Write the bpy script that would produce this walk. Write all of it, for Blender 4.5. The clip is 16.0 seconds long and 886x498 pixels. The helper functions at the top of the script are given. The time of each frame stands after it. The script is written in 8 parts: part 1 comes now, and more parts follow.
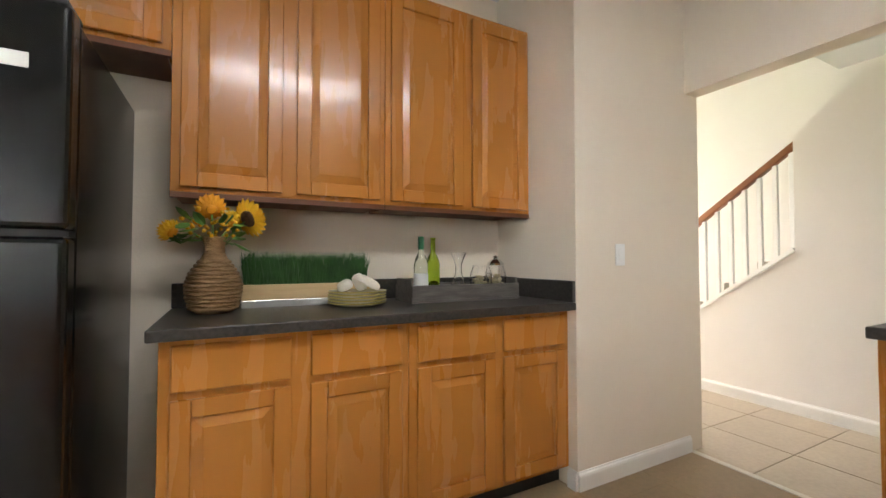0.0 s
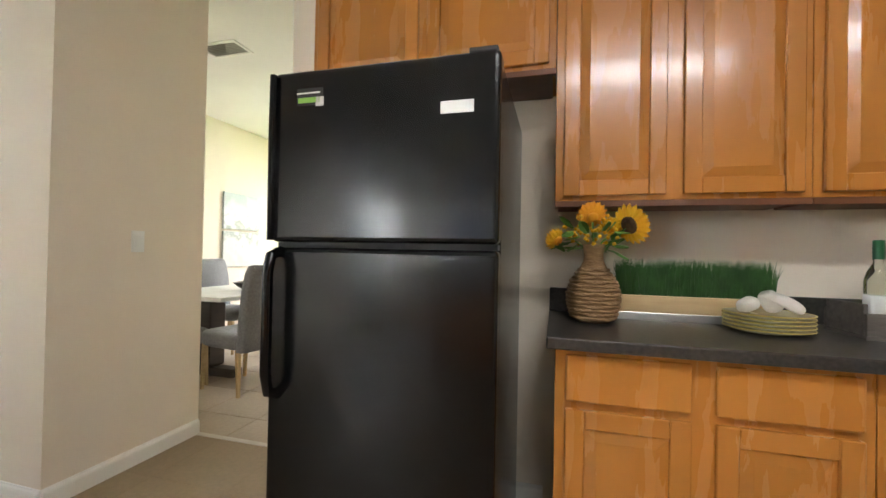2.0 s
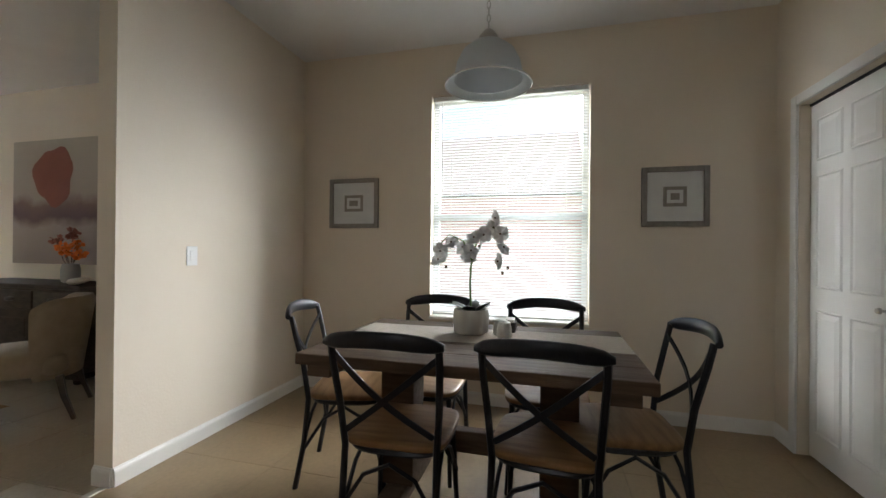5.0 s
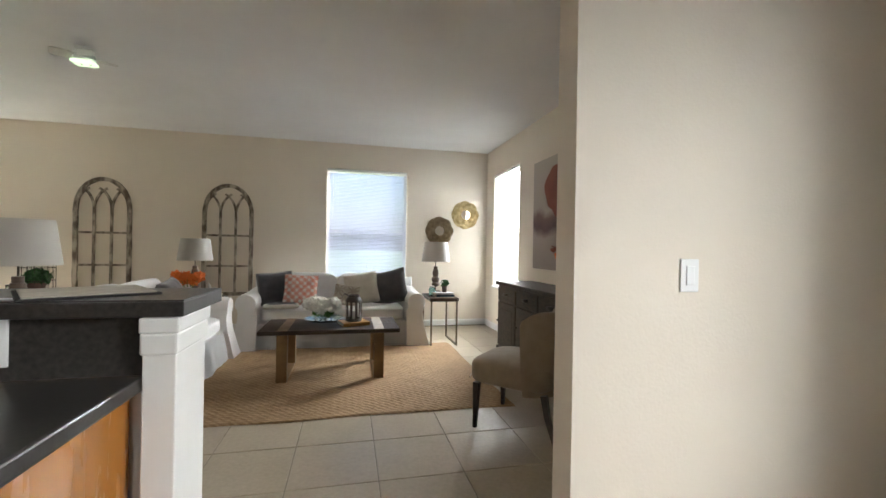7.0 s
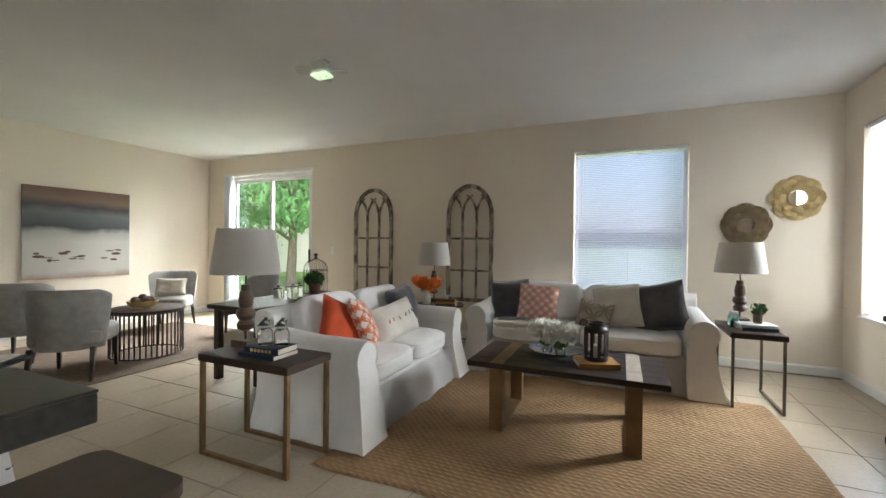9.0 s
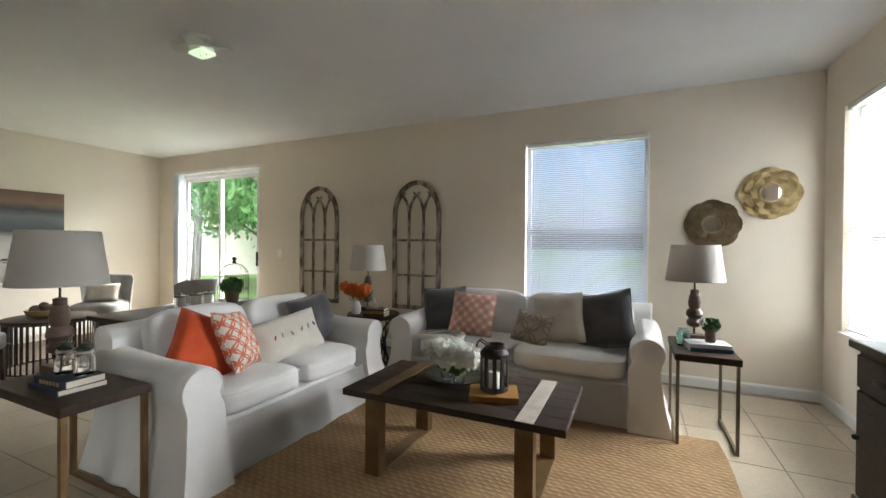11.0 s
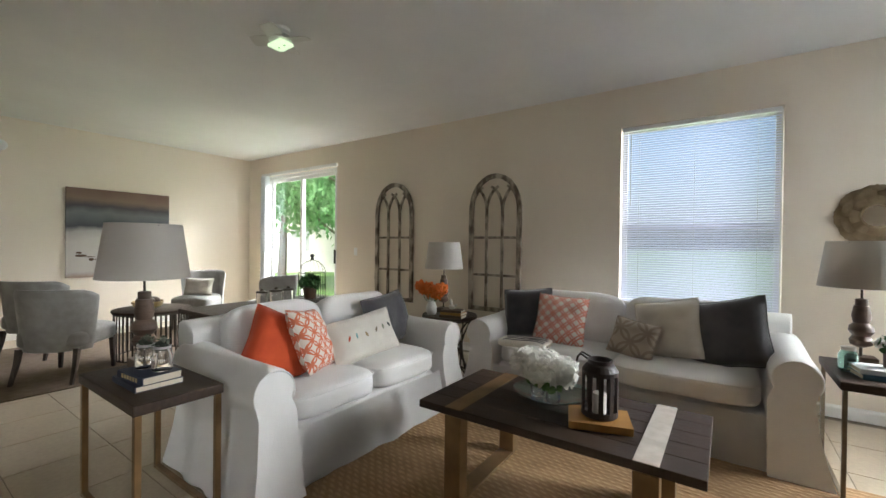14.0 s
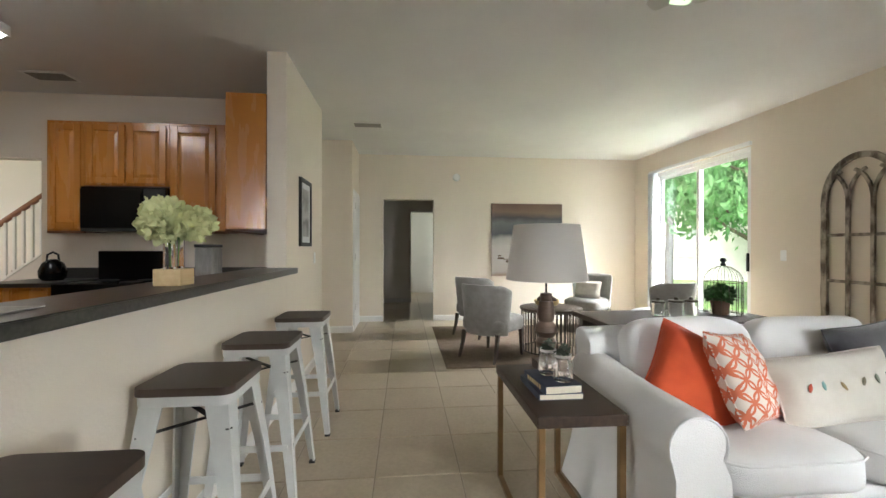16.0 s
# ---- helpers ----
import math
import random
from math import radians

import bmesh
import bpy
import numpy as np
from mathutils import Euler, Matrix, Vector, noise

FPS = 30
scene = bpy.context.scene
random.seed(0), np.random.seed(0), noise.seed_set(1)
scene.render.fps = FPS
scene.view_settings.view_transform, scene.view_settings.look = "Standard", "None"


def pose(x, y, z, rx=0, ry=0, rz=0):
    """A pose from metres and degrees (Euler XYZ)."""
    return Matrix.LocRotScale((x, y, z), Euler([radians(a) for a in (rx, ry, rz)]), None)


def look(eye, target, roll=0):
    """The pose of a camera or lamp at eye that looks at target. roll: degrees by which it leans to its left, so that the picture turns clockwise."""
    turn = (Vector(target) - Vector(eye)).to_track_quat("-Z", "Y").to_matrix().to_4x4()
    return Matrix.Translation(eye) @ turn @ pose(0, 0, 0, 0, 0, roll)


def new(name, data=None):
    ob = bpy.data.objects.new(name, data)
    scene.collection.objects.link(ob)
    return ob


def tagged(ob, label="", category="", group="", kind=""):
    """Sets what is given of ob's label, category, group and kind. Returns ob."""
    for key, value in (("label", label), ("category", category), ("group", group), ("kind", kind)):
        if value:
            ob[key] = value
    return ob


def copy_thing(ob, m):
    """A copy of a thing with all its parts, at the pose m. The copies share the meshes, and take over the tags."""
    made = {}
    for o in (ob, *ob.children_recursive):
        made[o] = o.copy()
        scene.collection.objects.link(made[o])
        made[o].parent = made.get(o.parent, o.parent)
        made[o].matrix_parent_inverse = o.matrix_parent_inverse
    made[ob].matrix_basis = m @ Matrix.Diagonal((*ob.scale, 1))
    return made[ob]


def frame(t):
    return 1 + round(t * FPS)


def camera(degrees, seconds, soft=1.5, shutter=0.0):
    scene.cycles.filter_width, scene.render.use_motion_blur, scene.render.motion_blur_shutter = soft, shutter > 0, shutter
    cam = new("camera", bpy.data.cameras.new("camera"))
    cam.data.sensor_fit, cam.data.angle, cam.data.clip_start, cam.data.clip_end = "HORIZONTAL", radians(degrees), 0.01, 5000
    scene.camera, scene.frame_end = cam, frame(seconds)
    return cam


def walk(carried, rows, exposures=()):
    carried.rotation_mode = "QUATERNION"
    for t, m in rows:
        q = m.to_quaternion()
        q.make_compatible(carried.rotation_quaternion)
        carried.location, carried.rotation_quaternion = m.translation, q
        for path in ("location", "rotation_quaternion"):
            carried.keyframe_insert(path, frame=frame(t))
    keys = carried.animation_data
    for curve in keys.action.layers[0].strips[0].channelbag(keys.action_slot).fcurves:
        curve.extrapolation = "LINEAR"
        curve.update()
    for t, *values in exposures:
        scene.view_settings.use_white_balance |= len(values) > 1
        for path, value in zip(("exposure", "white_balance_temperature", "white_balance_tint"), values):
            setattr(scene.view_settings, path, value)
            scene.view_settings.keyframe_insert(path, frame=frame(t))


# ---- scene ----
cam = camera(94.6, 16.0)

PATH = [
    (0, (-0.323, 1.03, 1.121), (-1.253, -0.74, 1.176), -0.0),
    (0.5, (-0.255, 0.952, 1.134), (-0.864, -0.953, 1.179), 0.3),
    (1, (-0.202, 0.918, 1.144), (-0.464, -1.064, 1.183), 0.5),
    (1.5, (-0.163, 0.892, 1.167), (-0.076, -1.106, 1.186), 0.9),
    (2, (-0.132, 0.876, 1.167), (0.4, -1.052, 1.189), 1.1),
    (2.5, (-0.08, 0.899, 1.175), (0.932, -0.826, 1.191), 1.3),
    (3, (0.039, 0.946, 1.174), (1.464, -0.457, 1.18), 1.3),
    (3.2, (0.106, 0.96, 1.174), (1.665, -0.293, 1.175), 1.2),
    (5.3, (1.015, 1.02, 1.177), (2.847, 1.823, 1.182), 0.7),
    (5.5, (1.127, 1.093, 1.188), (2.867, 2.079, 1.191), 0.8),
    (6, (1.36, 1.323, 1.195), (2.773, 2.738, 1.197), 0.7),
    (6.5, (1.564, 1.588, 1.208), (2.52, 3.344, 1.213), 0.8),
    (7, (1.665, 1.868, 1.201), (2.113, 3.817, 1.205), 1.0),
    (7.5, (1.737, 2.18, 1.204), (1.694, 4.18, 1.208), 1.0),
    (8, (1.828, 2.467, 1.216), (1.369, 4.413, 1.217), 0.7),
    (8.2, (1.838, 2.583, 1.22), (1.252, 4.495, 1.218), 0.8),
    (10.3, (2.122, 3.612, 1.295), (1.255, 5.414, 1.274), 0.5),
    (10.5, (2.2, 3.691, 1.292), (1.339, 5.496, 1.276), 0.5),
    (11, (2.401, 3.79, 1.281), (1.559, 5.604, 1.267), 0.5),
    (11.5, (2.517, 3.837, 1.286), (1.682, 5.655, 1.274), 0.6),
    (12, (2.571, 3.875, 1.291), (1.734, 5.692, 1.278), 0.6),
    (12.5, (2.587, 3.895, 1.284), (1.742, 5.708, 1.272), 0.7),
    (13, (2.511, 3.918, 1.273), (1.633, 5.716, 1.259), 0.7),
    (13.5, (2.366, 3.963, 1.266), (1.399, 5.714, 1.248), 0.7),
    (14, (2.184, 4.022, 1.25), (1.041, 5.664, 1.234), 0.7),
    (14.5, (2.042, 4.031, 1.251), (0.63, 5.448, 1.23), 0.4),
    (15, (1.948, 4.081, 1.235), (0.238, 5.118, 1.225), 0.3),
    (15.5, (1.902, 4.143, 1.245), (-0.015, 4.713, 1.236), 0.1),
    (16, (1.739, 4.156, 1.225), (-0.252, 4.343, 1.22), 0.1),
]
EXPOSURES = [(0, 2.95), (1.0, 3.2), (2.0, 3.1), (3.2, 2.75), (5.3, 1.35), (6.5, 1.6), (7.2, 1.7), (8.2, 1.45), (10.3, 1.17), (13.5, 1.2), (14.5, 1.4), (15.3, 1.65), (16, 1.72)]
walk(cam, [(t, look(eye, target, roll)) for t, eye, target, roll in PATH], EXPOSURES)


# ---- world and large lights ----
world = bpy.data.worlds.new("sky")
scene.world = world
world.use_nodes = True
wn = world.node_tree.nodes
sky = wn.new("ShaderNodeTexSky")
sky.sky_type = "NISHITA"
sky.sun_disc = False
sky.sun_elevation = radians(48)
sky.sun_rotation = radians(150)
sky.dust_density = 4.0
world.node_tree.links.new(sky.outputs[0], wn["Background"].inputs[0])
wn["Background"].inputs[1].default_value = 0.15

sun = new("sun", bpy.data.lights.new("sun", "SUN"))
sun.data.energy, sun.data.angle, sun.data.color = 5.0, radians(8), (1.0, 0.96, 0.9)
sun.matrix_world = look((1.5, -6, 12), (0, 0, 0))


def area(name, eye, target, w, h, watts, colour):
    lamp = new(name, bpy.data.lights.new(name, "AREA"))
    lamp.data.shape, lamp.data.size, lamp.data.size_y = "RECTANGLE", w, h
    lamp.data.energy, lamp.data.color = watts, colour
    lamp.matrix_world = look(eye, target)
    return lamp


DAY = (0.93, 0.97, 1.0)
area("daylight_nook", (6.6, -0.7, 2.6), (2.8, 2.6, 1.1), 3.2, 2.6, 250, DAY)
area("daylight_side", (5.8, 9.0, 2.4), (1.0, 4.7, 0.5), 2.8, 2.6, 560, DAY)
area("daylight_slider", (-3.66, 9.5, 3.5), (-3.2, 6.2, 0.0), 2.2, 1.5, 520, DAY)
area("daylight_dining", (2.6, -5.6, 2.6), (2.6, -4.0, 1.0), 1.6, 1.7, 48, DAY)
# added fill that brightens the stair hall through an unseen opening
area("hall_fill", (-3.4, -3.65, 1.9), (-3.4, 0, 1.4), 1.2, 2.0, 10, (1.0, 0.96, 0.92))
# added fill behind an unseen opening, brightens the room past the doorway
area("bedroom_fill", (-8.6, 6.75, 1.7), (-8.6, 4.0, 0.8), 1.2, 1.4, 9, DAY)


# ---- building helpers ----
def part(name, bm, material, parent=None, label=""):
    me = bpy.data.meshes.new(name)
    bmesh.ops.recalc_face_normals(bm, faces=bm.faces[:])
    bm.to_mesh(me)
    bm.free()
    me.materials.append(material)
    ob = new(name, me)
    if parent is not None:
        ob.parent = parent
    if label:
        ob["label"] = label
    return ob


def smooth(ob, angle=40):
    me = ob.data
    me.polygons.foreach_set("use_smooth", [True] * len(me.polygons))
    lim = math.cos(radians(angle))
    bm = bmesh.new()
    bm.from_mesh(me)
    for e in bm.edges:
        if len(e.link_faces) == 2 and e.link_faces[0].normal.dot(e.link_faces[1].normal) < lim:
            e.smooth = False
    bm.to_mesh(me)
    bm.free()
    return ob


def thing(name, label, category, loc=(0, 0, 0), turn=0.0, group=""):
    ob = new(name)
    ob.empty_display_size = 0.1
    ob.matrix_basis = pose(*loc, 0, 0, turn)
    return tagged(ob, label, category, group)


def structure(ob, label, category):
    return tagged(ob, label, category, "", "structure")


def box(bm, x0, x1, y0, y1, z0, z1, bevel=0.0, seg=2):
    g = bmesh.ops.create_cube(bm, size=1.0, matrix=Matrix.LocRotScale(((x0 + x1) / 2, (y0 + y1) / 2, (z0 + z1) / 2), None, (x1 - x0, y1 - y0, z1 - z0)))
    if bevel:
        edges = list({e for v in g["verts"] for e in v.link_edges})
        bmesh.ops.bevel(bm, geom=edges, offset=bevel, segments=seg, profile=0.5, affect="EDGES")
    return bm


def boxed(x0, x1, y0, y1, z0, z1, bevel=0.0, seg=2):
    return box(bmesh.new(), x0, x1, y0, y1, z0, z1, bevel, seg)


def ring_faces(bm, rings, closed=True, caps=True):
    vs = [[bm.verts.new(p) for p in r] for r in rings]
    n = len(vs[0])
    for a, b in zip(vs, vs[1:]):
        for i in range(n if closed else n - 1):
            j = (i + 1) % n
            bm.faces.new((a[i], a[j], b[j], b[i]))
    if caps and closed:
        bm.faces.new(vs[0][::-1])
        bm.faces.new(vs[-1])
    return bm


def lathe(bm, profile, seg=24, at=(0, 0, 0)):
    rings = [[(at[0] + r * math.cos(2 * math.pi * i / seg), at[1] + r * math.sin(2 * math.pi * i / seg), at[2] + z) for i in range(seg)] for r, z in profile]
    return ring_faces(bm, rings)


def tube(bm, pts, r, seg=8, closed=False):
    pts = [Vector(p) for p in pts]
    n = len(pts)
    radii = r if isinstance(r, (list, tuple)) else [r] * n
    rings = []
    side = None
    for i, p in enumerate(pts):
        a = pts[(i - 1) % n] if closed or i else pts[0]
        b = pts[(i + 1) % n] if closed or i < n - 1 else pts[-1]
        d = (b - a).normalized()
        if side is None:
            side = d.orthogonal().normalized()
        side = (side - d * side.dot(d)).normalized()
        up = d.cross(side)
        rings.append([p + radii[i] * (math.cos(2 * math.pi * k / seg) * side + math.sin(2 * math.pi * k / seg) * up) for k in range(seg)])
    if closed:
        rings.append(rings[0])
    return ring_faces(bm, rings, True, not closed)


def bar(bm, p, q, w, h, up=(0, 0, 1), bevel=0.0):
    """A squared bar from p to q, w across and h along up."""
    p, q, up = Vector(p), Vector(q), Vector(up)
    d = (q - p).normalized()
    s = d.cross(up).normalized()
    u = s.cross(d)
    m = Matrix((s, d, u)).transposed().to_4x4()
    m.translation = (p + q) / 2
    g = bmesh.ops.create_cube(bm, size=1.0, matrix=m @ Matrix.Diagonal((w, (q - p).length, h, 1)))
    if bevel:
        bmesh.ops.bevel(bm, geom=list({e for v in g["verts"] for e in v.link_edges}), offset=bevel, segments=2, profile=0.5, affect="EDGES")
    return bm


def sweep(bm, pts, w, h, depth):
    """One bent flat bar along pts: h along the depth axis, w across it."""
    pts = [Vector(p) for p in pts]
    u = Vector(depth)
    rings = []
    for i, p in enumerate(pts):
        d = pts[min(i + 1, len(pts) - 1)] - pts[max(i - 1, 0)]
        s = d.cross(u)
        s = s.normalized() if s.length > 1e-9 else Vector((1, 0, 0))
        rings.append([p + s * w / 2 + u * h / 2, p - s * w / 2 + u * h / 2, p - s * w / 2 - u * h / 2, p + s * w / 2 - u * h / 2])
    return ring_faces(bm, rings)


def soft(bm, sx, sy, sz, k=6.0, cuts=7, m=None, wrinkle=0.0, seed=0.0):
    """A stuffed block: a cube rounded into a superellipsoid of half sizes sx, sy, sz."""
    work = bmesh.new()
    bmesh.ops.create_cube(work, size=2.0)
    bmesh.ops.subdivide_edges(work, edges=work.edges[:], cuts=cuts, use_grid_fill=True)
    m = m or Matrix.Identity(4)
    for v in work.verts:
        p = v.co
        s = (abs(p.x) ** k + abs(p.y) ** k + abs(p.z) ** k) ** (1 / k)
        q = Vector((p.x / s * sx, p.y / s * sy, p.z / s * sz))
        if wrinkle:
            q += Vector(noise.noise_vector(q * 5.0 + Vector((seed, seed * 2, 0)))) * wrinkle
        v.co = m @ q
    me = bpy.data.meshes.new("work")
    work.to_mesh(me)
    work.free()
    bm.from_mesh(me)
    bpy.data.meshes.remove(me)
    return bm


def pillow(w, h, t, n=14, sag=0.0, seed=0.0):
    """A throw pillow standing in the xz plane, pinched towards its corners."""
    bm = bmesh.new()
    grids = []
    for side in (-1, 1):
        grid = []
        for i in range(n + 1):
            row = []
            for j in range(n + 1):
                u, v = 2 * i / n - 1, 2 * j / n - 1
                pinch = 1 - 0.055 * (1 - u * u * v * v) * max(abs(u), abs(v)) ** 4 * (1 - min(abs(u), abs(v)) ** 2)
                y = side * t / 2 * (max(0.0, (1 - u ** 4) * (1 - v ** 4))) ** 0.55
                nz = noise.noise(Vector((u * 2 + seed, v * 2, side))) * 0.018
                row.append(bm.verts.new((u * w / 2 * pinch, y + nz * (1 - max(abs(u), abs(v)) ** 6), (v * pinch + 1) * h / 2 - sag * (1 - u * u) * (v > 0) * v)))
            grid.append(row)
        for i in range(n):
            for j in range(n):
                f = (grid[i][j], grid[i + 1][j], grid[i + 1][j + 1], grid[i][j + 1])
                bm.faces.new(f if side < 0 else f[::-1])
        grids.append(grid)
    bmesh.ops.remove_doubles(bm, verts=bm.verts[:], dist=1e-5)
    return bm


def wall_mesh(axis, p0, p1, a0, a1, z0, z1, holes=()):
    """A wall across axis 'x' or 'y' between planes p0 and p1, from a0 to a1, with holes (a0, a1, z0, z1) through it."""
    us = sorted({a0, a1, *[u for o in holes for u in o[:2]]})
    zs = sorted({z0, z1, *[u for o in holes for u in o[2:]]})

    def solid(i, j):
        if not (0 <= i < len(us) - 1 and 0 <= j < len(zs) - 1):
            return False
        u, z = (us[i] + us[i + 1]) / 2, (zs[j] + zs[j + 1]) / 2
        return not any(o[0] < u < o[1] and o[2] < z < o[3] for o in holes)

    bm = bmesh.new()

    def quad(pts):
        bm.faces.new([bm.verts.new((p, u, z) if axis == "x" else (u, p, z)) for p, u, z in pts])

    for i in range(len(us) - 1):
        for j in range(len(zs) - 1):
            if not solid(i, j):
                continue
            u0, u1, w0, w1 = us[i], us[i + 1], zs[j], zs[j + 1]
            quad([(p0, u0, w0), (p0, u1, w0), (p0, u1, w1), (p0, u0, w1)])
            quad([(p1, u0, w0), (p1, u0, w1), (p1, u1, w1), (p1, u1, w0)])
            if not solid(i - 1, j):
                quad([(p0, u0, w0), (p0, u0, w1), (p1, u0, w1), (p1, u0, w0)])
            if not solid(i + 1, j):
                quad([(p0, u1, w0), (p1, u1, w0), (p1, u1, w1), (p0, u1, w1)])
            if not solid(i, j - 1):
                quad([(p0, u0, w0), (p1, u0, w0), (p1, u1, w0), (p0, u1, w0)])
            if not solid(i, j + 1):
                quad([(p0, u0, w1), (p0, u1, w1), (p1, u1, w1), (p1, u0, w1)])
    bmesh.ops.remove_doubles(bm, verts=bm.verts[:], dist=1e-5)
    return bm


# ---- materials ----
def material(name, base, other=None, rough=0.5, metal=0.0, scale=8.0, mix=0.5, bump=0.0, bump_scale=60.0, stretch=(1, 1, 1), coat=0.0, spec=0.5, sheen=0.0, trans=0.0, random_amount=0.0, detail=6.0, rough_var=0.08):
    ma = bpy.data.materials.new(name)
    ma.use_nodes = True
    nt = ma.node_tree
    b = nt.nodes["Principled BSDF"]
    ln = nt.links.new
    other = other or tuple(c * 0.82 for c in base)
    tc = nt.nodes.new("ShaderNodeTexCoord")
    mp = nt.nodes.new("ShaderNodeMapping")
    mp.inputs["Scale"].default_value = stretch
    if random_amount:
        where = nt.nodes.new("ShaderNodeObjectInfo")
        add = nt.nodes.new("ShaderNodeVectorMath")
        add.operation = "MULTIPLY_ADD"
        add.inputs[1].default_value = (1.37, 1.71, 1.13)
        ln(where.outputs["Location"], add.inputs[0])
        ln(tc.outputs["Object"], add.inputs[2])
        ln(add.outputs[0], mp.inputs["Vector"])
    else:
        ln(tc.outputs["Object"], mp.inputs["Vector"])
    big = nt.nodes.new("ShaderNodeTexNoise")
    big.inputs["Scale"].default_value, big.inputs["Detail"].default_value = scale, detail
    ln(mp.outputs[0], big.inputs["Vector"])
    ramp = nt.nodes.new("ShaderNodeValToRGB")
    ramp.color_ramp.elements[0].position, ramp.color_ramp.elements[1].position = 0.5 - 0.3 * mix, 0.5 + 0.3 * mix
    ramp.color_ramp.elements[0].color, ramp.color_ramp.elements[1].color = (*base, 1), (*other, 1)
    ln(big.outputs["Fac"], ramp.inputs[0])
    colour = ramp.outputs[0]
    if random_amount:
        info = nt.nodes.new("ShaderNodeObjectInfo")
        tint = nt.nodes.new("ShaderNodeVectorMath")
        tint.operation = "SCALE"
        mr = nt.nodes.new("ShaderNodeMapRange")
        mr.inputs["To Min"].default_value, mr.inputs["To Max"].default_value = 1 - random_amount, 1 + random_amount
        ln(info.outputs["Random"], mr.inputs["Value"])
        ln(mr.outputs[0], tint.inputs["Scale"])
        ln(colour, tint.inputs[0])
        colour = tint.outputs[0]
    ln(colour, b.inputs["Base Color"])
    fine = nt.nodes.new("ShaderNodeTexNoise")
    fine.inputs["Scale"].default_value, fine.inputs["Detail"].default_value = bump_scale, 4
    ln(mp.outputs[0], fine.inputs["Vector"])
    rr = nt.nodes.new("ShaderNodeMapRange")
    rr.inputs["To Min"].default_value, rr.inputs["To Max"].default_value = max(0.02, rough - rough_var), min(1, rough + rough_var)
    ln(big.outputs["Fac"], rr.inputs["Value"])
    ln(rr.outputs[0], b.inputs["Roughness"])
    if bump:
        bp = nt.nodes.new("ShaderNodeBump")
        bp.inputs["Strength"].default_value, bp.inputs["Distance"].default_value = bump, 0.01
        ln(fine.outputs["Fac"], bp.inputs["Height"])
        ln(bp.outputs[0], b.inputs["Normal"])
    b.inputs["Metallic"].default_value = metal
    b.inputs["Specular IOR Level"].default_value = spec
    b.inputs["Coat Weight"].default_value = coat
    b.inputs["Coat Roughness"].default_value = 0.12
    b.inputs["Sheen Weight"].default_value = sheen
    b.inputs["Transmission Weight"].default_value = trans
    return ma


def glass_material(name, colour=(1, 1, 1), rough=0.0, ior=1.45):
    ma = bpy.data.materials.new(name)
    ma.use_nodes = True
    b = ma.node_tree.nodes["Principled BSDF"]
    b.inputs["Base Color"].default_value = (*colour, 1)
    b.inputs["Roughness"].default_value = rough
    b.inputs["Transmission Weight"].default_value = 1.0
    b.inputs["IOR"].default_value = ior
    return ma


def glowing(name, colour, strength):
    ma = bpy.data.materials.new(name)
    ma.use_nodes = True
    b = ma.node_tree.nodes["Principled BSDF"]
    b.inputs["Base Color"].default_value = (*colour, 1)
    b.inputs["Emission Color"].default_value = (*colour, 1)
    b.inputs["Emission Strength"].default_value = strength
    return ma


def see_through(name, colour, share):
    """Thin cloth or plastic that lets part of the light through."""
    ma = bpy.data.materials.new(name)
    ma.use_nodes = True
    nt = ma.node_tree
    b = nt.nodes["Principled BSDF"]
    b.inputs["Base Color"].default_value = (*colour, 1)
    b.inputs["Roughness"].default_value = 0.6
    tl = nt.nodes.new("ShaderNodeBsdfTranslucent")
    tl.inputs["Color"].default_value = (*colour, 1)
    mx = nt.nodes.new("ShaderNodeMixShader")
    mx.inputs[0].default_value = share
    nt.links.new(b.outputs[0], mx.inputs[1])
    nt.links.new(tl.outputs[0], mx.inputs[2])
    nt.links.new(mx.outputs[0], nt.nodes["Material Output"].inputs["Surface"])
    return ma


M = {}
M["wall"] = material("wall_paint", (0.79, 0.71, 0.60), (0.77, 0.69, 0.58), 0.75, scale=1.5, bump=0.12, bump_scale=90)
M["ceiling"] = material("ceiling_paint", (0.78, 0.77, 0.75), (0.75, 0.74, 0.72), 0.9, scale=2, bump=0.35, bump_scale=120)
M["hall_wall"] = material("hall_paint", (0.84, 0.80, 0.75), (0.82, 0.78, 0.73), 0.8, scale=2, bump=0.1, bump_scale=90)
M["trim"] = material("white_trim", (0.82, 0.81, 0.78), (0.79, 0.78, 0.75), 0.35, scale=3)
M["plastic"] = material("white_plastic", (0.85, 0.85, 0.83), (0.82, 0.82, 0.80), 0.3, scale=4)
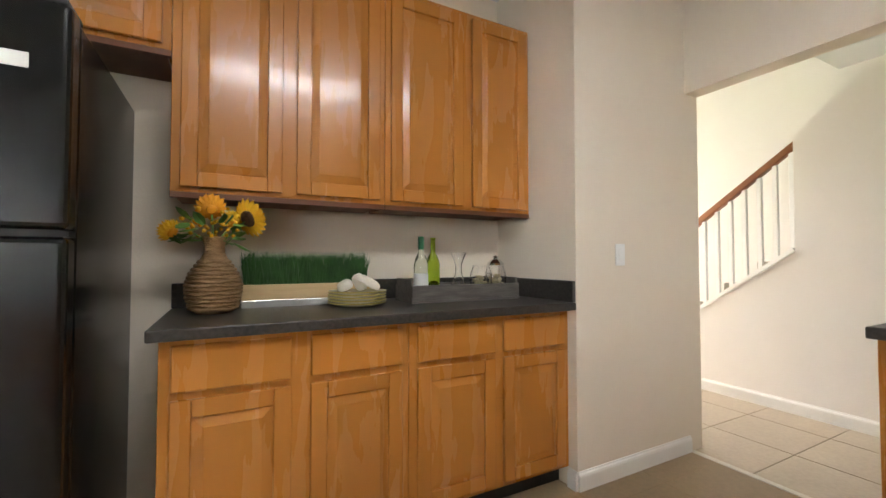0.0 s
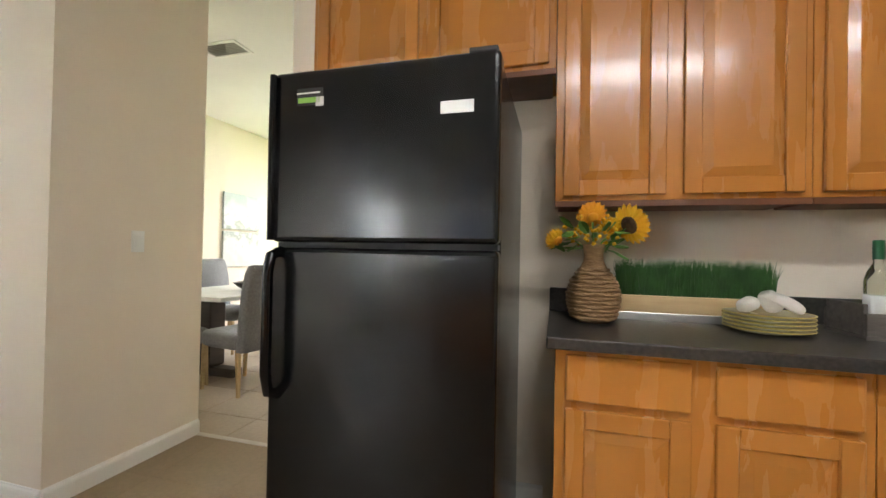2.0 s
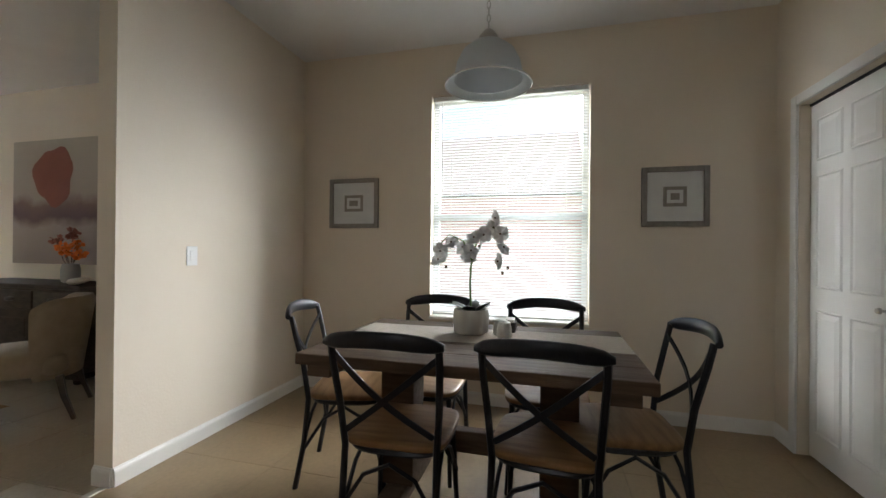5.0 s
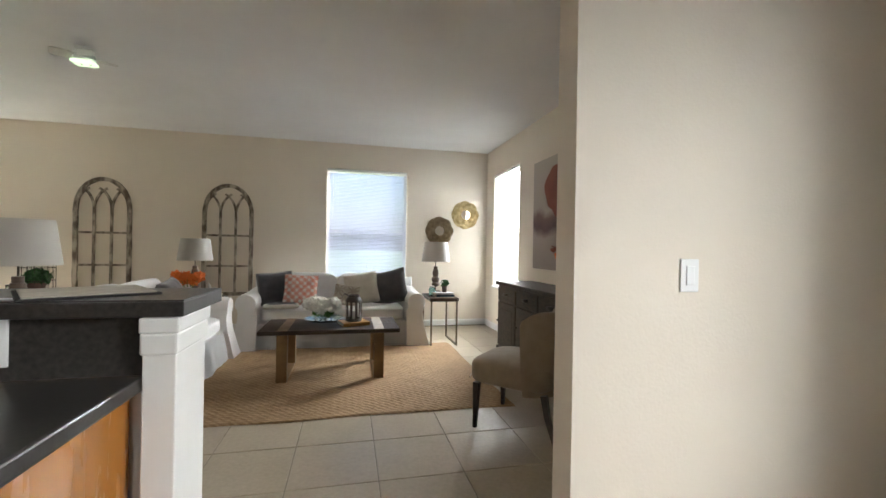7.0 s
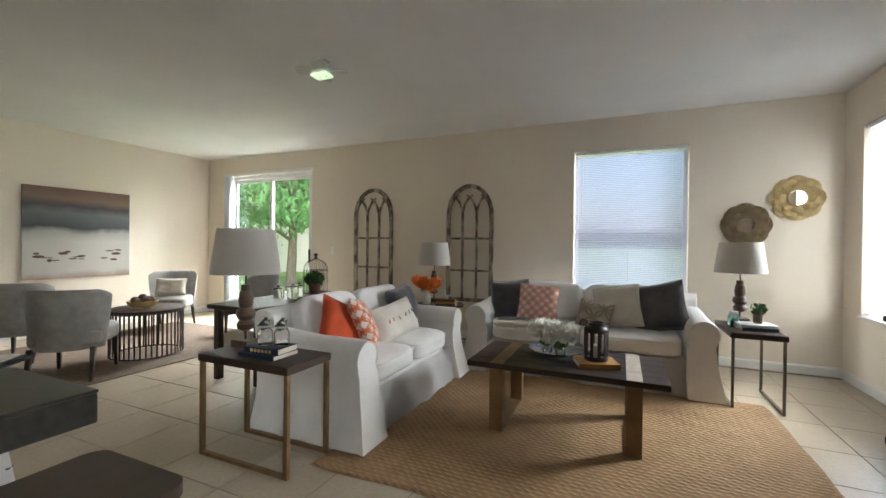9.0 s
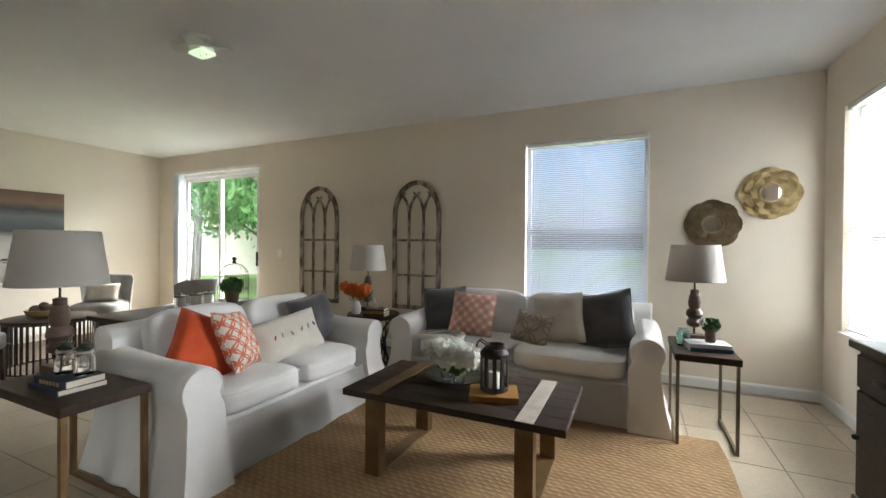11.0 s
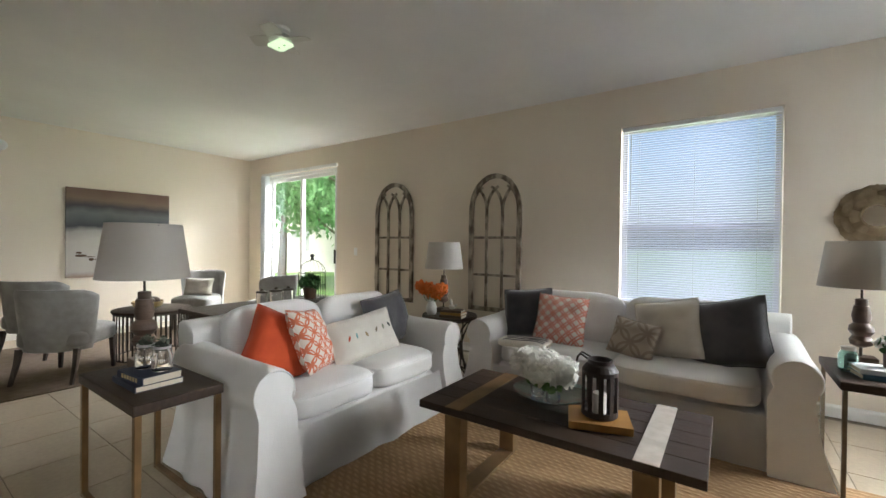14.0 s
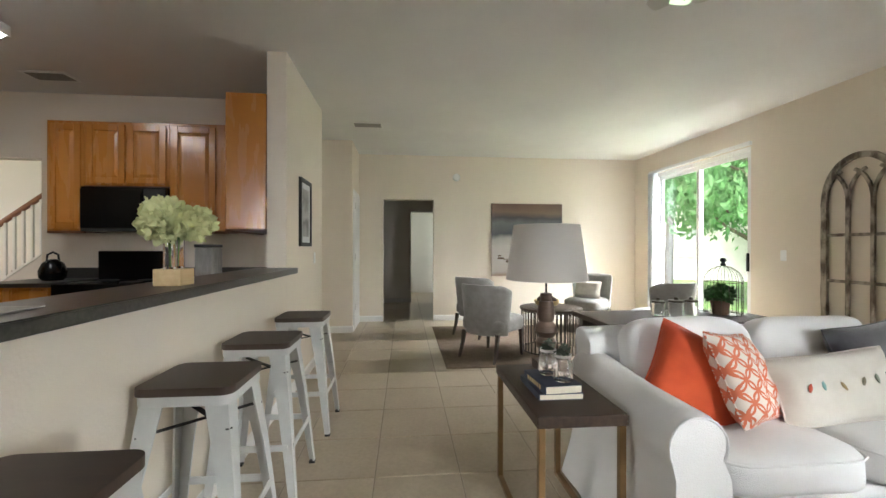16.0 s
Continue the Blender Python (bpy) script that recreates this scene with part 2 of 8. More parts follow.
def tile_material(name, dark, light, gloss, scale=4.5):
    """Square floor pieces with cloudy mottling that differs from one to the next."""
    ma = bpy.data.materials.new(name)
    ma.use_nodes = True
    nt = ma.node_tree
    ln = nt.links.new
    b = nt.nodes["Principled BSDF"]
    geo = nt.nodes.new("ShaderNodeNewGeometry")
    info = nt.nodes.new("ShaderNodeObjectInfo")
    shift = nt.nodes.new("ShaderNodeVectorMath")
    shift.operation = "MULTIPLY_ADD"
    shift.inputs[1].default_value = (31.0, 17.0, 9.0)
    ln(info.outputs["Random"], shift.inputs[0])
    ln(geo.outputs["Position"], shift.inputs[2])
    cloud = nt.nodes.new("ShaderNodeTexNoise")
    cloud.inputs["Scale"].default_value, cloud.inputs["Detail"].default_value, cloud.inputs["Roughness"].default_value = scale, 3.0, 0.45
    ln(shift.outputs[0], cloud.inputs["Vector"])
    speck = nt.nodes.new("ShaderNodeTexNoise")
    speck.inputs["Scale"].default_value, speck.inputs["Detail"].default_value = 45.0, 3.0
    ln(shift.outputs[0], speck.inputs["Vector"])
    ramp = nt.nodes.new("ShaderNodeValToRGB")
    e = ramp.color_ramp.elements
    e[0].position, e[1].position = 0.28, 0.72
    e[0].color, e[1].color = (*dark, 1), (*light, 1)
    ln(cloud.outputs["Fac"], ramp.inputs[0])
    var = nt.nodes.new("ShaderNodeMapRange")
    var.inputs["From Min"].default_value, var.inputs["From Max"].default_value = 0.3, 0.7
    var.inputs["To Min"].default_value, var.inputs["To Max"].default_value = 0.93, 1.06
    ln(speck.outputs["Fac"], var.inputs["Value"])
    tint = nt.nodes.new("ShaderNodeVectorMath")
    tint.operation = "SCALE"
    ln(var.outputs[0], tint.inputs["Scale"])
    ln(ramp.outputs[0], tint.inputs[0])
    ln(tint.outputs[0], b.inputs["Base Color"])
    rr = nt.nodes.new("ShaderNodeMapRange")
    rr.inputs["From Min"].default_value, rr.inputs["From Max"].default_value = 0.3, 0.7
    rr.inputs["To Min"].default_value, rr.inputs["To Max"].default_value = gloss
    ln(cloud.outputs["Fac"], rr.inputs["Value"])
    ln(rr.outputs[0], b.inputs["Roughness"])
    return ma


M["tile"] = tile_material("floor_tile", (0.405, 0.332, 0.238), (0.455, 0.382, 0.285), (0.28, 0.36))
M["vinyl"] = tile_material("kitchen_vinyl", (0.262, 0.187, 0.107), (0.310, 0.228, 0.136), (0.36, 0.48), 3.2)
M["vinyl_joint"] = material("vinyl_joint", (0.20, 0.145, 0.085), (0.17, 0.12, 0.07), 0.7, scale=20)
M["trim_strip"] = material("pale_metal_strip", (0.66, 0.63, 0.57), (0.6, 0.57, 0.5), 0.35, 0.4, scale=12)
M["grout"] = material("grout", (0.27, 0.23, 0.18), (0.21, 0.18, 0.14), 0.9, scale=20, bump=0.2)
M["cabinet"] = material("maple_cabinet", (0.475, 0.192, 0.036), (0.442, 0.174, 0.032), 0.27, scale=2.6, mix=1.0, bump=0.025, bump_scale=40, stretch=(5, 5, 0.8), coat=0.35, random_amount=0.06)
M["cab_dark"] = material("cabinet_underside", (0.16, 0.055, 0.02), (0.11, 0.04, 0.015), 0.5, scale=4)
M["laminate"] = material("dark_laminate", (0.022, 0.0205, 0.019), (0.055, 0.050, 0.045), 0.33, scale=70, mix=0.7, bump=0.02)
M["black"] = material("black_appliance", (0.0025, 0.0026, 0.003), (0.0035, 0.0036, 0.004), 0.21, scale=3.5, mix=0.9, bump=0.012, bump_scale=150, spec=0.38, rough_var=0.06)
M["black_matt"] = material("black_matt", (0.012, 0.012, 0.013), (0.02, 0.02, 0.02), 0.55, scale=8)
M["chrome"] = material("chrome", (0.75, 0.75, 0.75), (0.7, 0.7, 0.7), 0.12, 1.0)
M["nickel"] = material("brushed_nickel", (0.55, 0.53, 0.5), (0.5, 0.48, 0.45), 0.35, 1.0)
M["glass"] = glass_material("clear_glass")
M["slat"] = see_through("blind_slat", (0.76, 0.79, 0.82), 0.12)
# same white slats, with the back window's bluish shade put into the colour
M["closed_slat"] = see_through("shaded_blind_slat", (0.66, 0.68, 0.82), 0.03)
M["sticker"] = material("paper_sticker", (0.8, 0.8, 0.78), (0.75, 0.75, 0.73), 0.5)
M["green_sticker"] = material("green_sticker", (0.25, 0.5, 0.08), (0.2, 0.45, 0.06), 0.5)
M["grey_wood"] = material("grey_frame", (0.33, 0.31, 0.285), (0.26, 0.245, 0.225), 0.6, scale=12, stretch=(4, 4, 1))
M["mat_board"] = material("mat_board", (0.70, 0.72, 0.72), (0.66, 0.68, 0.68), 0.8)


# ---- setting: shell ----
H = 2.78
BACK, FAR_L, SIDE, NOOK = 8.22, -5.15, 3.85, 3.945
KY = -1.10          # cabinet wall
KX = -2.735         # stove wall
WIN_BACK = (1.33, 2.54, 0.64, 2.40)
WIN_SIDE = (6.92, 7.89, 0.64, 2.37)
WIN_NOOK = (0.735, 1.92, 0.64, 2.385)
SLIDER = (-4.62, -2.72, 0.02, 2.44)

structure(part("wall_back", wall_mesh("y", BACK, BACK + 0.16, FAR_L - 0.12, SIDE + 0.16, 0, H, [WIN_BACK, SLIDER]), M["wall"]), "cream painted back wall of the living room", "wall")
structure(part("wall_side", wall_mesh("x", SIDE, SIDE + 0.16, 3.18, BACK, 0, H, [WIN_SIDE]), M["wall"]), "cream painted living room side wall with a window", "wall")
structure(part("wall_nook", wall_mesh("x", NOOK, NOOK + 0.16, -5.1, 3.18, 0, H, [WIN_NOOK]), M["wall"]), "cream painted window wall of the breakfast nook", "wall")
structure(part("wall_partition", wall_mesh("y", 3.06, 3.18, 2.375, NOOK, 0, H), M["wall"]), "cream painted partition between nook and living room", "wall")
structure(part("wall_far", wall_mesh("x", FAR_L - 0.12, FAR_L, 2.6, BACK, 0, H, [(3.80, 4.64, -0.01, 2.035)]), M["wall"]), "cream painted far wall with an open doorway", "wall")
structure(part("wall_kitchen_end", wall_mesh("y", 3.07, 3.22, -3.015, -1.615, 0, H), M["wall"]), "cream painted wall at the end of the kitchen", "wall")
structure(part("wall_stove", wall_mesh("x", KX - 0.12, KX, -0.475, 3.07, 0, H, [(-0.475, 0.52, -0.01, 2.118)]), M["wall"]), "cream painted stove wall with an opening to the hall", "wall")
structure(part("wall_chase", boxed(-2.855, -1.835, KY - 0.12, -0.445, 0, H), M["wall"]), "cream painted boxed-out wall corner", "wall")
structure(part("wall_cabinets", wall_mesh("y", KY - 0.12, KY, -1.835, 1.09, 0, H), M["wall"]), "cream painted wall behind the kitchen cabinets", "wall")
structure(part("wall_fridge_stub", boxed(0.975, 1.09, KY, -0.80, 0, H), M["wall"]), "cream painted short wall beside the refrigerator", "wall")
structure(part("wall_pantry_front", wall_mesh("y", -0.52, -0.40, 2.03, NOOK, 0, H, [(2.475, 3.70, -0.01, 2.045)]), M["wall"]), "cream painted pantry wall with a door opening", "wall")
structure(part("wall_pantry_side", wall_mesh("x", 2.03, 2.15, -1.22, -0.52, 0, H), M["wall"]), "cream painted side of the pantry closet", "wall")
structure(part("wall_pantry_back", wall_mesh("y", -1.22, -1.10, 2.15, NOOK, 0, H), M["wall"]), "cream painted back of the pantry closet", "wall")
structure(part("wall_dining_end", wall_mesh("y", -5.1, -4.95, -1.5, NOOK + 0.16, 0, H, [(1.9, 3.3, 0.8, 2.4)]), M["wall"]), "cream painted end wall of the dining room", "wall")
structure(part("wall_dining_inner", wall_mesh("x", -1.5, -1.38, -4.95, KY - 0.12, 0, H), M["wall"]), "cream painted inner wall of the dining room", "wall")
# hall with the stairs
# two upper walls out of view, added to stop sun and sky leaking in
structure(part("wall_hall_upper", boxed(-2.855, KX, -3.18, 2.6, H + 0.151, 5.2), M["hall_wall"]), "unseen off-white upper wall added to keep sun out of the stair hall", "wall")
structure(part("wall_hall_upper_north", boxed(-5.0, KX, 2.6, 2.72, H + 0.151, 5.2), M["hall_wall"]), "unseen off-white upper wall added to close the stair hall against the sky", "wall")
# end wall opening is out of view, added for the hall fill lamp
structure(part("wall_hall_end", wall_mesh("y", -3.3, -3.18, -6.0, -2.735, 0, 5.2, [(-4.0, -2.9, 0.9, 2.9)]), M["hall_wall"]), "off-white hall end wall", "wall")
structure(part("wall_hall_inner", wall_mesh("x", -2.855, KX, -3.18, KY - 0.12, 0, H), M["hall_wall"]), "off-white hall wall", "wall")
structure(part("wall_stairwell", wall_mesh("x", -5.12, -5.0, -3.18, 2.6, 0, 5.2), M["hall_wall"]), "off-white wall of the stairwell", "wall")
structure(part("wall_hall_north", wall_mesh("y", 2.6, 2.72, -6.0, -3.015, 0, H), M["wall"]), "cream painted hall wall", "wall")
structure(part("wall_hall_corner", boxed(-5.15, -4.28, 2.72, 3.40, 0, H), M["wall"]), "cream painted closet corner in the passage", "wall")
structure(part("wall_passage", wall_mesh("x", -3.015, -2.895, 2.72, 3.07, 0, H), M["wall"]), "cream painted end of the passage wall", "wall")
# room behind the doorway
structure(part("wall_bedroom_hall", wall_mesh("x", -7.6, -7.48, 2.6, 6.2, 0, H, [(4.30, 5.05, -0.01, 2.03)]), M["hall_wall"]), "dim off-white wall of the passage beyond the doorway", "wall")
# the opening in this side wall is invented, to admit the bedroom fill
structure(part("wall_bedroom_side", wall_mesh("y", 6.2, 6.32, -9.5, FAR_L - 0.12, 0, H, [(-9.2, -8.0, 0.9, 2.3)]), M["hall_wall"]), "dim off-white passage side wall", "wall")
structure(part("wall_bedroom_left", wall_mesh("y", 2.48, 2.6, -9.5, FAR_L - 0.12, 0, H), M["hall_wall"]), "dim off-white passage wall", "wall")
structure(part("wall_bedroom_far", wall_mesh("x", -9.62, -9.5, 2.48, 6.32, 0, H), M["hall_wall"]), "dim off-white bedroom wall", "wall")

structure(part("ceiling", boxed(-9.7, 4.2, -0.475, 8.4, H, H + 0.15), M["ceiling"]), "white textured ceiling", "ceiling")
structure(part("ceiling_dining", boxed(-2.735, 4.2, -5.2, -0.475, H, H + 0.15), M["ceiling"]), "white textured dining room ceiling", "ceiling")
structure(part("ceiling_hall", boxed(-6.0, -2.735, -3.3, 2.7, 5.2, 5.3), M["ceiling"]), "white ceiling high above the stairs", "ceiling")
# eave strips out of view, added to block sun from the window slats
for x0, x1, y0, y1 in ((4.105, 4.75, -5.1, 8.95), (-5.3, 4.1, 8.385, 8.95)):
    structure(part("roof_eave", boxed(x0, x1, y0, y1, 2.80, 2.95, 0.01), M["trim"]), "unseen white eave added to keep sun off the blinds", "eave")
structure(part("floor", boxed(-9.7, 4.2, -5.2, 8.4, -0.15, -0.004), M["grout"]), "beige ceramic tile floor with grey grout", "floor")


def skirting(pts, name="baseboard"):
    """A white baseboard along a run of plan points; the room lies to the left of the run."""
    for (x0, y0), (x1, y1) in zip(pts, pts[1:]):
        d = Vector((x1 - x0, y1 - y0, 0))
        n = Vector((-d.y, d.x, 0)).normalized()
        prof = [(0, 0), (0.014, 0), (0.014, 0.072), (0.011, 0.082), (0.006, 0.088), (0.004, 0.095), (0, 0.095)]
        rings = [[Vector((x0, y0, 0)) + d * t + n * a + Vector((0, 0, b)) for a, b in prof] for t in (0, 1)]
        structure(part(name, ring_faces(bmesh.new(), rings), M["trim"]), "white moulded baseboard along the wall", "baseboard")


skirting([(NOOK, 3.06), (2.375, 3.06), (2.375, 3.18), (SIDE, 3.18)])
skirting([(NOOK, -0.40), (NOOK, 3.06)][::1])
skirting([(3.76, -0.40), (NOOK, -0.40)])
skirting([(2.03, -1.22), (2.03, -0.40), (2.415, -0.40)])
skirting([(SIDE, 3.18), (SIDE, BACK)])
skirting([(SIDE, BACK), (-2.66, BACK)])
skirting([(-4.68, BACK), (FAR_L, BACK), (FAR_L, 4.64)])
skirting([(FAR_L, 3.80), (FAR_L, 3.40), (-4.28, 3.40), (-4.28, 2.72)])
skirting([(-3.015, 3.07), (-3.015, 3.22), (-1.2, 3.22), (1.10, 3.22)])
skirting([(KX, -0.445), (-1.835, -0.445), (-1.835, -0.50)])
skirting([(-0.09, KY), (0.97, KY)])
skirting([(NOOK, -4.95), (NOOK, -1.22)])
skirting([(1.0, -4.95), (NOOK, -4.95)])
skirting([(-7.48, 4.30), (-7.48, 2.6)][::1])
skirting([(-7.48, 6.2), (-7.48, 5.05)][::1])


# ---- windows ----
def window(name, axis, plane, out, a0, a1, z0, z1, tilt, label, cloth="slat"):
    """A single-hung window set in the wall, with a slatted blind before it. out: +1 towards growing axis."""
    win = structure(new(name), label, "window")

    def at(u, v, w):
        return (plane + out * v, u, w) if axis == "x" else (u, plane + out * v, w)

    def put(nm, u0, u1, v0, v1, w0, w1, ma, bevel=0.002, parent=win):
        p, q = at(u0, v0, w0), at(u1, v1, w1)
        return part(nm, boxed(min(p[0], q[0]), max(p[0], q[0]), min(p[1], q[1]), max(p[1], q[1]), w0, w1, bevel, 1), ma, parent)

    for nm, u0, u1, w0, w1 in (("window_frame", a0, a0 + 0.045, z0 + 0.02, z1), ("window_frame", a1 - 0.045, a1, z0 + 0.02, z1), ("window_frame", a0 + 0.045, a1 - 0.045, z1 - 0.045, z1), ("window_frame", a0 + 0.045, a1 - 0.045, z0 + 0.02, z0 + 0.065)):
        put(nm, u0, u1, 0.085, 0.135, w0, w1, M["plastic"])
    mid = z0 + (z1 - z0) * 0.46
    put("meeting_rail", a0 + 0.045, a1 - 0.045, 0.088, 0.13, mid - 0.022, mid + 0.022, M["plastic"])
    for w0, w1 in ((z0 + 0.065, mid - 0.022), (mid + 0.022, z1 - 0.045)):
        put("pane", a0 + 0.045, a1 - 0.045, 0.108, 0.112, w0, w1, M["glass"], 0).visible_shadow = False
    put("window_sill", a0 - 0.0, a1 + 0.0, -0.03, 0.085, z0 - 0.002, z0 + 0.02, M["trim"], 0.004)
    blind = thing("window_blind", "white horizontal slat blind hanging in the window", "blind", (0, 0, 0))
    put("head_rail", a0 + 0.012, a1 - 0.012, 0.012, 0.052, z1 - 0.04, z1 - 0.004, M["plastic"], 0.003, blind)
    pitch, depth = 0.0215, 0.025
    n = int((z1 - 0.05 - z0 - 0.06) / pitch)
    th = radians(tilt)
    slat = bmesh.new()
    prof = []
    for k in range(5):
        s = (k / 4 - 0.5) * depth
        c = 0.0018 * (1 - (2 * k / 4 - 1) ** 2)
        prof.append((s * math.cos(th) - c * math.sin(th), s * math.sin(th) + c * math.cos(th)))
    rings = [[at(u, 0.032 + a, b) for a, b in prof] for u in (a0 + 0.014, a1 - 0.014)]
    ring_faces(slat, rings, False, False)
    me = None
    for k in range(n):
        z = z1 - 0.06 - pitch * (k + 0.5)
        if me is None:
            ob = part("slat", slat, M[cloth], blind)
            me = ob.data
        else:
            ob = new("slat", me)
            ob.parent = blind
        ob.location = (0, 0, z)
    put("bottom_rail", a0 + 0.014, a1 - 0.014, 0.020, 0.044, z1 - 0.06 - pitch * n - 0.022, z1 - 0.06 - pitch * n - 0.006, M["plastic"], 0.002, blind)
    for u in (a0 + 0.16, (a0 + a1) / 2, a1 - 0.16):
        put("ladder_cord", u - 0.0012, u + 0.0012, 0.017, 0.0185, z1 - 0.06 - pitch * n, z1 - 0.04, M["plastic"], 0, blind)
    wand = bmesh.new()
    tube(wand, [at(a1 - 0.09 if axis == "x" else a0 + 0.09, 0.004, z1 - 0.05), at(a1 - 0.09 if axis == "x" else a0 + 0.09, 0.002, z1 - 0.75)], 0.004, 6)
    part("wand", wand, M["plastic"], blind)
    return win


window("window_1", "y", BACK, 1, *WIN_BACK, 45, "white framed window behind the sofa with closed blinds", "closed_slat")
window("window_2", "x", SIDE, 1, *WIN_SIDE, 36, "white framed side window with open blinds")
window("window_3", "x", NOOK, 1, *WIN_NOOK, 36, "white framed breakfast nook window with half open blinds")

# sliding glass door
door = structure(new("sliding_door"), "white framed sliding glass door to the garden", "door")
a0, a1, z0, z1 = SLIDER
for nm, u0, u1, w0, w1, v0, v1 in (("door_frame", a0, a0 + 0.05, z0, z1, 0.03, 0.13), ("door_frame", a1 - 0.05, a1, z0, z1, 0.03, 0.13), ("door_frame", a0 + 0.05, a1 - 0.05, z1 - 0.05, z1, 0.03, 0.13), ("threshold", a0 + 0.05, a1 - 0.05, z0, z0 + 0.03, 0.03, 0.13)):
    part(nm, boxed(u0, u1, BACK + v0, BACK + v1, w0, w1, 0.003, 1), M["plastic"], door)
mid = (a0 + a1) / 2
for u0, u1, v in ((a0 + 0.05, mid + 0.03, 0.09), (mid - 0.03, a1 - 0.05, 0.055)):
    leaf = part("sash", boxed(u0, u0 + 0.06, BACK + v, BACK + v + 0.03, z0 + 0.03, z1 - 0.05, 0.003, 1), M["plastic"], door)
    part("stile", boxed(u1 - 0.06, u1, BACK + v, BACK + v + 0.03, z0 + 0.03, z1 - 0.05, 0.003, 1), M["plastic"], leaf)
    part("rail", boxed(u0 + 0.06, u1 - 0.06, BACK + v, BACK + v + 0.03, z0 + 0.03, z0 + 0.11, 0.003, 1), M["plastic"], leaf)
    part("rail", boxed(u0 + 0.06, u1 - 0.06, BACK + v, BACK + v + 0.03, z1 - 0.11, z1 - 0.05, 0.003, 1), M["plastic"], leaf)
    part("pane", boxed(u0 + 0.06, u1 - 0.06, BACK + v + 0.013, BACK + v + 0.017, z0 + 0.11, z1 - 0.11), M["glass"], leaf).visible_shadow = False
part("handle", boxed(a1 - 0.095, a1 - 0.07, BACK + 0.02, BACK + 0.05, 0.95, 1.17, 0.008), M["black_matt"], door, "black pull handle")
vb = thing("vertical_blind", "white vertical blind drawn aside of the sliding door", "blind")
part("head_rail", boxed(a0 - 0.06, a1 + 0.03, BACK - 0.05, BACK - 0.012, z1 + 0.0, z1 + 0.045, 0.004), M["plastic"], vb)
for k in range(9):
    bm = bmesh.new()
    x = a0 + 0.0 + k * 0.017
    ring_faces(bm, [[(x, BACK - 0.095, w), (x + 0.004, BACK - 0.05, w), (x + 0.001, BACK - 0.012, w), (x + 0.003, BACK - 0.012, w), (x + 0.006, BACK - 0.05, w), (x + 0.002, BACK - 0.095, w)] for w in (0.03, z1 - 0.004)])
    part("vane", bm, M["slat"], vb)

# ---- garden beyond the door ----
M["lawn"] = material("lawn", (0.07, 0.16, 0.03), (0.11, 0.22, 0.05), 0.9, scale=3, bump=0.4, bump_scale=50)
M["leaf"] = see_through("tree_leaf", (0.15, 0.32, 0.13), 0.5)
M["bark"] = material("bark", (0.10, 0.08, 0.06), (0.16, 0.13, 0.1), 0.9, scale=10, stretch=(3, 3, 0.6), bump=0.5)
M["stucco"] = material("stucco", (0.78, 0.77, 0.75), (0.72, 0.71, 0.69), 0.9, scale=5, bump=0.2)
M["pinkish"] = material("pale_brick_stucco", (0.48, 0.29, 0.27), (0.42, 0.25, 0.23), 0.9, scale=5, bump=0.2)
M["pale_pane"] = material("pale_window_pane", (0.46, 0.50, 0.52), (0.40, 0.44, 0.46), 0.15, scale=3)
M["roof"] = material("roof_shingle", (0.16, 0.13, 0.11), (0.1, 0.08, 0.07), 0.9, scale=12)
bm = bmesh.new()
bmesh.ops.create_grid(bm, x_segments=2, y_segments=2, size=300)
structure(part("ground", bm, M["lawn"]), "green lawn around the house", "lawn").location = (0, 0, -0.16)


def tree(x, y, height, spread, seed):
    rnd = random.Random(seed)
    t = thing("tree", "leafy green garden tree seen through glass", "tree", (x, y, -0.16), 0, "garden trees")
    bm = bmesh.new()
    tube(bm, [(0, 0, 0), (0.05, 0.03, height * 0.25), (0, 0.08, height * 0.5), (0.05, 0, height * 0.8)], [0.16, 0.12, 0.09, 0.03], 8)
    for k in range(9):
        a, z = rnd.uniform(0, 6.28), height * rnd.uniform(0.25, 0.6)
        L = spread * rnd.uniform(0.5, 0.9)
        tube(bm, [(0, 0.04, z), (L * 0.5 * math.cos(a), L * 0.5 * math.sin(a), z + L * 0.25), (L * math.cos(a), L * math.sin(a), z + L * 0.6)], [0.06, 0.035, 0.012], 5)
    part("trunk", bm, M["bark"], t)
    verts, faces = [], []
    for k in range(270):
        a, e = rnd.uniform(0, 6.28), rnd.uniform(-0.5, 1.0)
        r = spread * rnd.uniform(0.45, 1.05) * math.sqrt(max(0.05, 1 - e * e))
        c = Vector((r * math.cos(a), r * math.sin(a), height * 0.55 + e * height * 0.42))
        for j in range(34):
            p = c + Vector((rnd.gauss(0, 0.28), rnd.gauss(0, 0.28), rnd.gauss(0, 0.22)))
            q = Euler((rnd.uniform(0, 6), rnd.uniform(0, 6), rnd.uniform(0, 6))).to_matrix()
            s = rnd.uniform(0.06, 0.13)
            i = len(verts)
            verts += [p + q @ Vector(w) * s for w in ((-1, 0, 0), (0, -0.45, 0.1), (1.1, 0, 0), (0, 0.45, 0.1))]
            faces.append((i, i + 1, i + 2, i + 3))
    me = bpy.data.meshes.new("crown")
    me.from_pydata(verts, [], faces)
    me.materials.append(M["leaf"])
    ob = new("crown", me)
    ob.parent = t
    return t


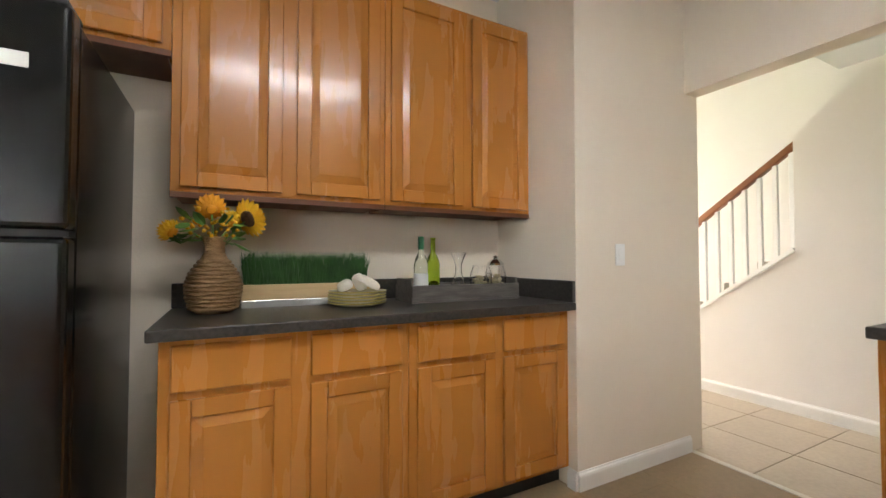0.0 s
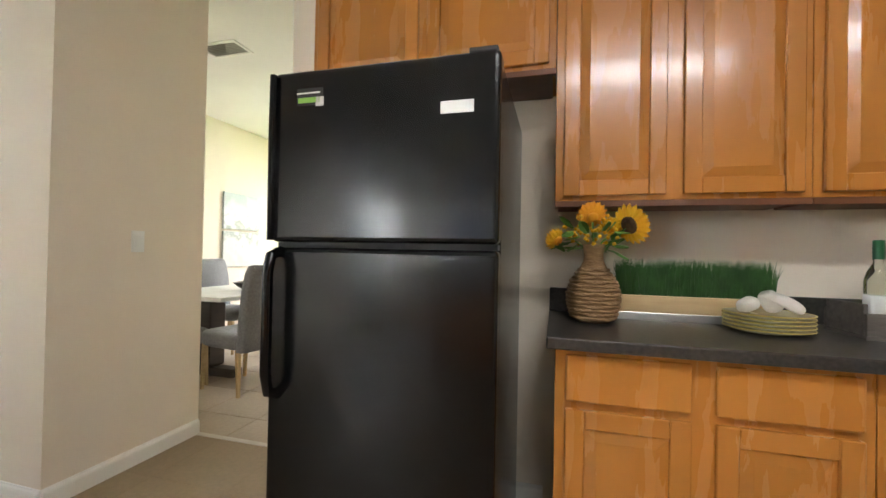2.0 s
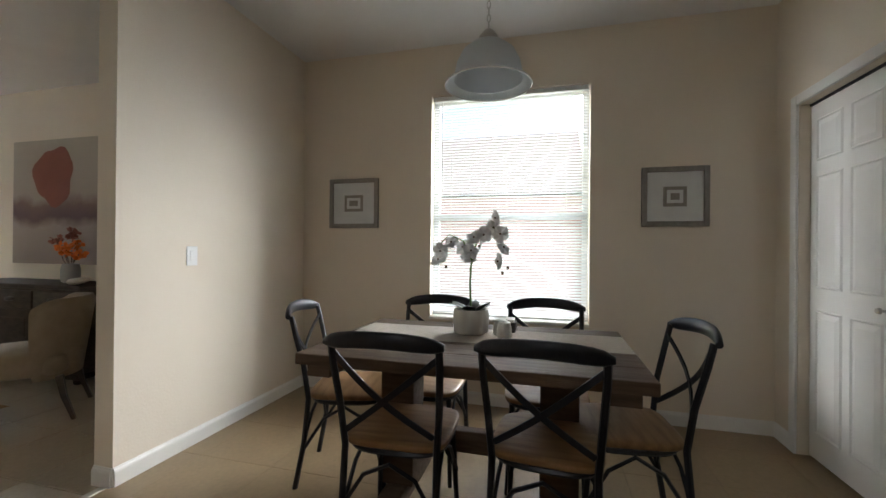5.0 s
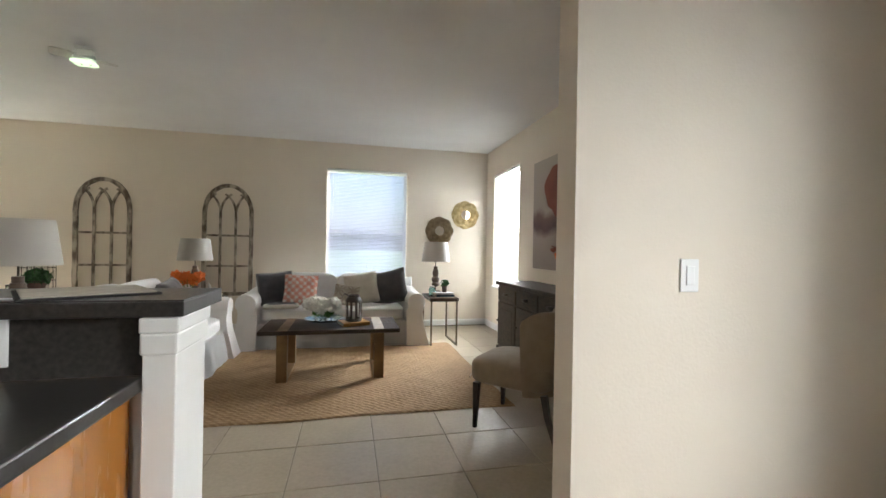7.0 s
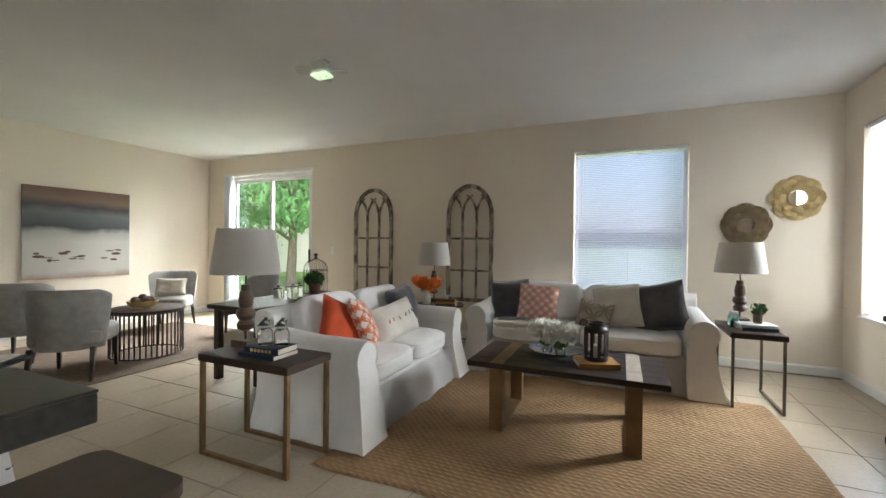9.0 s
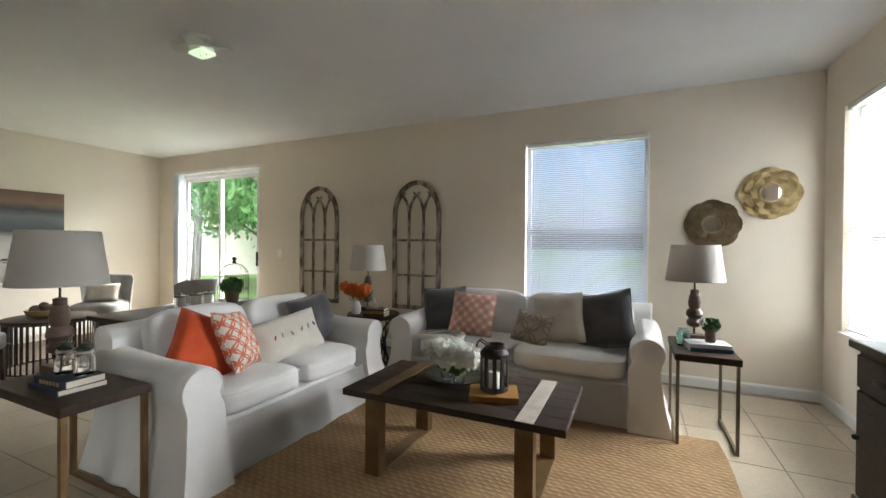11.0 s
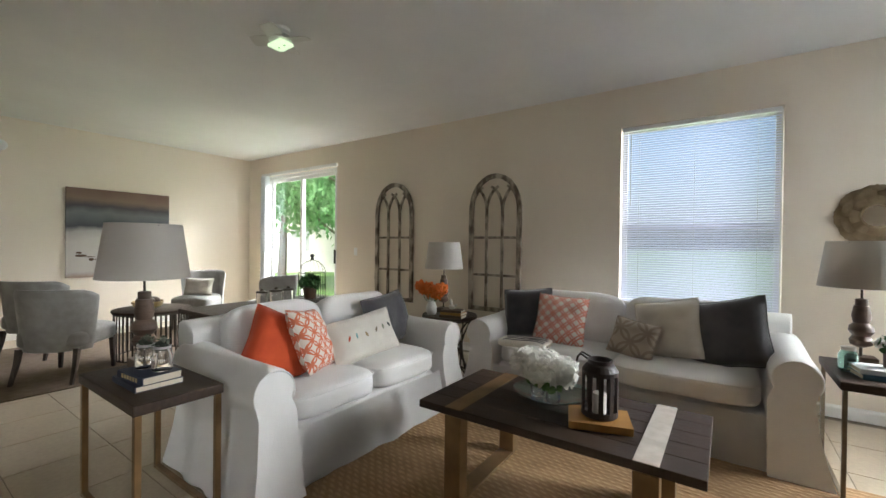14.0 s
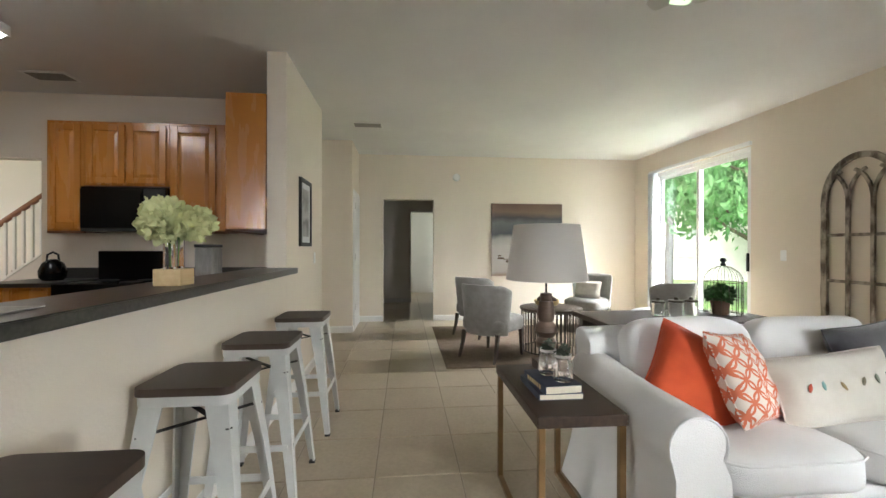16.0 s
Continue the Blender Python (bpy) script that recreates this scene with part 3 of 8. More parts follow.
for x, y, hh, sp, sd in ((-7.4, 12.6, 6.0, 2.3, 1), (-10.4, 12.4, 6.5, 2.7, 2), (-4.6, 17.5, 6.0, 2.4, 3), (-12.5, 18, 7, 3.0, 4), (-8.0, 21, 7.5, 3.0, 5), (-3.2, 14.5, 4.6, 1.7, 6)):
    tree(x, y, hh, sp, sd)


def house(x, y, w, d, h, ma, label, turn=0):
    t = thing("neighbour_house", label, "house", (x, y, -0.16), turn)
    part("wall", boxed(-w / 2, w / 2, -d / 2, d / 2, 0, h), ma, t)
    bm = bmesh.new()
    ring_faces(bm, [[(s * (w / 2 + 0.4), -d / 2 - 0.4, h), (s * (w / 2 + 0.4), d / 2 + 0.4, h), (s * (w / 2 + 0.4), 0, h + d * 0.28)] for s in (-1, 1)])
    part("roof", bm, M["roof"], t)
    for k in range(3):
        u = -w / 2 + w * (k + 0.5) / 3
        wn_ = part("window", boxed(u - 0.5, u + 0.5, -d / 2 - 0.03, -d / 2 + 0.02, 1.0, 2.3), M["plastic"], t)
        part("pane", boxed(u - 0.44, u + 0.44, -d / 2 - 0.035, -d / 2 - 0.031, 1.06, 2.24), M["pale_pane"], wn_)
    return t


house(-18.5, 19.0, 24, 8, 3.4, M["stucco"], "white stucco neighbouring house beyond the lawn", 54)
house(12.5, 1.0, 16, 8, 2.35, M["pinkish"], "low reddish neighbouring house outside the nook window", 90)


# ---- kitchen ----
def panel_door(name, x0, x1, z0, z1, y, parent, rail=0.058):
    """A raised-panel door leaf facing +y, its back at y."""
    t = 0.019
    leaf = part(name, boxed(x0 + 0.004, x1 - 0.004, y, y + 0.0015, z0 + 0.004, z1 - 0.004), M["cabinet"], parent)
    for kind, u0, u1, w0, w1 in (("stile", x0, x0 + rail, z0, z1), ("stile", x1 - rail, x1, z0, z1), ("rail", x0 + rail + 0.0002, x1 - rail - 0.0002, z0, z0 + rail), ("rail", x0 + rail + 0.0002, x1 - rail - 0.0002, z1 - rail, z1)):
        part(kind, boxed(u0, u1, y + 0.0016, y + t, w0, w1, 0.003, 1), M["cabinet"], leaf)
    i0, i1, k0, k1 = x0 + rail - 0.002, x1 - rail + 0.002, z0 + rail - 0.002, z1 - rail + 0.002
    s = 0.034
    bm = bmesh.new()

    def rect(d, yy):
        return [(i0 + d, yy, k0 + d), (i1 - d, yy, k0 + d), (i1 - d, yy, k1 - d), (i0 + d, yy, k1 - d)]
    ring_faces(bm, [rect(0, y + 0.002), rect(0, y + 0.007), rect(0.006, y + 0.008), rect(s, y + 0.016), rect(s + 0.003, y + 0.017)])
    part("panel", bm, M["cabinet"], leaf)
    return leaf


def upper_unit(label, x0, x1, z0, z1, doors, loc, turn, depth=0.305, name="wall_cabinet"):
    """Local: back at y=0, front towards +y, x along the wall."""
    c = thing(name, label, "cabinet", loc, turn, "kitchen cabinets")
    part("body", boxed(x0, x1, 0.002, depth, z0 + 0.012, z1, 0.002, 1), M["cabinet"], c)
    # underside and rail far browner than the doors: shade put into their colour
    part("underside", boxed(x0 + 0.015, x1 - 0.015, 0.01, depth - 0.01, z0, z0 + 0.0118), M["cab_dark"], c, "cabinet underside with shade in its dark brown")
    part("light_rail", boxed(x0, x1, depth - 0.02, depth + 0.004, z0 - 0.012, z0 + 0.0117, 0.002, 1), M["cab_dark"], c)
    for a, b in doors:
        panel_door("door", a, b, z0 + 0.03, z1 - 0.03, depth + 0.001, c)
    return c


def base_unit(label, x0, x1, doors, loc, turn, depth=0.60, name="base_cabinet"):
    c = thing(name, label, "cabinet", loc, turn, "kitchen cabinets")
    part("body", boxed(x0, x1, 0.002, depth, 0.10, 0.874, 0.002, 1), M["cabinet"], c)
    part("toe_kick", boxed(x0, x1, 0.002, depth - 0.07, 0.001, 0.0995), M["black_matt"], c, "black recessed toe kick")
    for a, b in doors:
        panel_door("door", a, b, 0.125, 0.684, depth + 0.001, c)
        part("drawer_front", boxed(a, b, depth + 0.001, depth + 0.02, 0.708, 0.855, 0.006, 2), M["cabinet"], c)
    return c


# cabinet wall: local x points to world -x, front to world +y when turned by 0 the front is +y
D1 = [(-0.518, -0.157), (-0.943, -0.575)]
D2 = [(-1.395, -0.998), (-1.805, -1.449)]
upper_unit("orange maple wall cabinet with raised panel doors", -0.970, -0.125, 1.37, 2.43, D1, (0, KY, 0), 0)
upper_unit("orange maple wall cabinet with raised panel doors", -1.833, -0.972, 1.37, 2.43, D2, (0, KY, 0), 0)
upper_unit("short orange maple cabinet above the refrigerator", -0.123, 0.973, 1.90, 2.43, [(-0.095, 0.415), (0.455, 0.945)], (0, KY, 0), 0)
base_unit("orange maple base cabinet with drawers", -0.970, -0.135, [(-0.525, -0.168), (-0.939, -0.589)], (0, KY, 0), 0)
base_unit("orange maple base cabinet with drawers", -1.833, -0.972, [(-1.383, -1.006), (-1.80, -1.431)], (0, KY, 0), 0)
ct = thing("countertop", "dark speckled laminate countertop on base cabinets", "countertop")
part("slab", boxed(-1.833, -0.108, KY + 0.002, -0.44, 0.876, 0.914, 0.005), M["laminate"], ct)
part("backsplash", boxed(-1.833, -0.108, KY + 0.002, KY + 0.022, 0.9145, 1.02, 0.003, 1), M["laminate"], ct)
part("side_splash", boxed(-1.833, -1.813, KY + 0.0225, -0.445, 0.9145, 1.02, 0.003, 1), M["laminate"], ct)

# refrigerator
fr = thing("refrigerator", "black top-freezer refrigerator standing beside the cabinets", "refrigerator", (0.40, -1.06, 0))
part("body", boxed(-0.372, 0.372, 0.0, 0.71, 0.03, 1.745, 0.012), M["black"], fr)
part("freezer_door", boxed(-0.376, 0.376, 0.716, 0.79, 1.195, 1.752, 0.016, 3), M["black"], fr)
part("fridge_door", boxed(-0.376, 0.376, 0.716, 0.79, 0.10, 1.178, 0.016, 3), M["black"], fr)
part("gasket", boxed(-0.37, 0.37, 0.70, 0.755, 1.1785, 1.1945), M["black_matt"], fr, "thin dark strip between the doors")
part("toe_grille", boxed(-0.365, 0.365, 0.69, 0.735, 0.02, 0.095, 0.004), M["black_matt"], fr)
bm = bmesh.new()
tube(bm, [(0.335, 0.785, 1.165), (0.335, 0.835, 1.15), (0.335, 0.85, 1.10), (0.335, 0.85, 0.78), (0.335, 0.835, 0.72), (0.335, 0.785, 0.70)], 0.017, 10)
smooth(part("handle", bm, M["black"], fr, "black bowed door handle"))
bm = bmesh.new()
tube(bm, [(0.368, 0.80, 1.20), (0.368, 0.802, 1.5), (0.368, 0.80, 1.74)], 0.011, 8)
smooth(part("edge_handle", bm, M["black"], fr))
part("hinge_cover", boxed(-0.365, -0.28, 0.66, 0.78, 1.7525, 1.768, 0.004), M["black_matt"], fr)
part("maker_plate", boxed(-0.30, -0.20, 0.7902, 0.7925, 1.575, 1.612, 0.001, 1), M["sticker"], fr, "small silver plate")
lab = part("energy_sticker", boxed(0.19, 0.285, 0.7902, 0.7915, 1.635, 1.69), M["black_matt"], fr, "green and white sticker")
part("sticker_band", boxed(0.20, 0.28, 0.7917, 0.7922, 1.643, 1.660), M["green_sticker"], lab)
part("sticker_tag", boxed(0.187, 0.215, 0.7917, 0.7922, 1.630, 1.660), M["sticker"], lab)
part("sticker_line", boxed(0.20, 0.285, 0.7917, 0.7922, 1.672, 1.677), M["sticker"], lab)

# stove wall, seen over the bar: local +y is world +x
SW = (KX, 0, 0)
upper_unit("orange maple wall cabinet beside the microwave", -1.14, -0.813, 1.37, 2.42, [(-1.115, -0.84)], SW, -90)
upper_unit("short orange maple cabinet above the microwave", -1.90, -1.142, 1.80, 2.42, [(-1.505, -1.165), (-1.875, -1.525)], SW, -90)
upper_unit("orange maple wall cabinet beside the microwave", -2.44, -1.902, 1.37, 2.42, [(-2.33, -1.925)], SW, -90)
upper_unit("orange maple corner wall cabinet with plain side", -KX - 0.305 - 0.83, -KX - 0.32, 1.36, 2.44, [(1.64, 2.40)], (0, 3.068, 0), 180)
mw = thing("microwave", "black microwave oven mounted above the stove", "microwave", SW, -90)
part("body", boxed(-1.895, -1.145, 0.003, 0.36, 1.375, 1.796, 0.006), M["black"], mw)
part("door", boxed(-1.70, -1.15, 0.361, 0.38, 1.41, 1.775, 0.008), M["black"], mw)
part("control_panel", boxed(-1.89, -1.705, 0.361, 0.376, 1.41, 1.775, 0.004), M["black_matt"], mw)
part("handle", boxed(-1.70, -1.68, 0.3805, 0.41, 1.45, 1.74, 0.008), M["black"], mw)
part("vent_grille", boxed(-1.89, -1.15, 0.361, 0.37, 1.38, 1.405, 0.002), M["black_matt"], mw)
for y0, y1 in ((0.52, 1.10), (1.87, 3.06)):
    base_unit("orange maple base cabinet along the stove wall", -y1, -y0, [(-y1 + 0.04 + k * (y1 - y0) / 2, -y1 + (k + 1) * (y1 - y0) / 2 - 0.03) for k in (0, 1)], SW, -90)
    c2 = thing("countertop", "dark laminate countertop along the stove wall", "countertop")
    part("slab", boxed(KX + 0.002, KX + 0.645, y0 - 0.015 if y0 < 1 else y0, y1 if y1 < 2 else 3.066, 0.876, 0.914, 0.005), M["laminate"], c2)
    part("backsplash", boxed(KX + 0.002, KX + 0.022, y0, y1, 0.9145, 1.02, 0.003, 1), M["laminate"], c2)
st = thing("stove", "black electric range with a raised back panel", "stove", SW, -90)
part("body", boxed(-1.862, -1.108, 0.003, 0.64, 0.02, 0.905, 0.006), M["black"], st)
part("back_panel", boxed(-1.862, -1.108, 0.003, 0.09, 0.906, 1.19, 0.01), M["black"], st)
part("oven_door", boxed(-1.855, -1.115, 0.641, 0.665, 0.16, 0.80, 0.008), M["black"], st)
bm = bmesh.new()
tube(bm, [(-1.80, 0.667, 0.76), (-1.80, 0.70, 0.765), (-1.17, 0.70, 0.765), (-1.17, 0.667, 0.76)], 0.011, 8)
part("oven_handle", bm, M["black"], st)
for k, (u, v) in enumerate(((-1.66, 0.23), (-1.30, 0.23), (-1.66, 0.48), (-1.30, 0.48))):
    bm = bmesh.new()
    lathe(bm, [(0.085, 0.906), (0.085, 0.912), (0.06, 0.913)], 20, (u, v, 0))
    part("burner", bm, M["black_matt"], st)
kt = thing("kettle", "small black kettle on the counter by the stove", "kettle", (KX + 0.30, 0.86, 0.914))
bm = bmesh.new()
lathe(bm, [(0.075, 0), (0.10, 0.03), (0.105, 0.09), (0.08, 0.16), (0.045, 0.19), (0.02, 0.20)], 24)
smooth(part("pot", bm, M["black"], kt))
bm = bmesh.new()
tube(bm, [(-0.07, 0, 0.17), (-0.06, 0, 0.24), (0, 0, 0.265), (0.06, 0, 0.24), (0.07, 0, 0.17)], 0.009, 8)
part("handle", bm, M["black_matt"], kt)

# peninsula and raised bar
structure(part("half_wall", boxed(-1.612, 1.10, 3.07, 3.22, 0, 1.022), M["wall"]), "cream painted half wall below the bar", "wall")
pp = thing("peninsula_cabinet", "orange maple peninsula cabinet with plain end panel", "cabinet", (0, 3.046, 0), 180, "kitchen cabinets")
part("body", boxed(-1.135, 1.60, 0.0, 0.60, 0.10, 0.8345, 0.003, 1), M["cabinet"], pp)
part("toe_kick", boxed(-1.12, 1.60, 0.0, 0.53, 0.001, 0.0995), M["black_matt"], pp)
for k in range(6):
    u = -1.11 + k * 0.455
    panel_door("door", u, u + 0.41, 0.125, 0.655, 0.601, pp)
    part("drawer_front", boxed(u, u + 0.41, 0.601, 0.62, 0.675, 0.82, 0.006, 2), M["cabinet"], pp)
lc = thing("peninsula_countertop", "dark laminate lower countertop of the peninsula", "countertop")
part("slab", boxed(-1.612, 1.172, 2.40, 3.030, 0.836, 0.874, 0.006), M["laminate"], lc)
part("splash_panel", boxed(-1.612, 1.172, 3.031, 3.0695, 0.84, 1.022, 0.002, 1), M["laminate"], lc, "dark laminate riser below the bar")
part("metal_joint", boxed(-1.612, 1.170, 3.024, 3.0305, 0.8745, 0.8775), M["chrome"], lc, "thin bright joint strip")
bt = thing("breakfast_bar", "dark speckled laminate raised breakfast bar", "bar")
part("core", boxed(-1.605, 1.268, 3.00, 3.312, 1.0235, 1.0615, 0.003), M["laminate"], bt)
part("top_sheet", boxed(-1.605, 1.2683, 2.9997, 3.3123, 1.0617, 1.066, 0.0015), M["laminate"], bt)
po = structure(new("bar_post"), "white painted square post at the end of the bar", "post")
part("shaft", boxed(1.1765, 1.2515, 3.005, 3.215, 0.0, 0.93, 0.003), M["trim"], po)
part("inner_shaft", boxed(1.1005, 1.176, 3.075, 3.215, 0.0, 1.022, 0.002), M["trim"], po)
part("capital", boxed(1.1735, 1.2575, 2.994, 3.221, 0.9305, 0.985, 0.006), M["trim"], po)
part("cap_lip", boxed(1.1735, 1.2625, 2.989, 3.226, 0.9855, 1.0225, 0.004), M["trim"], po)
part("base_block", boxed(1.1735, 1.2575, 2.994, 3.221, 0.0005, 0.10, 0.004), M["trim"], po)


def outlet(loc, turn, slots, label, cat, wide=0.07):
    o = thing("wall_outlet" if slots else "light_switch", label, cat, loc, turn)
    part("plate", boxed(-wide / 2, wide / 2, 0, 0.006, -0.057, 0.057, 0.003), M["plastic"], o)
    if slots:
        for u in ([-0.022, 0.022] if wide > 0.1 else [0]):
            bm = bmesh.new()
            lathe(bm, [(0.017, 0.0061), (0.016, 0.0085), (0.001, 0.0087)], 16)
            for v in bm.verts:
                v.co = Vector((v.co.x, v.co.z, v.co.y)) + Vector((u, 0, 0))
            sk = part("socket", bm, M["plastic"], o)
            for du in (-0.006, 0.006):
                part("slot", boxed(u + du - 0.001, u + du + 0.001, 0.0088, 0.0092, -0.004, 0.006), M["black_matt"], sk)
    else:
        part("rocker", boxed(-0.016, 0.016, 0.0061, 0.010, -0.033, 0.033, 0.002), M["plastic"], o)
    return o


outlet((0.835, 3.0308, 0.965), 180, True, "white double outlet on the dark riser", "outlet", 0.115)
outlet((2.815, 3.0598, 1.127), 180, False, "white rocker light switch on the partition", "switch", 0.075)
outlet((-2.15, -0.4448, 1.15), 0, False, "white light switch on the kitchen wall", "switch")
outlet((-2.30, 8.2198, 1.15), 180, False, "white light switch by the sliding door", "switch")
outlet((-2.62, 3.2202, 1.12), 0, False, "white light switch at the kitchen end wall", "switch")
outlet((2.0298, -0.80, 1.2), 90, False, "white switch on the pantry side", "switch")

M["tube_light"] = glowing("lit_diffuser", (0.98, 1.0, 1.0), 4.6)
cl = thing("ceiling_light", "lit white fluorescent box light on the kitchen ceiling", "ceiling light", (-0.80, 1.22, H))
part("diffuser", boxed(-0.60, 0.60, -0.15, 0.15, -0.10, -0.012, 0.02), M["tube_light"], cl, "glowing milky diffuser")
for u0, u1, v0, v1 in ((-0.62, 0.62, -0.17, -0.155), (-0.62, 0.62, 0.155, 0.17), (-0.62, -0.605, -0.1545, 0.1545), (0.605, 0.62, -0.1545, 0.1545)):
    part("side_trim", boxed(u0, u1, v0, v1, -0.075, -0.012, 0.002, 1), M["plastic"], cl)
part("frame", boxed(-0.62, 0.62, -0.17, 0.17, -0.0115, -0.001), M["plastic"], cl)


def ceiling_vent(x, y, turn, label):
    v = thing("ceiling_vent", label, "vent", (x, y, H), turn)
    for a, b, c, d in ((-0.19, 0.19, -0.11, -0.085), (-0.19, 0.19, 0.085, 0.11), (-0.19, -0.165, -0.085, 0.085), (0.165, 0.19, -0.085, 0.085)):
        part("frame", boxed(a, b, c, d, -0.012, -0.001, 0.002, 1), M["trim"], v)
    part("backing", boxed(-0.165, 0.165, -0.085, 0.085, -0.003, -0.001), M["grey_wood"] if "white" in label else M["black_matt"], v)
    for k in range(8):
        bm = bmesh.new()
        u = -0.075 + k * 0.0214
        bar(bm, (-0.165, u, -0.007), (0.165, u, -0.007), 0.012, 0.002, (0, 0.5, 0.85))
        part("louvre", bm, M["trim"] if "white" in label else M["grey_wood"], v)


ceiling_vent(-2.29, 0.96, 90, "grey louvred ceiling vent above the kitchen")
ceiling_vent(-3.49, 3.69, 90, "small louvred vent in the passage ceiling")
ceiling_vent(2.46, -1.80, 0, "white louvred vent in the dining room ceiling")

# ---- things on the counter ----
M["wicker"] = material("woven_wicker", (0.30, 0.185, 0.085), (0.17, 0.095, 0.04), 0.75, scale=30, mix=0.8, bump=0.6, bump_scale=70, stretch=(1, 1, 3))
M["yellow"] = material("sunflower_petal", (0.80, 0.48, 0.015), (0.75, 0.36, 0.01), 0.6, scale=20)
M["orange_petal"] = material("orange_petal", (0.80, 0.36, 0.01), (0.74, 0.28, 0.01), 0.6, scale=20)
M["green"] = material("leaf_green", (0.06, 0.15, 0.025), (0.10, 0.21, 0.04), 0.6, scale=15)
M["dark_green"] = material("grass_green", (0.022, 0.075, 0.015), (0.04, 0.12, 0.025), 0.7, scale=15)
M["seed"] = material("flower_centre", (0.10, 0.05, 0.02), (0.05, 0.025, 0.01), 0.9, scale=60, bump=0.5)
M["pale_wood"] = material("pale_wood", (0.55, 0.40, 0.21), (0.47, 0.33, 0.16), 0.6, scale=6, stretch=(0.6, 6, 6))
M["silver"] = material("brushed_silver", (0.72, 0.72, 0.72), (0.6, 0.6, 0.6), 0.3, 0.9)
M["china"] = material("cream_china", (0.74, 0.68, 0.52), (0.70, 0.64, 0.48), 0.25, scale=6)
M["rim"] = material("yellow_rim", (0.62, 0.50, 0.16), (0.55, 0.43, 0.12), 0.3)
M["linen"] = material("white_linen", (0.74, 0.71, 0.66), (0.62, 0.58, 0.52), 0.9, scale=14, bump=0.3, bump_scale=140, sheen=0.2)
M["grey_tray"] = material("weathered_grey_wood", (0.085, 0.075, 0.066), (0.14, 0.125, 0.11), 0.7, scale=8, stretch=(1, 6, 6), bump=0.3, bump_scale=40)
M["green_glass"] = glass_material("yellow_green_glass", (0.52, 0.75, 0.06))
M["wine_glass"] = glass_material("pale_bottle_glass", (0.86, 0.90, 0.80))
M["bottle_cap"] = material("green_foil", (0.02, 0.14, 0.05), (0.015, 0.1, 0.04), 0.35)
M["sand"] = material("pale_shells", (0.72, 0.63, 0.42), (0.6, 0.5, 0.3), 0.7, scale=30)


def petals(bm, n, r0, r1, w, lift, cup=0.0, turn=0.0):
    """A ring of pointed petals round the z axis."""
    for k in range(n):
        a = 2 * math.pi * (k + turn) / n
        c, s = math.cos(a), math.sin(a)
        row = []
        for t, ww in ((0, 0.35), (0.45, 1.0), (0.8, 0.75), (1, 0.08)):
            r = r0 + (r1 - r0) * t
            z = lift * t + cup * t * t
            row.append([(r * c - sgn * w * ww * s / 2, r * s + sgn * w * ww * c / 2, z - (0 if sgn == 0 else 0.12 * w)) for sgn in (-1, 0, 1)])
        vs = [[bm.verts.new(p) for p in q] for q in row]
        for p, q in zip(vs, vs[1:]):
            bm.faces.new((p[0], p[1], q[1], q[0]))
            bm.faces.new((p[1], p[2], q[2], q[1]))
    return bm


def moved(bm, m):
    bmesh.ops.transform(bm, matrix=m, verts=bm.verts[:])
    return bm


va = thing("flower_vase", "woven wicker vase holding yellow sunflowers on the counter", "vase", (-0.275, -0.82, 0.914))
bm = bmesh.new()
prof = [(0.060, 0.0), (0.082, 0.015), (0.096, 0.07), (0.098, 0.11), (0.085, 0.155), (0.055, 0.20), (0.038, 0.235), (0.036, 0.265), (0.048, 0.30), (0.042, 0.298), (0.03, 0.26)]
lathe(bm, prof, 28)
smooth(part("vase", bm, M["wicker"], va))
for k in range(13):
    bm = bmesh.new()
    z = 0.02 + k * 0.015
    r = np.interp(z, [p[1] for p in prof[:8]], [p[0] for p in prof[:8]])
    tube(bm, [((r + 0.001) * math.cos(a), (r + 0.001) * math.sin(a), z + 0.003 * math.sin(5 * a + k * 3.1)) for a in np.linspace(0, 2 * math.pi, 25)[:-1]], 0.0065, 6, True)
    smooth(part("weave_band", bm, M["wicker"], va))
rnd = random.Random(5)
for name, at3, tilt, kind in (("sunflower", (-0.115, 0.07, 0.37), (70, 0, -50), 1), ("sunflower", (0.01, 0.06, 0.40), (55, 0, 10), 2), ("sunflower", (0.135, 0.05, 0.31), (60, 0, 60), 0), ("sunflower", (-0.06, 0.02, 0.355), (40, 0, -10), 0)):
    m = pose(*at3, *tilt)
    stem = bmesh.new()
    tube(stem, [(0, 0, 0.26), (at3[0] * 0.5, at3[1] * 0.5, 0.31), (at3[0] * 0.97, at3[1] * 0.8, at3[2] - 0.012)], 0.004, 6)
    so = part("stem", stem, M["green"], va)
    bm = bmesh.new()
    if kind == 1:
        petals(bm, 18, 0.03, 0.08, 0.024, 0.012, 0.005)
        petals(bm, 18, 0.03, 0.07, 0.022, 0.02, 0.006, 0.5)
    elif kind == 2:
        for j in range(5):
            petals(bm, 16 - 2 * j, 0.01, 0.058 - 0.008 * j, 0.02, 0.014 + 0.010 * j, 0.012, 0.3 * j)
    else:
        for j in range(3):
            petals(bm, 14, 0.008, 0.048 - 0.008 * j, 0.018, 0.01 + 0.012 * j, 0.01, 0.3 * j)
    fl = part("flower_head", moved(bm, m), M["orange_petal"] if kind == 2 else M["yellow"], so)
    bm = bmesh.new()
    soft(bm, 0.034 if kind == 1 else 0.02, 0.034 if kind == 1 else 0.02, 0.012, 2.2, 3, m)
    part("flower_centre", bm, M["seed"] if kind == 1 else M["orange_petal"], so)
bm = bmesh.new()
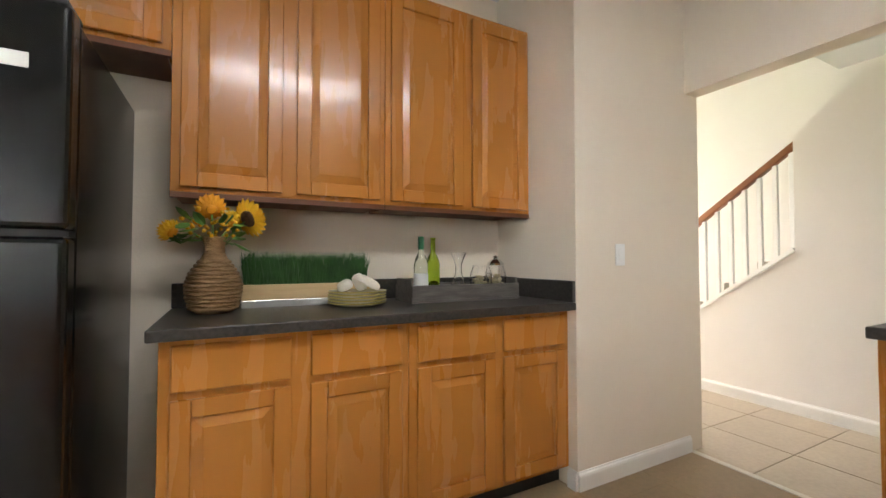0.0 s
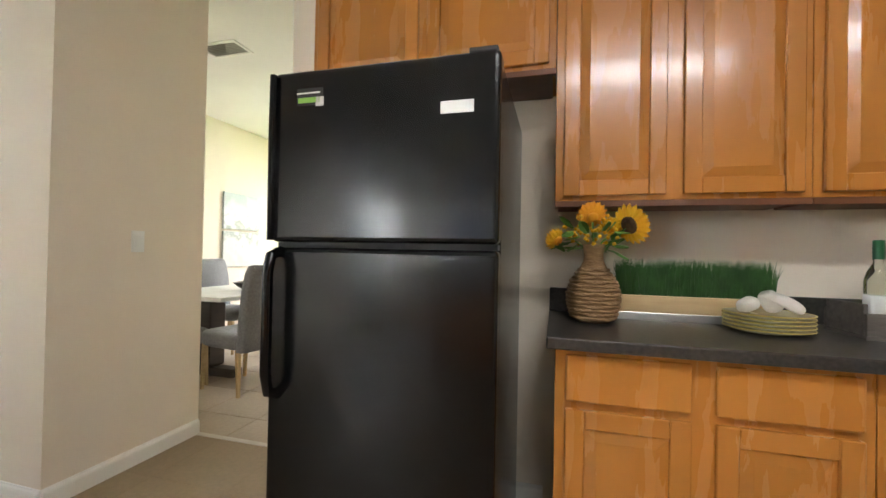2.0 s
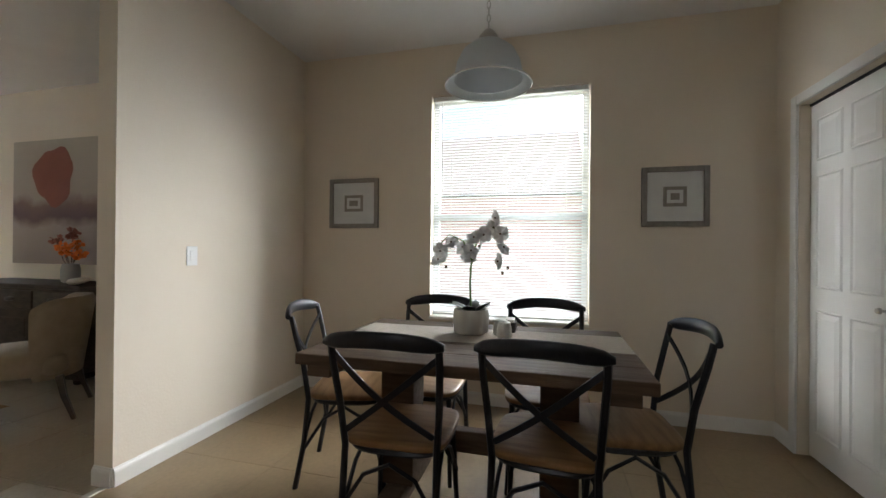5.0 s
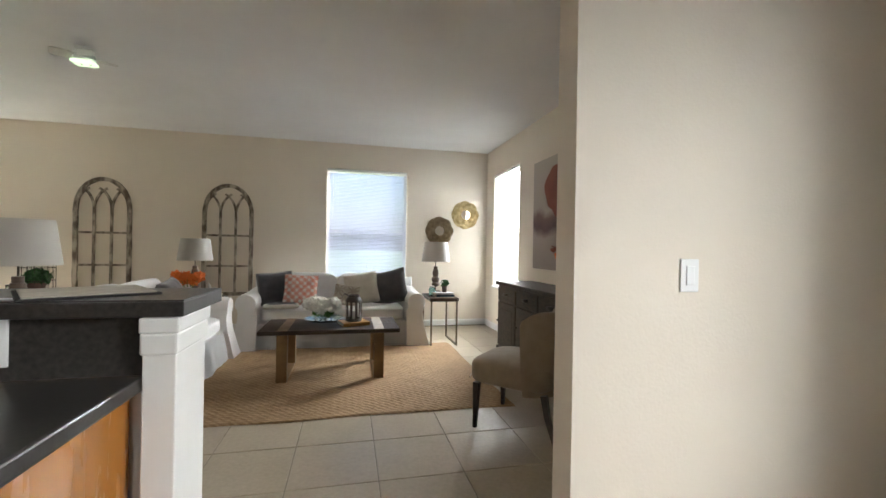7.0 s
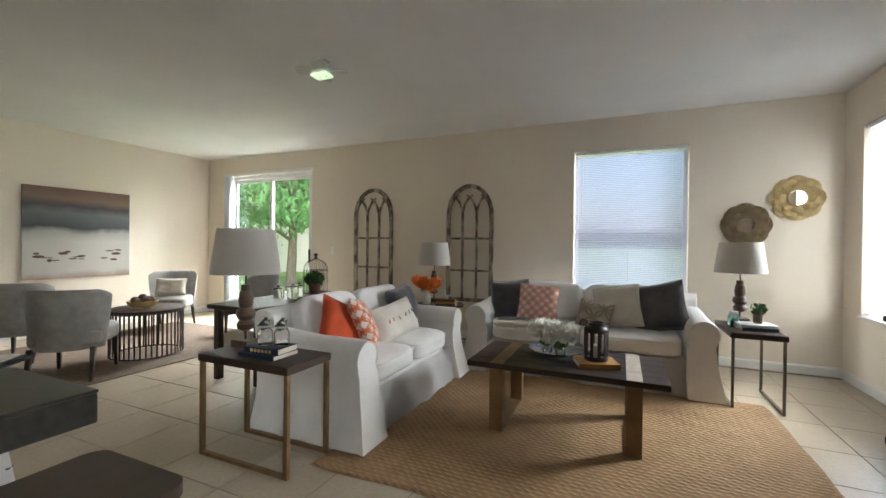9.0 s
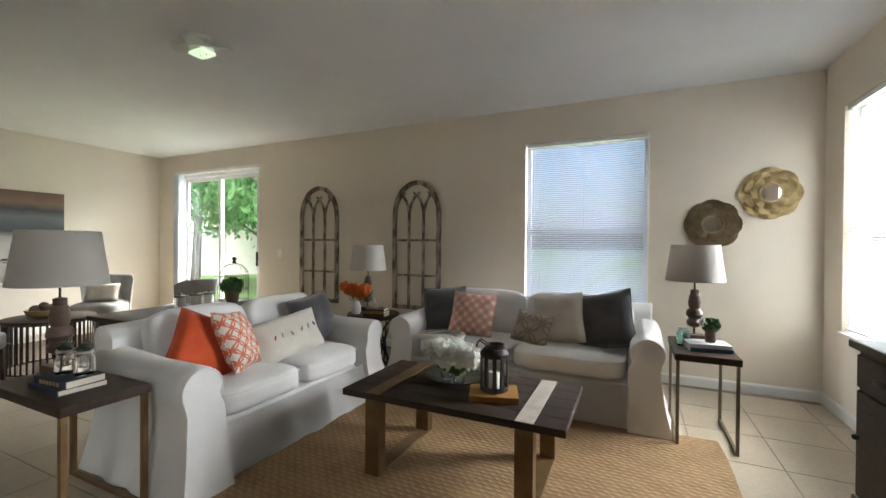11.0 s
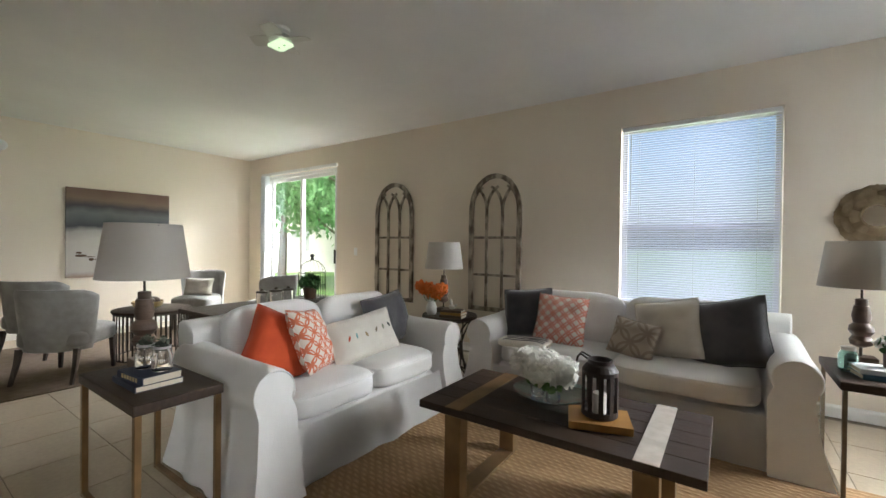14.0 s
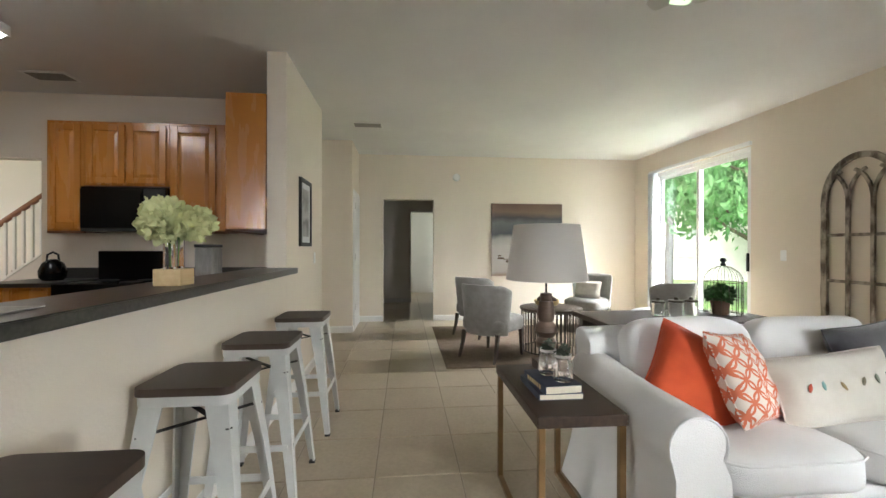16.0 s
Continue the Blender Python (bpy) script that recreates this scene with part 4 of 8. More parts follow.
for k in range(26):
    a, r, z = rnd.uniform(0, 6.28), rnd.uniform(0.04, 0.12), rnd.uniform(0.27, 0.37)
    sub = bmesh.new()
    petals(sub, 1, 0, 0.07, 0.035, rnd.uniform(-0.01, 0.03), 0.0, 0)
    me = bpy.data.meshes.new("t")
    moved(sub, pose(r * math.cos(a), r * math.sin(a), z, rnd.uniform(-40, 40), rnd.uniform(-40, 40), math.degrees(a))).to_mesh(me)
    sub.free()
    bm.from_mesh(me)
    bpy.data.meshes.remove(me)
part("leaves", bm, M["green"], va)
bm = bmesh.new()
for k in range(60):
    a, r, z = rnd.uniform(0, 6.28), rnd.uniform(0.02, 0.12), rnd.uniform(0.30, 0.41)
    soft(bm, 0.008, 0.008, 0.008, 2, 1, pose(r * math.cos(a), 0.03 + 0.5 * r * math.sin(a), z))
part("small_blossoms", bm, M["yellow"], va)

gb = thing("grass_box", "pale wooden box planted with artificial grass", "planter", (-0.66, -0.985, 0.914))
part("box", boxed(-0.285, 0.285, -0.055, 0.055, 0.032, 0.10, 0.003), M["pale_wood"], gb)
part("silver_base", boxed(-0.285, 0.285, -0.055, 0.057, 0.0, 0.0315, 0.002), M["silver"], gb, "silver band at the foot")
verts, faces = [], []
for k in range(2600):
    x, y = rnd.uniform(-0.275, 0.275), rnd.uniform(-0.05, 0.05)
    hh, a = rnd.uniform(0.10, 0.155), rnd.uniform(0, 3.14)
    lx, ly = rnd.gauss(0, 0.016), rnd.gauss(0, 0.016)
    w = 0.002
    n = len(verts)
    verts += [(x - w * math.cos(a), y - w * math.sin(a), 0.1), (x + w * math.cos(a), y + w * math.sin(a), 0.1), (x + lx * 0.4 + w * math.cos(a), y + ly * 0.4, 0.1 + hh * 0.6), (x + lx, y + ly, 0.1 + hh), (x + lx * 0.4 - w * math.cos(a), y + ly * 0.4, 0.1 + hh * 0.6)]
    faces.append((n, n + 1, n + 2, n + 3, n + 4))
me = bpy.data.meshes.new("grass")
me.from_pydata(verts, [], faces)
me.materials.append(M["dark_green"])
gr = new("grass", me)
gr.parent = gb
tagged(gr, "dense dark green artificial grass blades", "", "", "stuff")

for k in range(5):
    pl = thing("dinner_plate", "cream china plate with yellow rim in a stack", "plate", (-0.845, -0.80, 0.9145 + 0.0125 * k), 0, "stacked plates")
    bm = bmesh.new()
    lathe(bm, [(0.06, 0.0), (0.085, 0.003), (0.128, 0.017), (0.130, 0.019), (0.126, 0.0195), (0.083, 0.0065), (0.001, 0.005)], 32)
    smooth(part("plate", bm, M["china"], pl))
    bm = bmesh.new()
    tube(bm, [(0.129 * math.cos(a), 0.129 * math.sin(a), 0.0185) for a in np.linspace(0, 2 * math.pi, 33)[:-1]], 0.0022, 6, True)
    part("rim", bm, M["rim"], pl)
nk = thing("napkin", "crumpled white linen napkin on the stacked plates", "napkin", (-0.845, -0.80, 0.986))
bm = bmesh.new()
soft(bm, 0.034, 0.03, 0.022, 3, 10, pose(0.05, 0, 0.024, 0, 25, 20), 0.03, 1.0)
soft(bm, 0.062, 0.026, 0.018, 3, 10, pose(-0.045, 0.01, 0.028, 0, -26, -30), 0.03, 4.0)
soft(bm, 0.018, 0.032, 0.038, 3, 10, pose(0.012, -0.01, 0.045, 20, 30, 40), 0.03, 7.0)
smooth(part("folded_cloth", bm, M["linen"], nk), 80)

tr = thing("wooden_tray", "long weathered grey wooden tray on the counter", "tray", (-1.41, -0.86, 0.9145))
part("base", boxed(-0.315, 0.315, -0.11, 0.11, 0.0, 0.012), M["grey_tray"], tr)
for y0 in (-0.11, 0.096):
    part("side_board", boxed(-0.315, 0.315, y0, y0 + 0.014, 0.0125, 0.085, 0.003), M["grey_tray"], tr)
for x0 in (-0.315, 0.301):
    bm = bmesh.new()
    box(bm, x0, x0 + 0.014, -0.0955, 0.0955, 0.0125, 0.115, 0.004)
    part("end_board", bm, M["grey_tray"], tr)


def bottle(x, y, z, r, h, ma, label, cap, tag):
    b = thing("wine_bottle", label, "bottle", (x, y, z), 0)
    bm = bmesh.new()
    lathe(bm, [(r * 0.9, 0), (r, 0.006), (r, h * 0.56), (r * 0.8, h * 0.66), (r * 0.36, h * 0.76), (r * 0.34, h * 0.97), (r * 0.4, h * 0.975), (r * 0.4, h), (r * 0.28, h)], 22)
    smooth(part("bottle", bm, ma, b))
    if cap:
        bm = bmesh.new()
        lathe(bm, [(r * 0.42, h * 0.80), (r * 0.42, h + 0.002), (r * 0.3, h + 0.004)], 18)
        part("foil_cap", bm, M["bottle_cap"], b)
    if tag:
        bm = bmesh.new()
        lathe(bm, [(r * 0.99, h * 0.10), (r + 0.0012, h * 0.11), (r + 0.0012, h * 0.40), (r * 0.99, h * 0.41)], 22)
        part("paper_label", bm, M["sticker"], b)


bottle(-1.185, -0.85, 0.927, 0.036, 0.31, M["wine_glass"], "clear wine bottle with green foil cap in the tray", True, True)
bottle(-1.262, -0.87, 0.927, 0.036, 0.31, M["green_glass"], "yellow-green glass bottle standing in the tray", False, False)
de = thing("glass_carafe", "clear glass carafe with flared neck in the tray", "carafe", (-1.415, -0.87, 0.927))
bm = bmesh.new()
lathe(bm, [(0.04, 0), (0.048, 0.01), (0.045, 0.05), (0.03, 0.09), (0.017, 0.13), (0.017, 0.17), (0.042, 0.235), (0.040, 0.235), (0.014, 0.17), (0.013, 0.13), (0.027, 0.09), (0.040, 0.05), (0.042, 0.012), (0.001, 0.008)], 22)
smooth(part("body", bm, M["glass"], de))
bm = bmesh.new()
lathe(bm, [(0.05, 0.0005), (0.05, -0.002), (0.03, -0.003)], 20, (0, 0, 0.0032))
part("foot", bm, M["nickel"], de)
for x, y, r, hh, lid in ((-1.545, -0.85, 0.060, 0.165, False), (-1.655, -0.87, 0.058, 0.165, True)):
    j = thing("glass_jar", "round glass jar of pale shells in the tray" if not lid else "glass jar of pale shells with a metal lid", "jar", (x, y, 0.927))
    bm = bmesh.new()
    lathe(bm, [(r * 0.75, 0), (r, 0.02), (r, hh * 0.7), (r * 0.75, hh), (r * 0.72, hh), (r * 0.95, hh * 0.69), (r * 0.95, 0.022), (r * 0.72, 0.005)], 22)
    smooth(part("jar", bm, M["glass"], j))
    bm = bmesh.new()
    for k in range(36):
        a, q = rnd.uniform(0, 6.28), rnd.uniform(0, r * 0.68)
        soft(bm, 0.014, 0.011, 0.009, 2.4, 1, pose(q * math.cos(a), q * math.sin(a), rnd.uniform(0.017, hh * 0.66), rnd.uniform(0, 90), rnd.uniform(0, 90), 0))
    part("contents", bm, M["sand"], j, "pale yellow shells")
    if lid:
        bm = bmesh.new()
        lathe(bm, [(r * 0.8, hh + 0.001), (r * 0.82, hh + 0.012), (r * 0.5, hh + 0.03), (0.012, hh + 0.036), (0.016, hh + 0.05), (0.002, hh + 0.058)], 22)
        smooth(part("lid", bm, M["chrome"], j, "domed metal lid"))
pp2 = thing("leaflet", "open pale printed leaflet lying on the bar", "leaflet", (0.86, 3.13, 1.0665), 6)
part("sheet", boxed(-0.30, 0.05, -0.10, 0.10, 0.0, 0.002), M["mat_board"], pp2)
part("cover", boxed(-0.28, 0.07, -0.09, 0.11, 0.0024, 0.004), M["grey_wood"], pp2)


# ---- breakfast nook ----
M["dark_metal"] = material("dark_metal", (0.012, 0.014, 0.02), (0.02, 0.022, 0.03), 0.35, scale=10, metal=0.3)
M["seat_wood"] = material("brown_seat_wood", (0.30, 0.17, 0.075), (0.20, 0.105, 0.045), 0.4, scale=5, stretch=(1, 7, 7), bump=0.1, bump_scale=40)
M["grey_table"] = material("weathered_table_wood", (0.135, 0.092, 0.062), (0.08, 0.053, 0.035), 0.65, spec=0.3, scale=5, stretch=(8, 1, 8), bump=0.2, bump_scale=40, random_amount=0.12)
M["runner"] = material("linen_runner", (0.46, 0.41, 0.34), (0.40, 0.35, 0.285), 0.95, scale=30, bump=0.4, bump_scale=300, sheen=0.2)
M["white_pot"] = material("matt_white_ceramic", (0.70, 0.68, 0.64), (0.64, 0.62, 0.58), 0.5, scale=6)
M["petal"] = see_through("white_orchid_petal", (0.66, 0.66, 0.66), 0.12)
M["orchid_leaf"] = material("dark_orchid_leaf", (0.012, 0.022, 0.012), (0.02, 0.035, 0.018), 0.4, scale=20)
M["shade_glass"] = see_through("milky_glass", (0.70, 0.73, 0.74), 0.35)

PX0, PX1, PY0, PY1 = 2.28, 3.15, 0.66, 1.985
tbn = thing("dining_table", "weathered grey-brown plank dining table in the nook", "table", ((PX0 + PX1) / 2, (PY0 + PY1) / 2, 0))
hx, hy = (PX1 - PX0) / 2, (PY1 - PY0) / 2
for k in range(5):
    w = 2 * hx / 5
    part("plank", boxed(-hx + k * w + 0.001, -hx + (k + 1) * w - 0.001, -hy, hy, 0.715, 0.76, 0.004), M["grey_table"], tbn)
for s in (-1, 1):
    part("breadboard", boxed(-hx + 0.01, hx - 0.01, s * (hy - 0.10) - 0.05, s * (hy - 0.10) + 0.05, 0.67, 0.7145, 0.003), M["grey_table"], tbn)
    part("post", boxed(-0.08, 0.08, s * (hy - 0.30) - 0.08, s * (hy - 0.30) + 0.08, 0.085, 0.6695, 0.006), M["grey_table"], tbn)
    part("foot", boxed(-hx + 0.08, hx - 0.08, s * (hy - 0.30) - 0.05, s * (hy - 0.30) + 0.05, 0.0, 0.0845, 0.008), M["grey_table"], tbn)
part("stretcher", boxed(-0.03, 0.03, -hy + 0.385, hy - 0.385, 0.25, 0.35, 0.005), M["grey_table"], tbn)
part("apron", boxed(-0.04, 0.04, -hy + 0.155, hy - 0.155, 0.62, 0.7145, 0.004), M["grey_table"], tbn)


def cross_chair(x, y, turn):
    """Bentwood style chair with a crossed back; faces local +y."""
    c = thing("dining_chair", "black metal cross-back chair with brown wooden seat", "chair", (x, y, 0), turn, "nook dining chairs")
    bm = bmesh.new()
    soft(bm, 0.205, 0.205, 0.017, 5, 8, pose(0, 0.015, 0.452))
    smooth(part("seat", bm, M["seat_wood"], c, "brown wooden seat"), 60)
    bm = bmesh.new()
    rr = [(0.19 * math.copysign(abs(math.cos(a)) ** 0.6, math.cos(a)), 0.015 + 0.19 * math.copysign(abs(math.sin(a)) ** 0.6, math.sin(a)), 0.425) for a in np.linspace(0, 2 * math.pi, 33)[:-1]]
    tube(bm, rr, 0.011, 6, True)
    smooth(part("seat_ring", bm, M["dark_metal"], c))
    for s in (-1, 1):
        bm = bmesh.new()
        tube(bm, [(s * 0.165, 0.165, 0.425), (s * 0.175, 0.185, 0.22), (s * 0.185, 0.205, 0.0)], [0.013, 0.012, 0.011], 8)
        smooth(part("front_leg", bm, M["dark_metal"], c))
        bm = bmesh.new()
        tube(bm, [(s * 0.185, -0.235, 0.0), (s * 0.18, -0.195, 0.22), (s * 0.178, -0.175, 0.44), (s * 0.19, -0.195, 0.60), (s * 0.20, -0.235, 0.76), (s * 0.20, -0.255, 0.845)], 0.0135, 8)
        smooth(part("back_post", bm, M["dark_metal"], c))
        bm = bmesh.new()
        tube(bm, [(s * 0.183, 0.19, 0.20), (s * 0.172, 0.10, 0.34), (s * 0.165, 0.0, 0.395), (s * 0.17, -0.10, 0.34), (s * 0.18, -0.19, 0.20)], 0.0085, 6)
        smooth(part("side_brace", bm, M["dark_metal"], c))
        bm = bmesh.new()
        pts = []
        for t in np.linspace(0, 1, 9):
            pts.append(Vector((s * (0.195 - 0.365 * t), -0.24 + 0.055 * t + 0.045 * math.sin(math.pi * t) * -1, 0.80 - 0.30 * t)))
        sweep(bm, pts, 0.022, 0.007, (0, 1, 0))
        part("cross_strap", bm, M["dark_metal"], c)
    bm = bmesh.new()
    tube(bm, [(-0.17, 0.188, 0.22), (-0.10, 0.18, 0.34), (0, 0.178, 0.385), (0.10, 0.18, 0.34), (0.17, 0.188, 0.22)], 0.0085, 6)
    smooth(part("front_brace", bm, M["dark_metal"], c))
    bm = bmesh.new()
    tube(bm, [(-0.177, -0.195, 0.22), (-0.10, -0.185, 0.34), (0, -0.18, 0.385), (0.10, -0.185, 0.34), (0.177, -0.195, 0.22)], 0.0085, 6)
    smooth(part("rear_brace", bm, M["dark_metal"], c))
    bm = bmesh.new()
    rings = []
    for t in np.linspace(-1, 1, 15):
        xx, yy, zz = 0.222 * t, -0.262 - 0.050 * (1 - t * t), 0.845 + 0.024 * (1 - t * t)
        hh = 0.030 * (1 - abs(t) ** 8 * 0.6)
        rings.append([(xx, yy + 0.014 * math.cos(a), zz + hh * math.sin(a)) for a in np.linspace(0, 2 * math.pi, 13)[:-1]])
    ring_faces(bm, rings)
    smooth(part("crest_rail", bm, M["dark_metal"], c), 60)
    return c


chair = cross_chair(2.44, 1.575, -88)
for x, y, a in ((2.47, 1.005, -95), (3.03, 1.66, 90), (3.05, 1.02, 92), (2.845, 2.02, 194), (2.71, 0.70, 6)):
    copy_thing(chair, pose(x, y, 0, 0, 0, a))

ru = thing("table_runner", "beige linen runner laid along the nook table", "runner", (2.82, 1.32, 0.7604))
bm = bmesh.new()
xs, ys = np.linspace(-0.17, 0.17, 9), np.linspace(-0.655, 0.64, 40)
vs = [[bm.verts.new((x, y, 0.0022 + 0.0012 * noise.noise(Vector((x * 9, y * 9, 0))))) for y in ys] for x in xs]
for i in range(len(xs) - 1):
    for j in range(len(ys) - 1):
        bm.faces.new((vs[i][j], vs[i + 1][j], vs[i + 1][j + 1], vs[i][j + 1]))
part("cloth", bm, M["runner"], ru)

orc = thing("potted_orchid", "white orchid in a ribbed white pot on the runner", "plant", (2.87, 1.385, 0.7635))
orc.scale = (0.82, 0.82, 0.82)
bm = bmesh.new()
prof = [(0.085, 0), (0.102, 0.01), (0.108, 0.08), (0.104, 0.145), (0.10, 0.148), (0.096, 0.14), (0.098, 0.11)]
n = 48
ring_faces(bm, [[(r * (1 + 0.025 * math.cos(16 * a)) * math.cos(a), r * (1 + 0.025 * math.cos(16 * a)) * math.sin(a), z) for a in np.linspace(0, 2 * math.pi, n + 1)[:-1]] for r, z in prof])
smooth(part("pot", bm, M["white_pot"], orc), 60)
bm = bmesh.new()
lathe(bm, [(0.098, 0.105), (0.097, 0.118), (0.02, 0.125)], 20)
part("soil", bm, M["seed"], orc)
rnd = random.Random(11)
for k in range(6):
    a = k * 1.05
    bm = bmesh.new()
    petals(bm, 1, 0.015, rnd.uniform(0.12, 0.16), 0.08, rnd.uniform(0.07, 0.13), -0.045)
    smooth(part("leaf", moved(bm, pose(0, 0, 0.13, 0, 0, math.degrees(a))), M["orchid_leaf"], orc), 60)
bm = bmesh.new()
tube(bm, [(0, 0.0, 0.12), (0.01, 0.01, 0.30), (0.0, 0.0, 0.45), (-0.01, 0.05, 0.56), (-0.01, 0.14, 0.60), (0, 0.21, 0.53)], [0.006, 0.006, 0.005, 0.004, 0.003, 0.002], 6)
tube(bm, [(0.005, 0.01, 0.38), (0.0, -0.03, 0.55), (0.0, -0.09, 0.66), (0.0, -0.15, 0.63), (0.0, -0.19, 0.48)], [0.005, 0.004, 0.003, 0.003, 0.002], 6)
smooth(part("stem", bm, M["green"], orc))
spots = [(-0.01, 0.05, 0.52), (-0.04, 0.00, 0.50), (0.02, -0.05, 0.53), (-0.02, -0.08, 0.60), (0.0, -0.13, 0.64), (-0.03, -0.18, 0.60), (0.0, -0.19, 0.52), (-0.02, -0.17, 0.44), (0.01, 0.13, 0.55), (-0.02, 0.19, 0.50), (0.0, 0.21, 0.44), (-0.03, -0.02, 0.58), (0.02, 0.02, 0.46), (-0.01, -0.15, 0.70)]
for sx, sy, sz in spots:
    bm = bmesh.new()
    petals(bm, 5, 0.003, 0.056, 0.055, 0.014, -0.006, rnd.uniform(0, 1))
    m = pose(sx, sy, sz, rnd.uniform(-30, 30), -75 + rnd.uniform(-35, 35), rnd.uniform(-50, 50))
    fl = part("blossom", moved(bm, m), M["petal"], orc)
    bm = bmesh.new()
    soft(bm, 0.007, 0.007, 0.007, 2, 1, m @ pose(0, 0, 0.008))
    part("lip", bm, M["seed"], fl)
for sx, sy, sz in ((0, 0.24, 0.42), (-0.01, -0.19, 0.37), (0.01, -0.22, 0.40), (0, 0.16, 0.40)):
    bm = bmesh.new()
    soft(bm, 0.009, 0.009, 0.012, 2, 2, pose(sx, sy, sz))
    part("bud", bm, M["seed"], orc)
for x, y in ((2.85, 1.235), (2.79, 1.21)):
    sh = thing("white_shaker", "small white ceramic shaker beside the orchid pot", "shaker", (x, y, 0.7635), 0, "table shakers")
    bm = bmesh.new()
    lathe(bm, [(0.03, 0), (0.036, 0.01), (0.034, 0.05), (0.028, 0.075), (0.012, 0.084)], 18)
    smooth(part("body", bm, M["white_pot"], sh))
bk = thing("napkin_holder", "small dark wooden napkin box beside the pot", "box", (2.98, 1.22, 0.7635))
part("box", boxed(-0.05, 0.05, -0.05, 0.05, 0, 0.05, 0.004), M["grey_tray"], bk)
part("napkins", boxed(-0.042, 0.042, -0.042, 0.042, 0.0502, 0.064, 0.003), M["linen"], bk)

pe = thing("pendant_lamp", "milky glass dome pendant lamp hanging over the table", "pendant lamp", (2.97, 1.325, 0))
bm = bmesh.new()
out = [(0.05, 2.262), (0.085, 2.25), (0.135, 2.21), (0.165, 2.15), (0.178, 2.085), (0.182, 2.065), (0.222, 2.045), (0.226, 2.036)]
lathe(bm, out + [(r - 0.004, z - 0.002) for r, z in out[::-1]], 40)
smooth(part("shade", bm, M["shade_glass"], pe), 50)
bm = bmesh.new()
tube(bm, [(0.224 * math.cos(a), 0.224 * math.sin(a), 2.036) for a in np.linspace(0, 2 * math.pi, 41)[:-1]], 0.004, 6, True)
part("rim", bm, M["nickel"], pe)
bm = bmesh.new()
lathe(bm, [(0.052, 2.263), (0.05, 2.29), (0.025, 2.32), (0.012, 2.33)], 20)
part("socket_cap", bm, M["nickel"], pe)
bm = bmesh.new()
for k in range(12):
    z = 2.335 + k * 0.036
    ax = k % 2
    tube(bm, [((0.009 * math.cos(a)) * (1 - ax), (0.009 * math.cos(a)) * ax, z + 0.016 + 0.02 * math.sin(a)) for a in np.linspace(0, 2 * math.pi, 11)[:-1]], 0.0025, 5, True)
part("chain", bm, M["nickel"], pe)
bm = bmesh.new()
lathe(bm, [(0.012, 2.765 - 0.02), (0.055, 2.765), (0.06, 2.7795)], 20)
part("canopy", bm, M["nickel"], pe)
bm = bmesh.new()
soft(bm, 0.03, 0.03, 0.045, 2, 4, pose(0, 0, 2.18))
part("bulb", bm, M["white_pot"], pe)


def framed(name, label, cat, axis, plane, into, u0, u1, z0, z1, fw, frame_mat, mats, depth=0.025):
    """A framed picture on a wall. into: direction from the wall into the room along axis."""
    f = thing(name, label, cat)

    def put(nm, a, b, d0, d1, c, d, ma, par=f, bev=0.002):
        p, q = sorted((plane + into * d0, plane + into * d1))
        return part(nm, boxed(p, q, a, b, c, d, bev, 1) if axis == "x" else boxed(a, b, p, q, c, d, bev, 1), ma, par)
    for a, b, c, d in ((u0, u0 + fw, z0, z1), (u1 - fw, u1, z0, z1), (u0 + fw, u1 - fw, z0, z0 + fw), (u0 + fw, u1 - fw, z1 - fw, z1)):
        put("frame", a, b, 0.001, depth, c, d, frame_mat)
    put("picture_sheet", u0 + fw, u1 - fw, 0.002, depth * 0.5, z0 + fw, z1 - fw, mats[0], f, 0)
    for k, (inset, ma) in enumerate(mats[1:]):
        put("print" if k else "inner_frame", u0 + inset, u1 - inset, depth * 0.5 + 0.001 + 0.002 * k, depth * 0.5 + 0.0025 + 0.002 * k, z0 + inset, z1 - inset, ma, f, 0)
    return f


for u0, u1 in ((-0.015, 0.40), (2.363, 2.80)):
    framed("wall_picture", "small print with wide mat in grey frame", "picture", "x", NOOK, -1, u0, u1, 1.352, 1.757, 0.034, M["grey_wood"], [M["mat_board"], (0.135, M["grey_wood"]), (0.158, M["mat_board"]), (0.18, M["grey_wood"])])

# pantry bifold doors
pd = structure(new("pantry_door"), "white panelled bifold pantry door, closed", "door")
for k in range(2):
    u0 = 2.478 + k * 0.6115
    leaf = part("leaf", boxed(u0 + 0.002, u0 + 0.607, -0.485, -0.455, 0.012, 2.03, 0.003, 1), M["trim"], pd)
    for c in range(2):
        a = u0 + 0.055 + c * 0.275
        for z0, z1 in ((0.16, 0.86), (0.98, 1.62), (1.70, 1.94)):
            bm = bmesh.new()
            rr = lambda d, y: [(a + d, y, z0 + d), (a + 0.215 - d, y, z0 + d), (a + 0.215 - d, y, z1 - d), (a + d, y, z1 - d)]
            ring_faces(bm, [rr(0, -0.4549), rr(0.008, -0.447), rr(0.016, -0.4535), rr(0.045, -0.446)])
            part("panel", bm, M["trim"], leaf)
    bm = bmesh.new()
    lathe(bm, [(0.006, 0), (0.006, 0.012), (0.015, 0.02), (0.012, 0.032), (0.002, 0.035)], 16)
    for v in bm.verts:
        v.co = Vector((v.co.x + (u0 + 0.56 if k == 0 else u0 + 0.05), -0.4545 + v.co.z, v.co.y + 0.92))
    smooth(part("knob", bm, M["nickel"], leaf, "small round metal knob"))
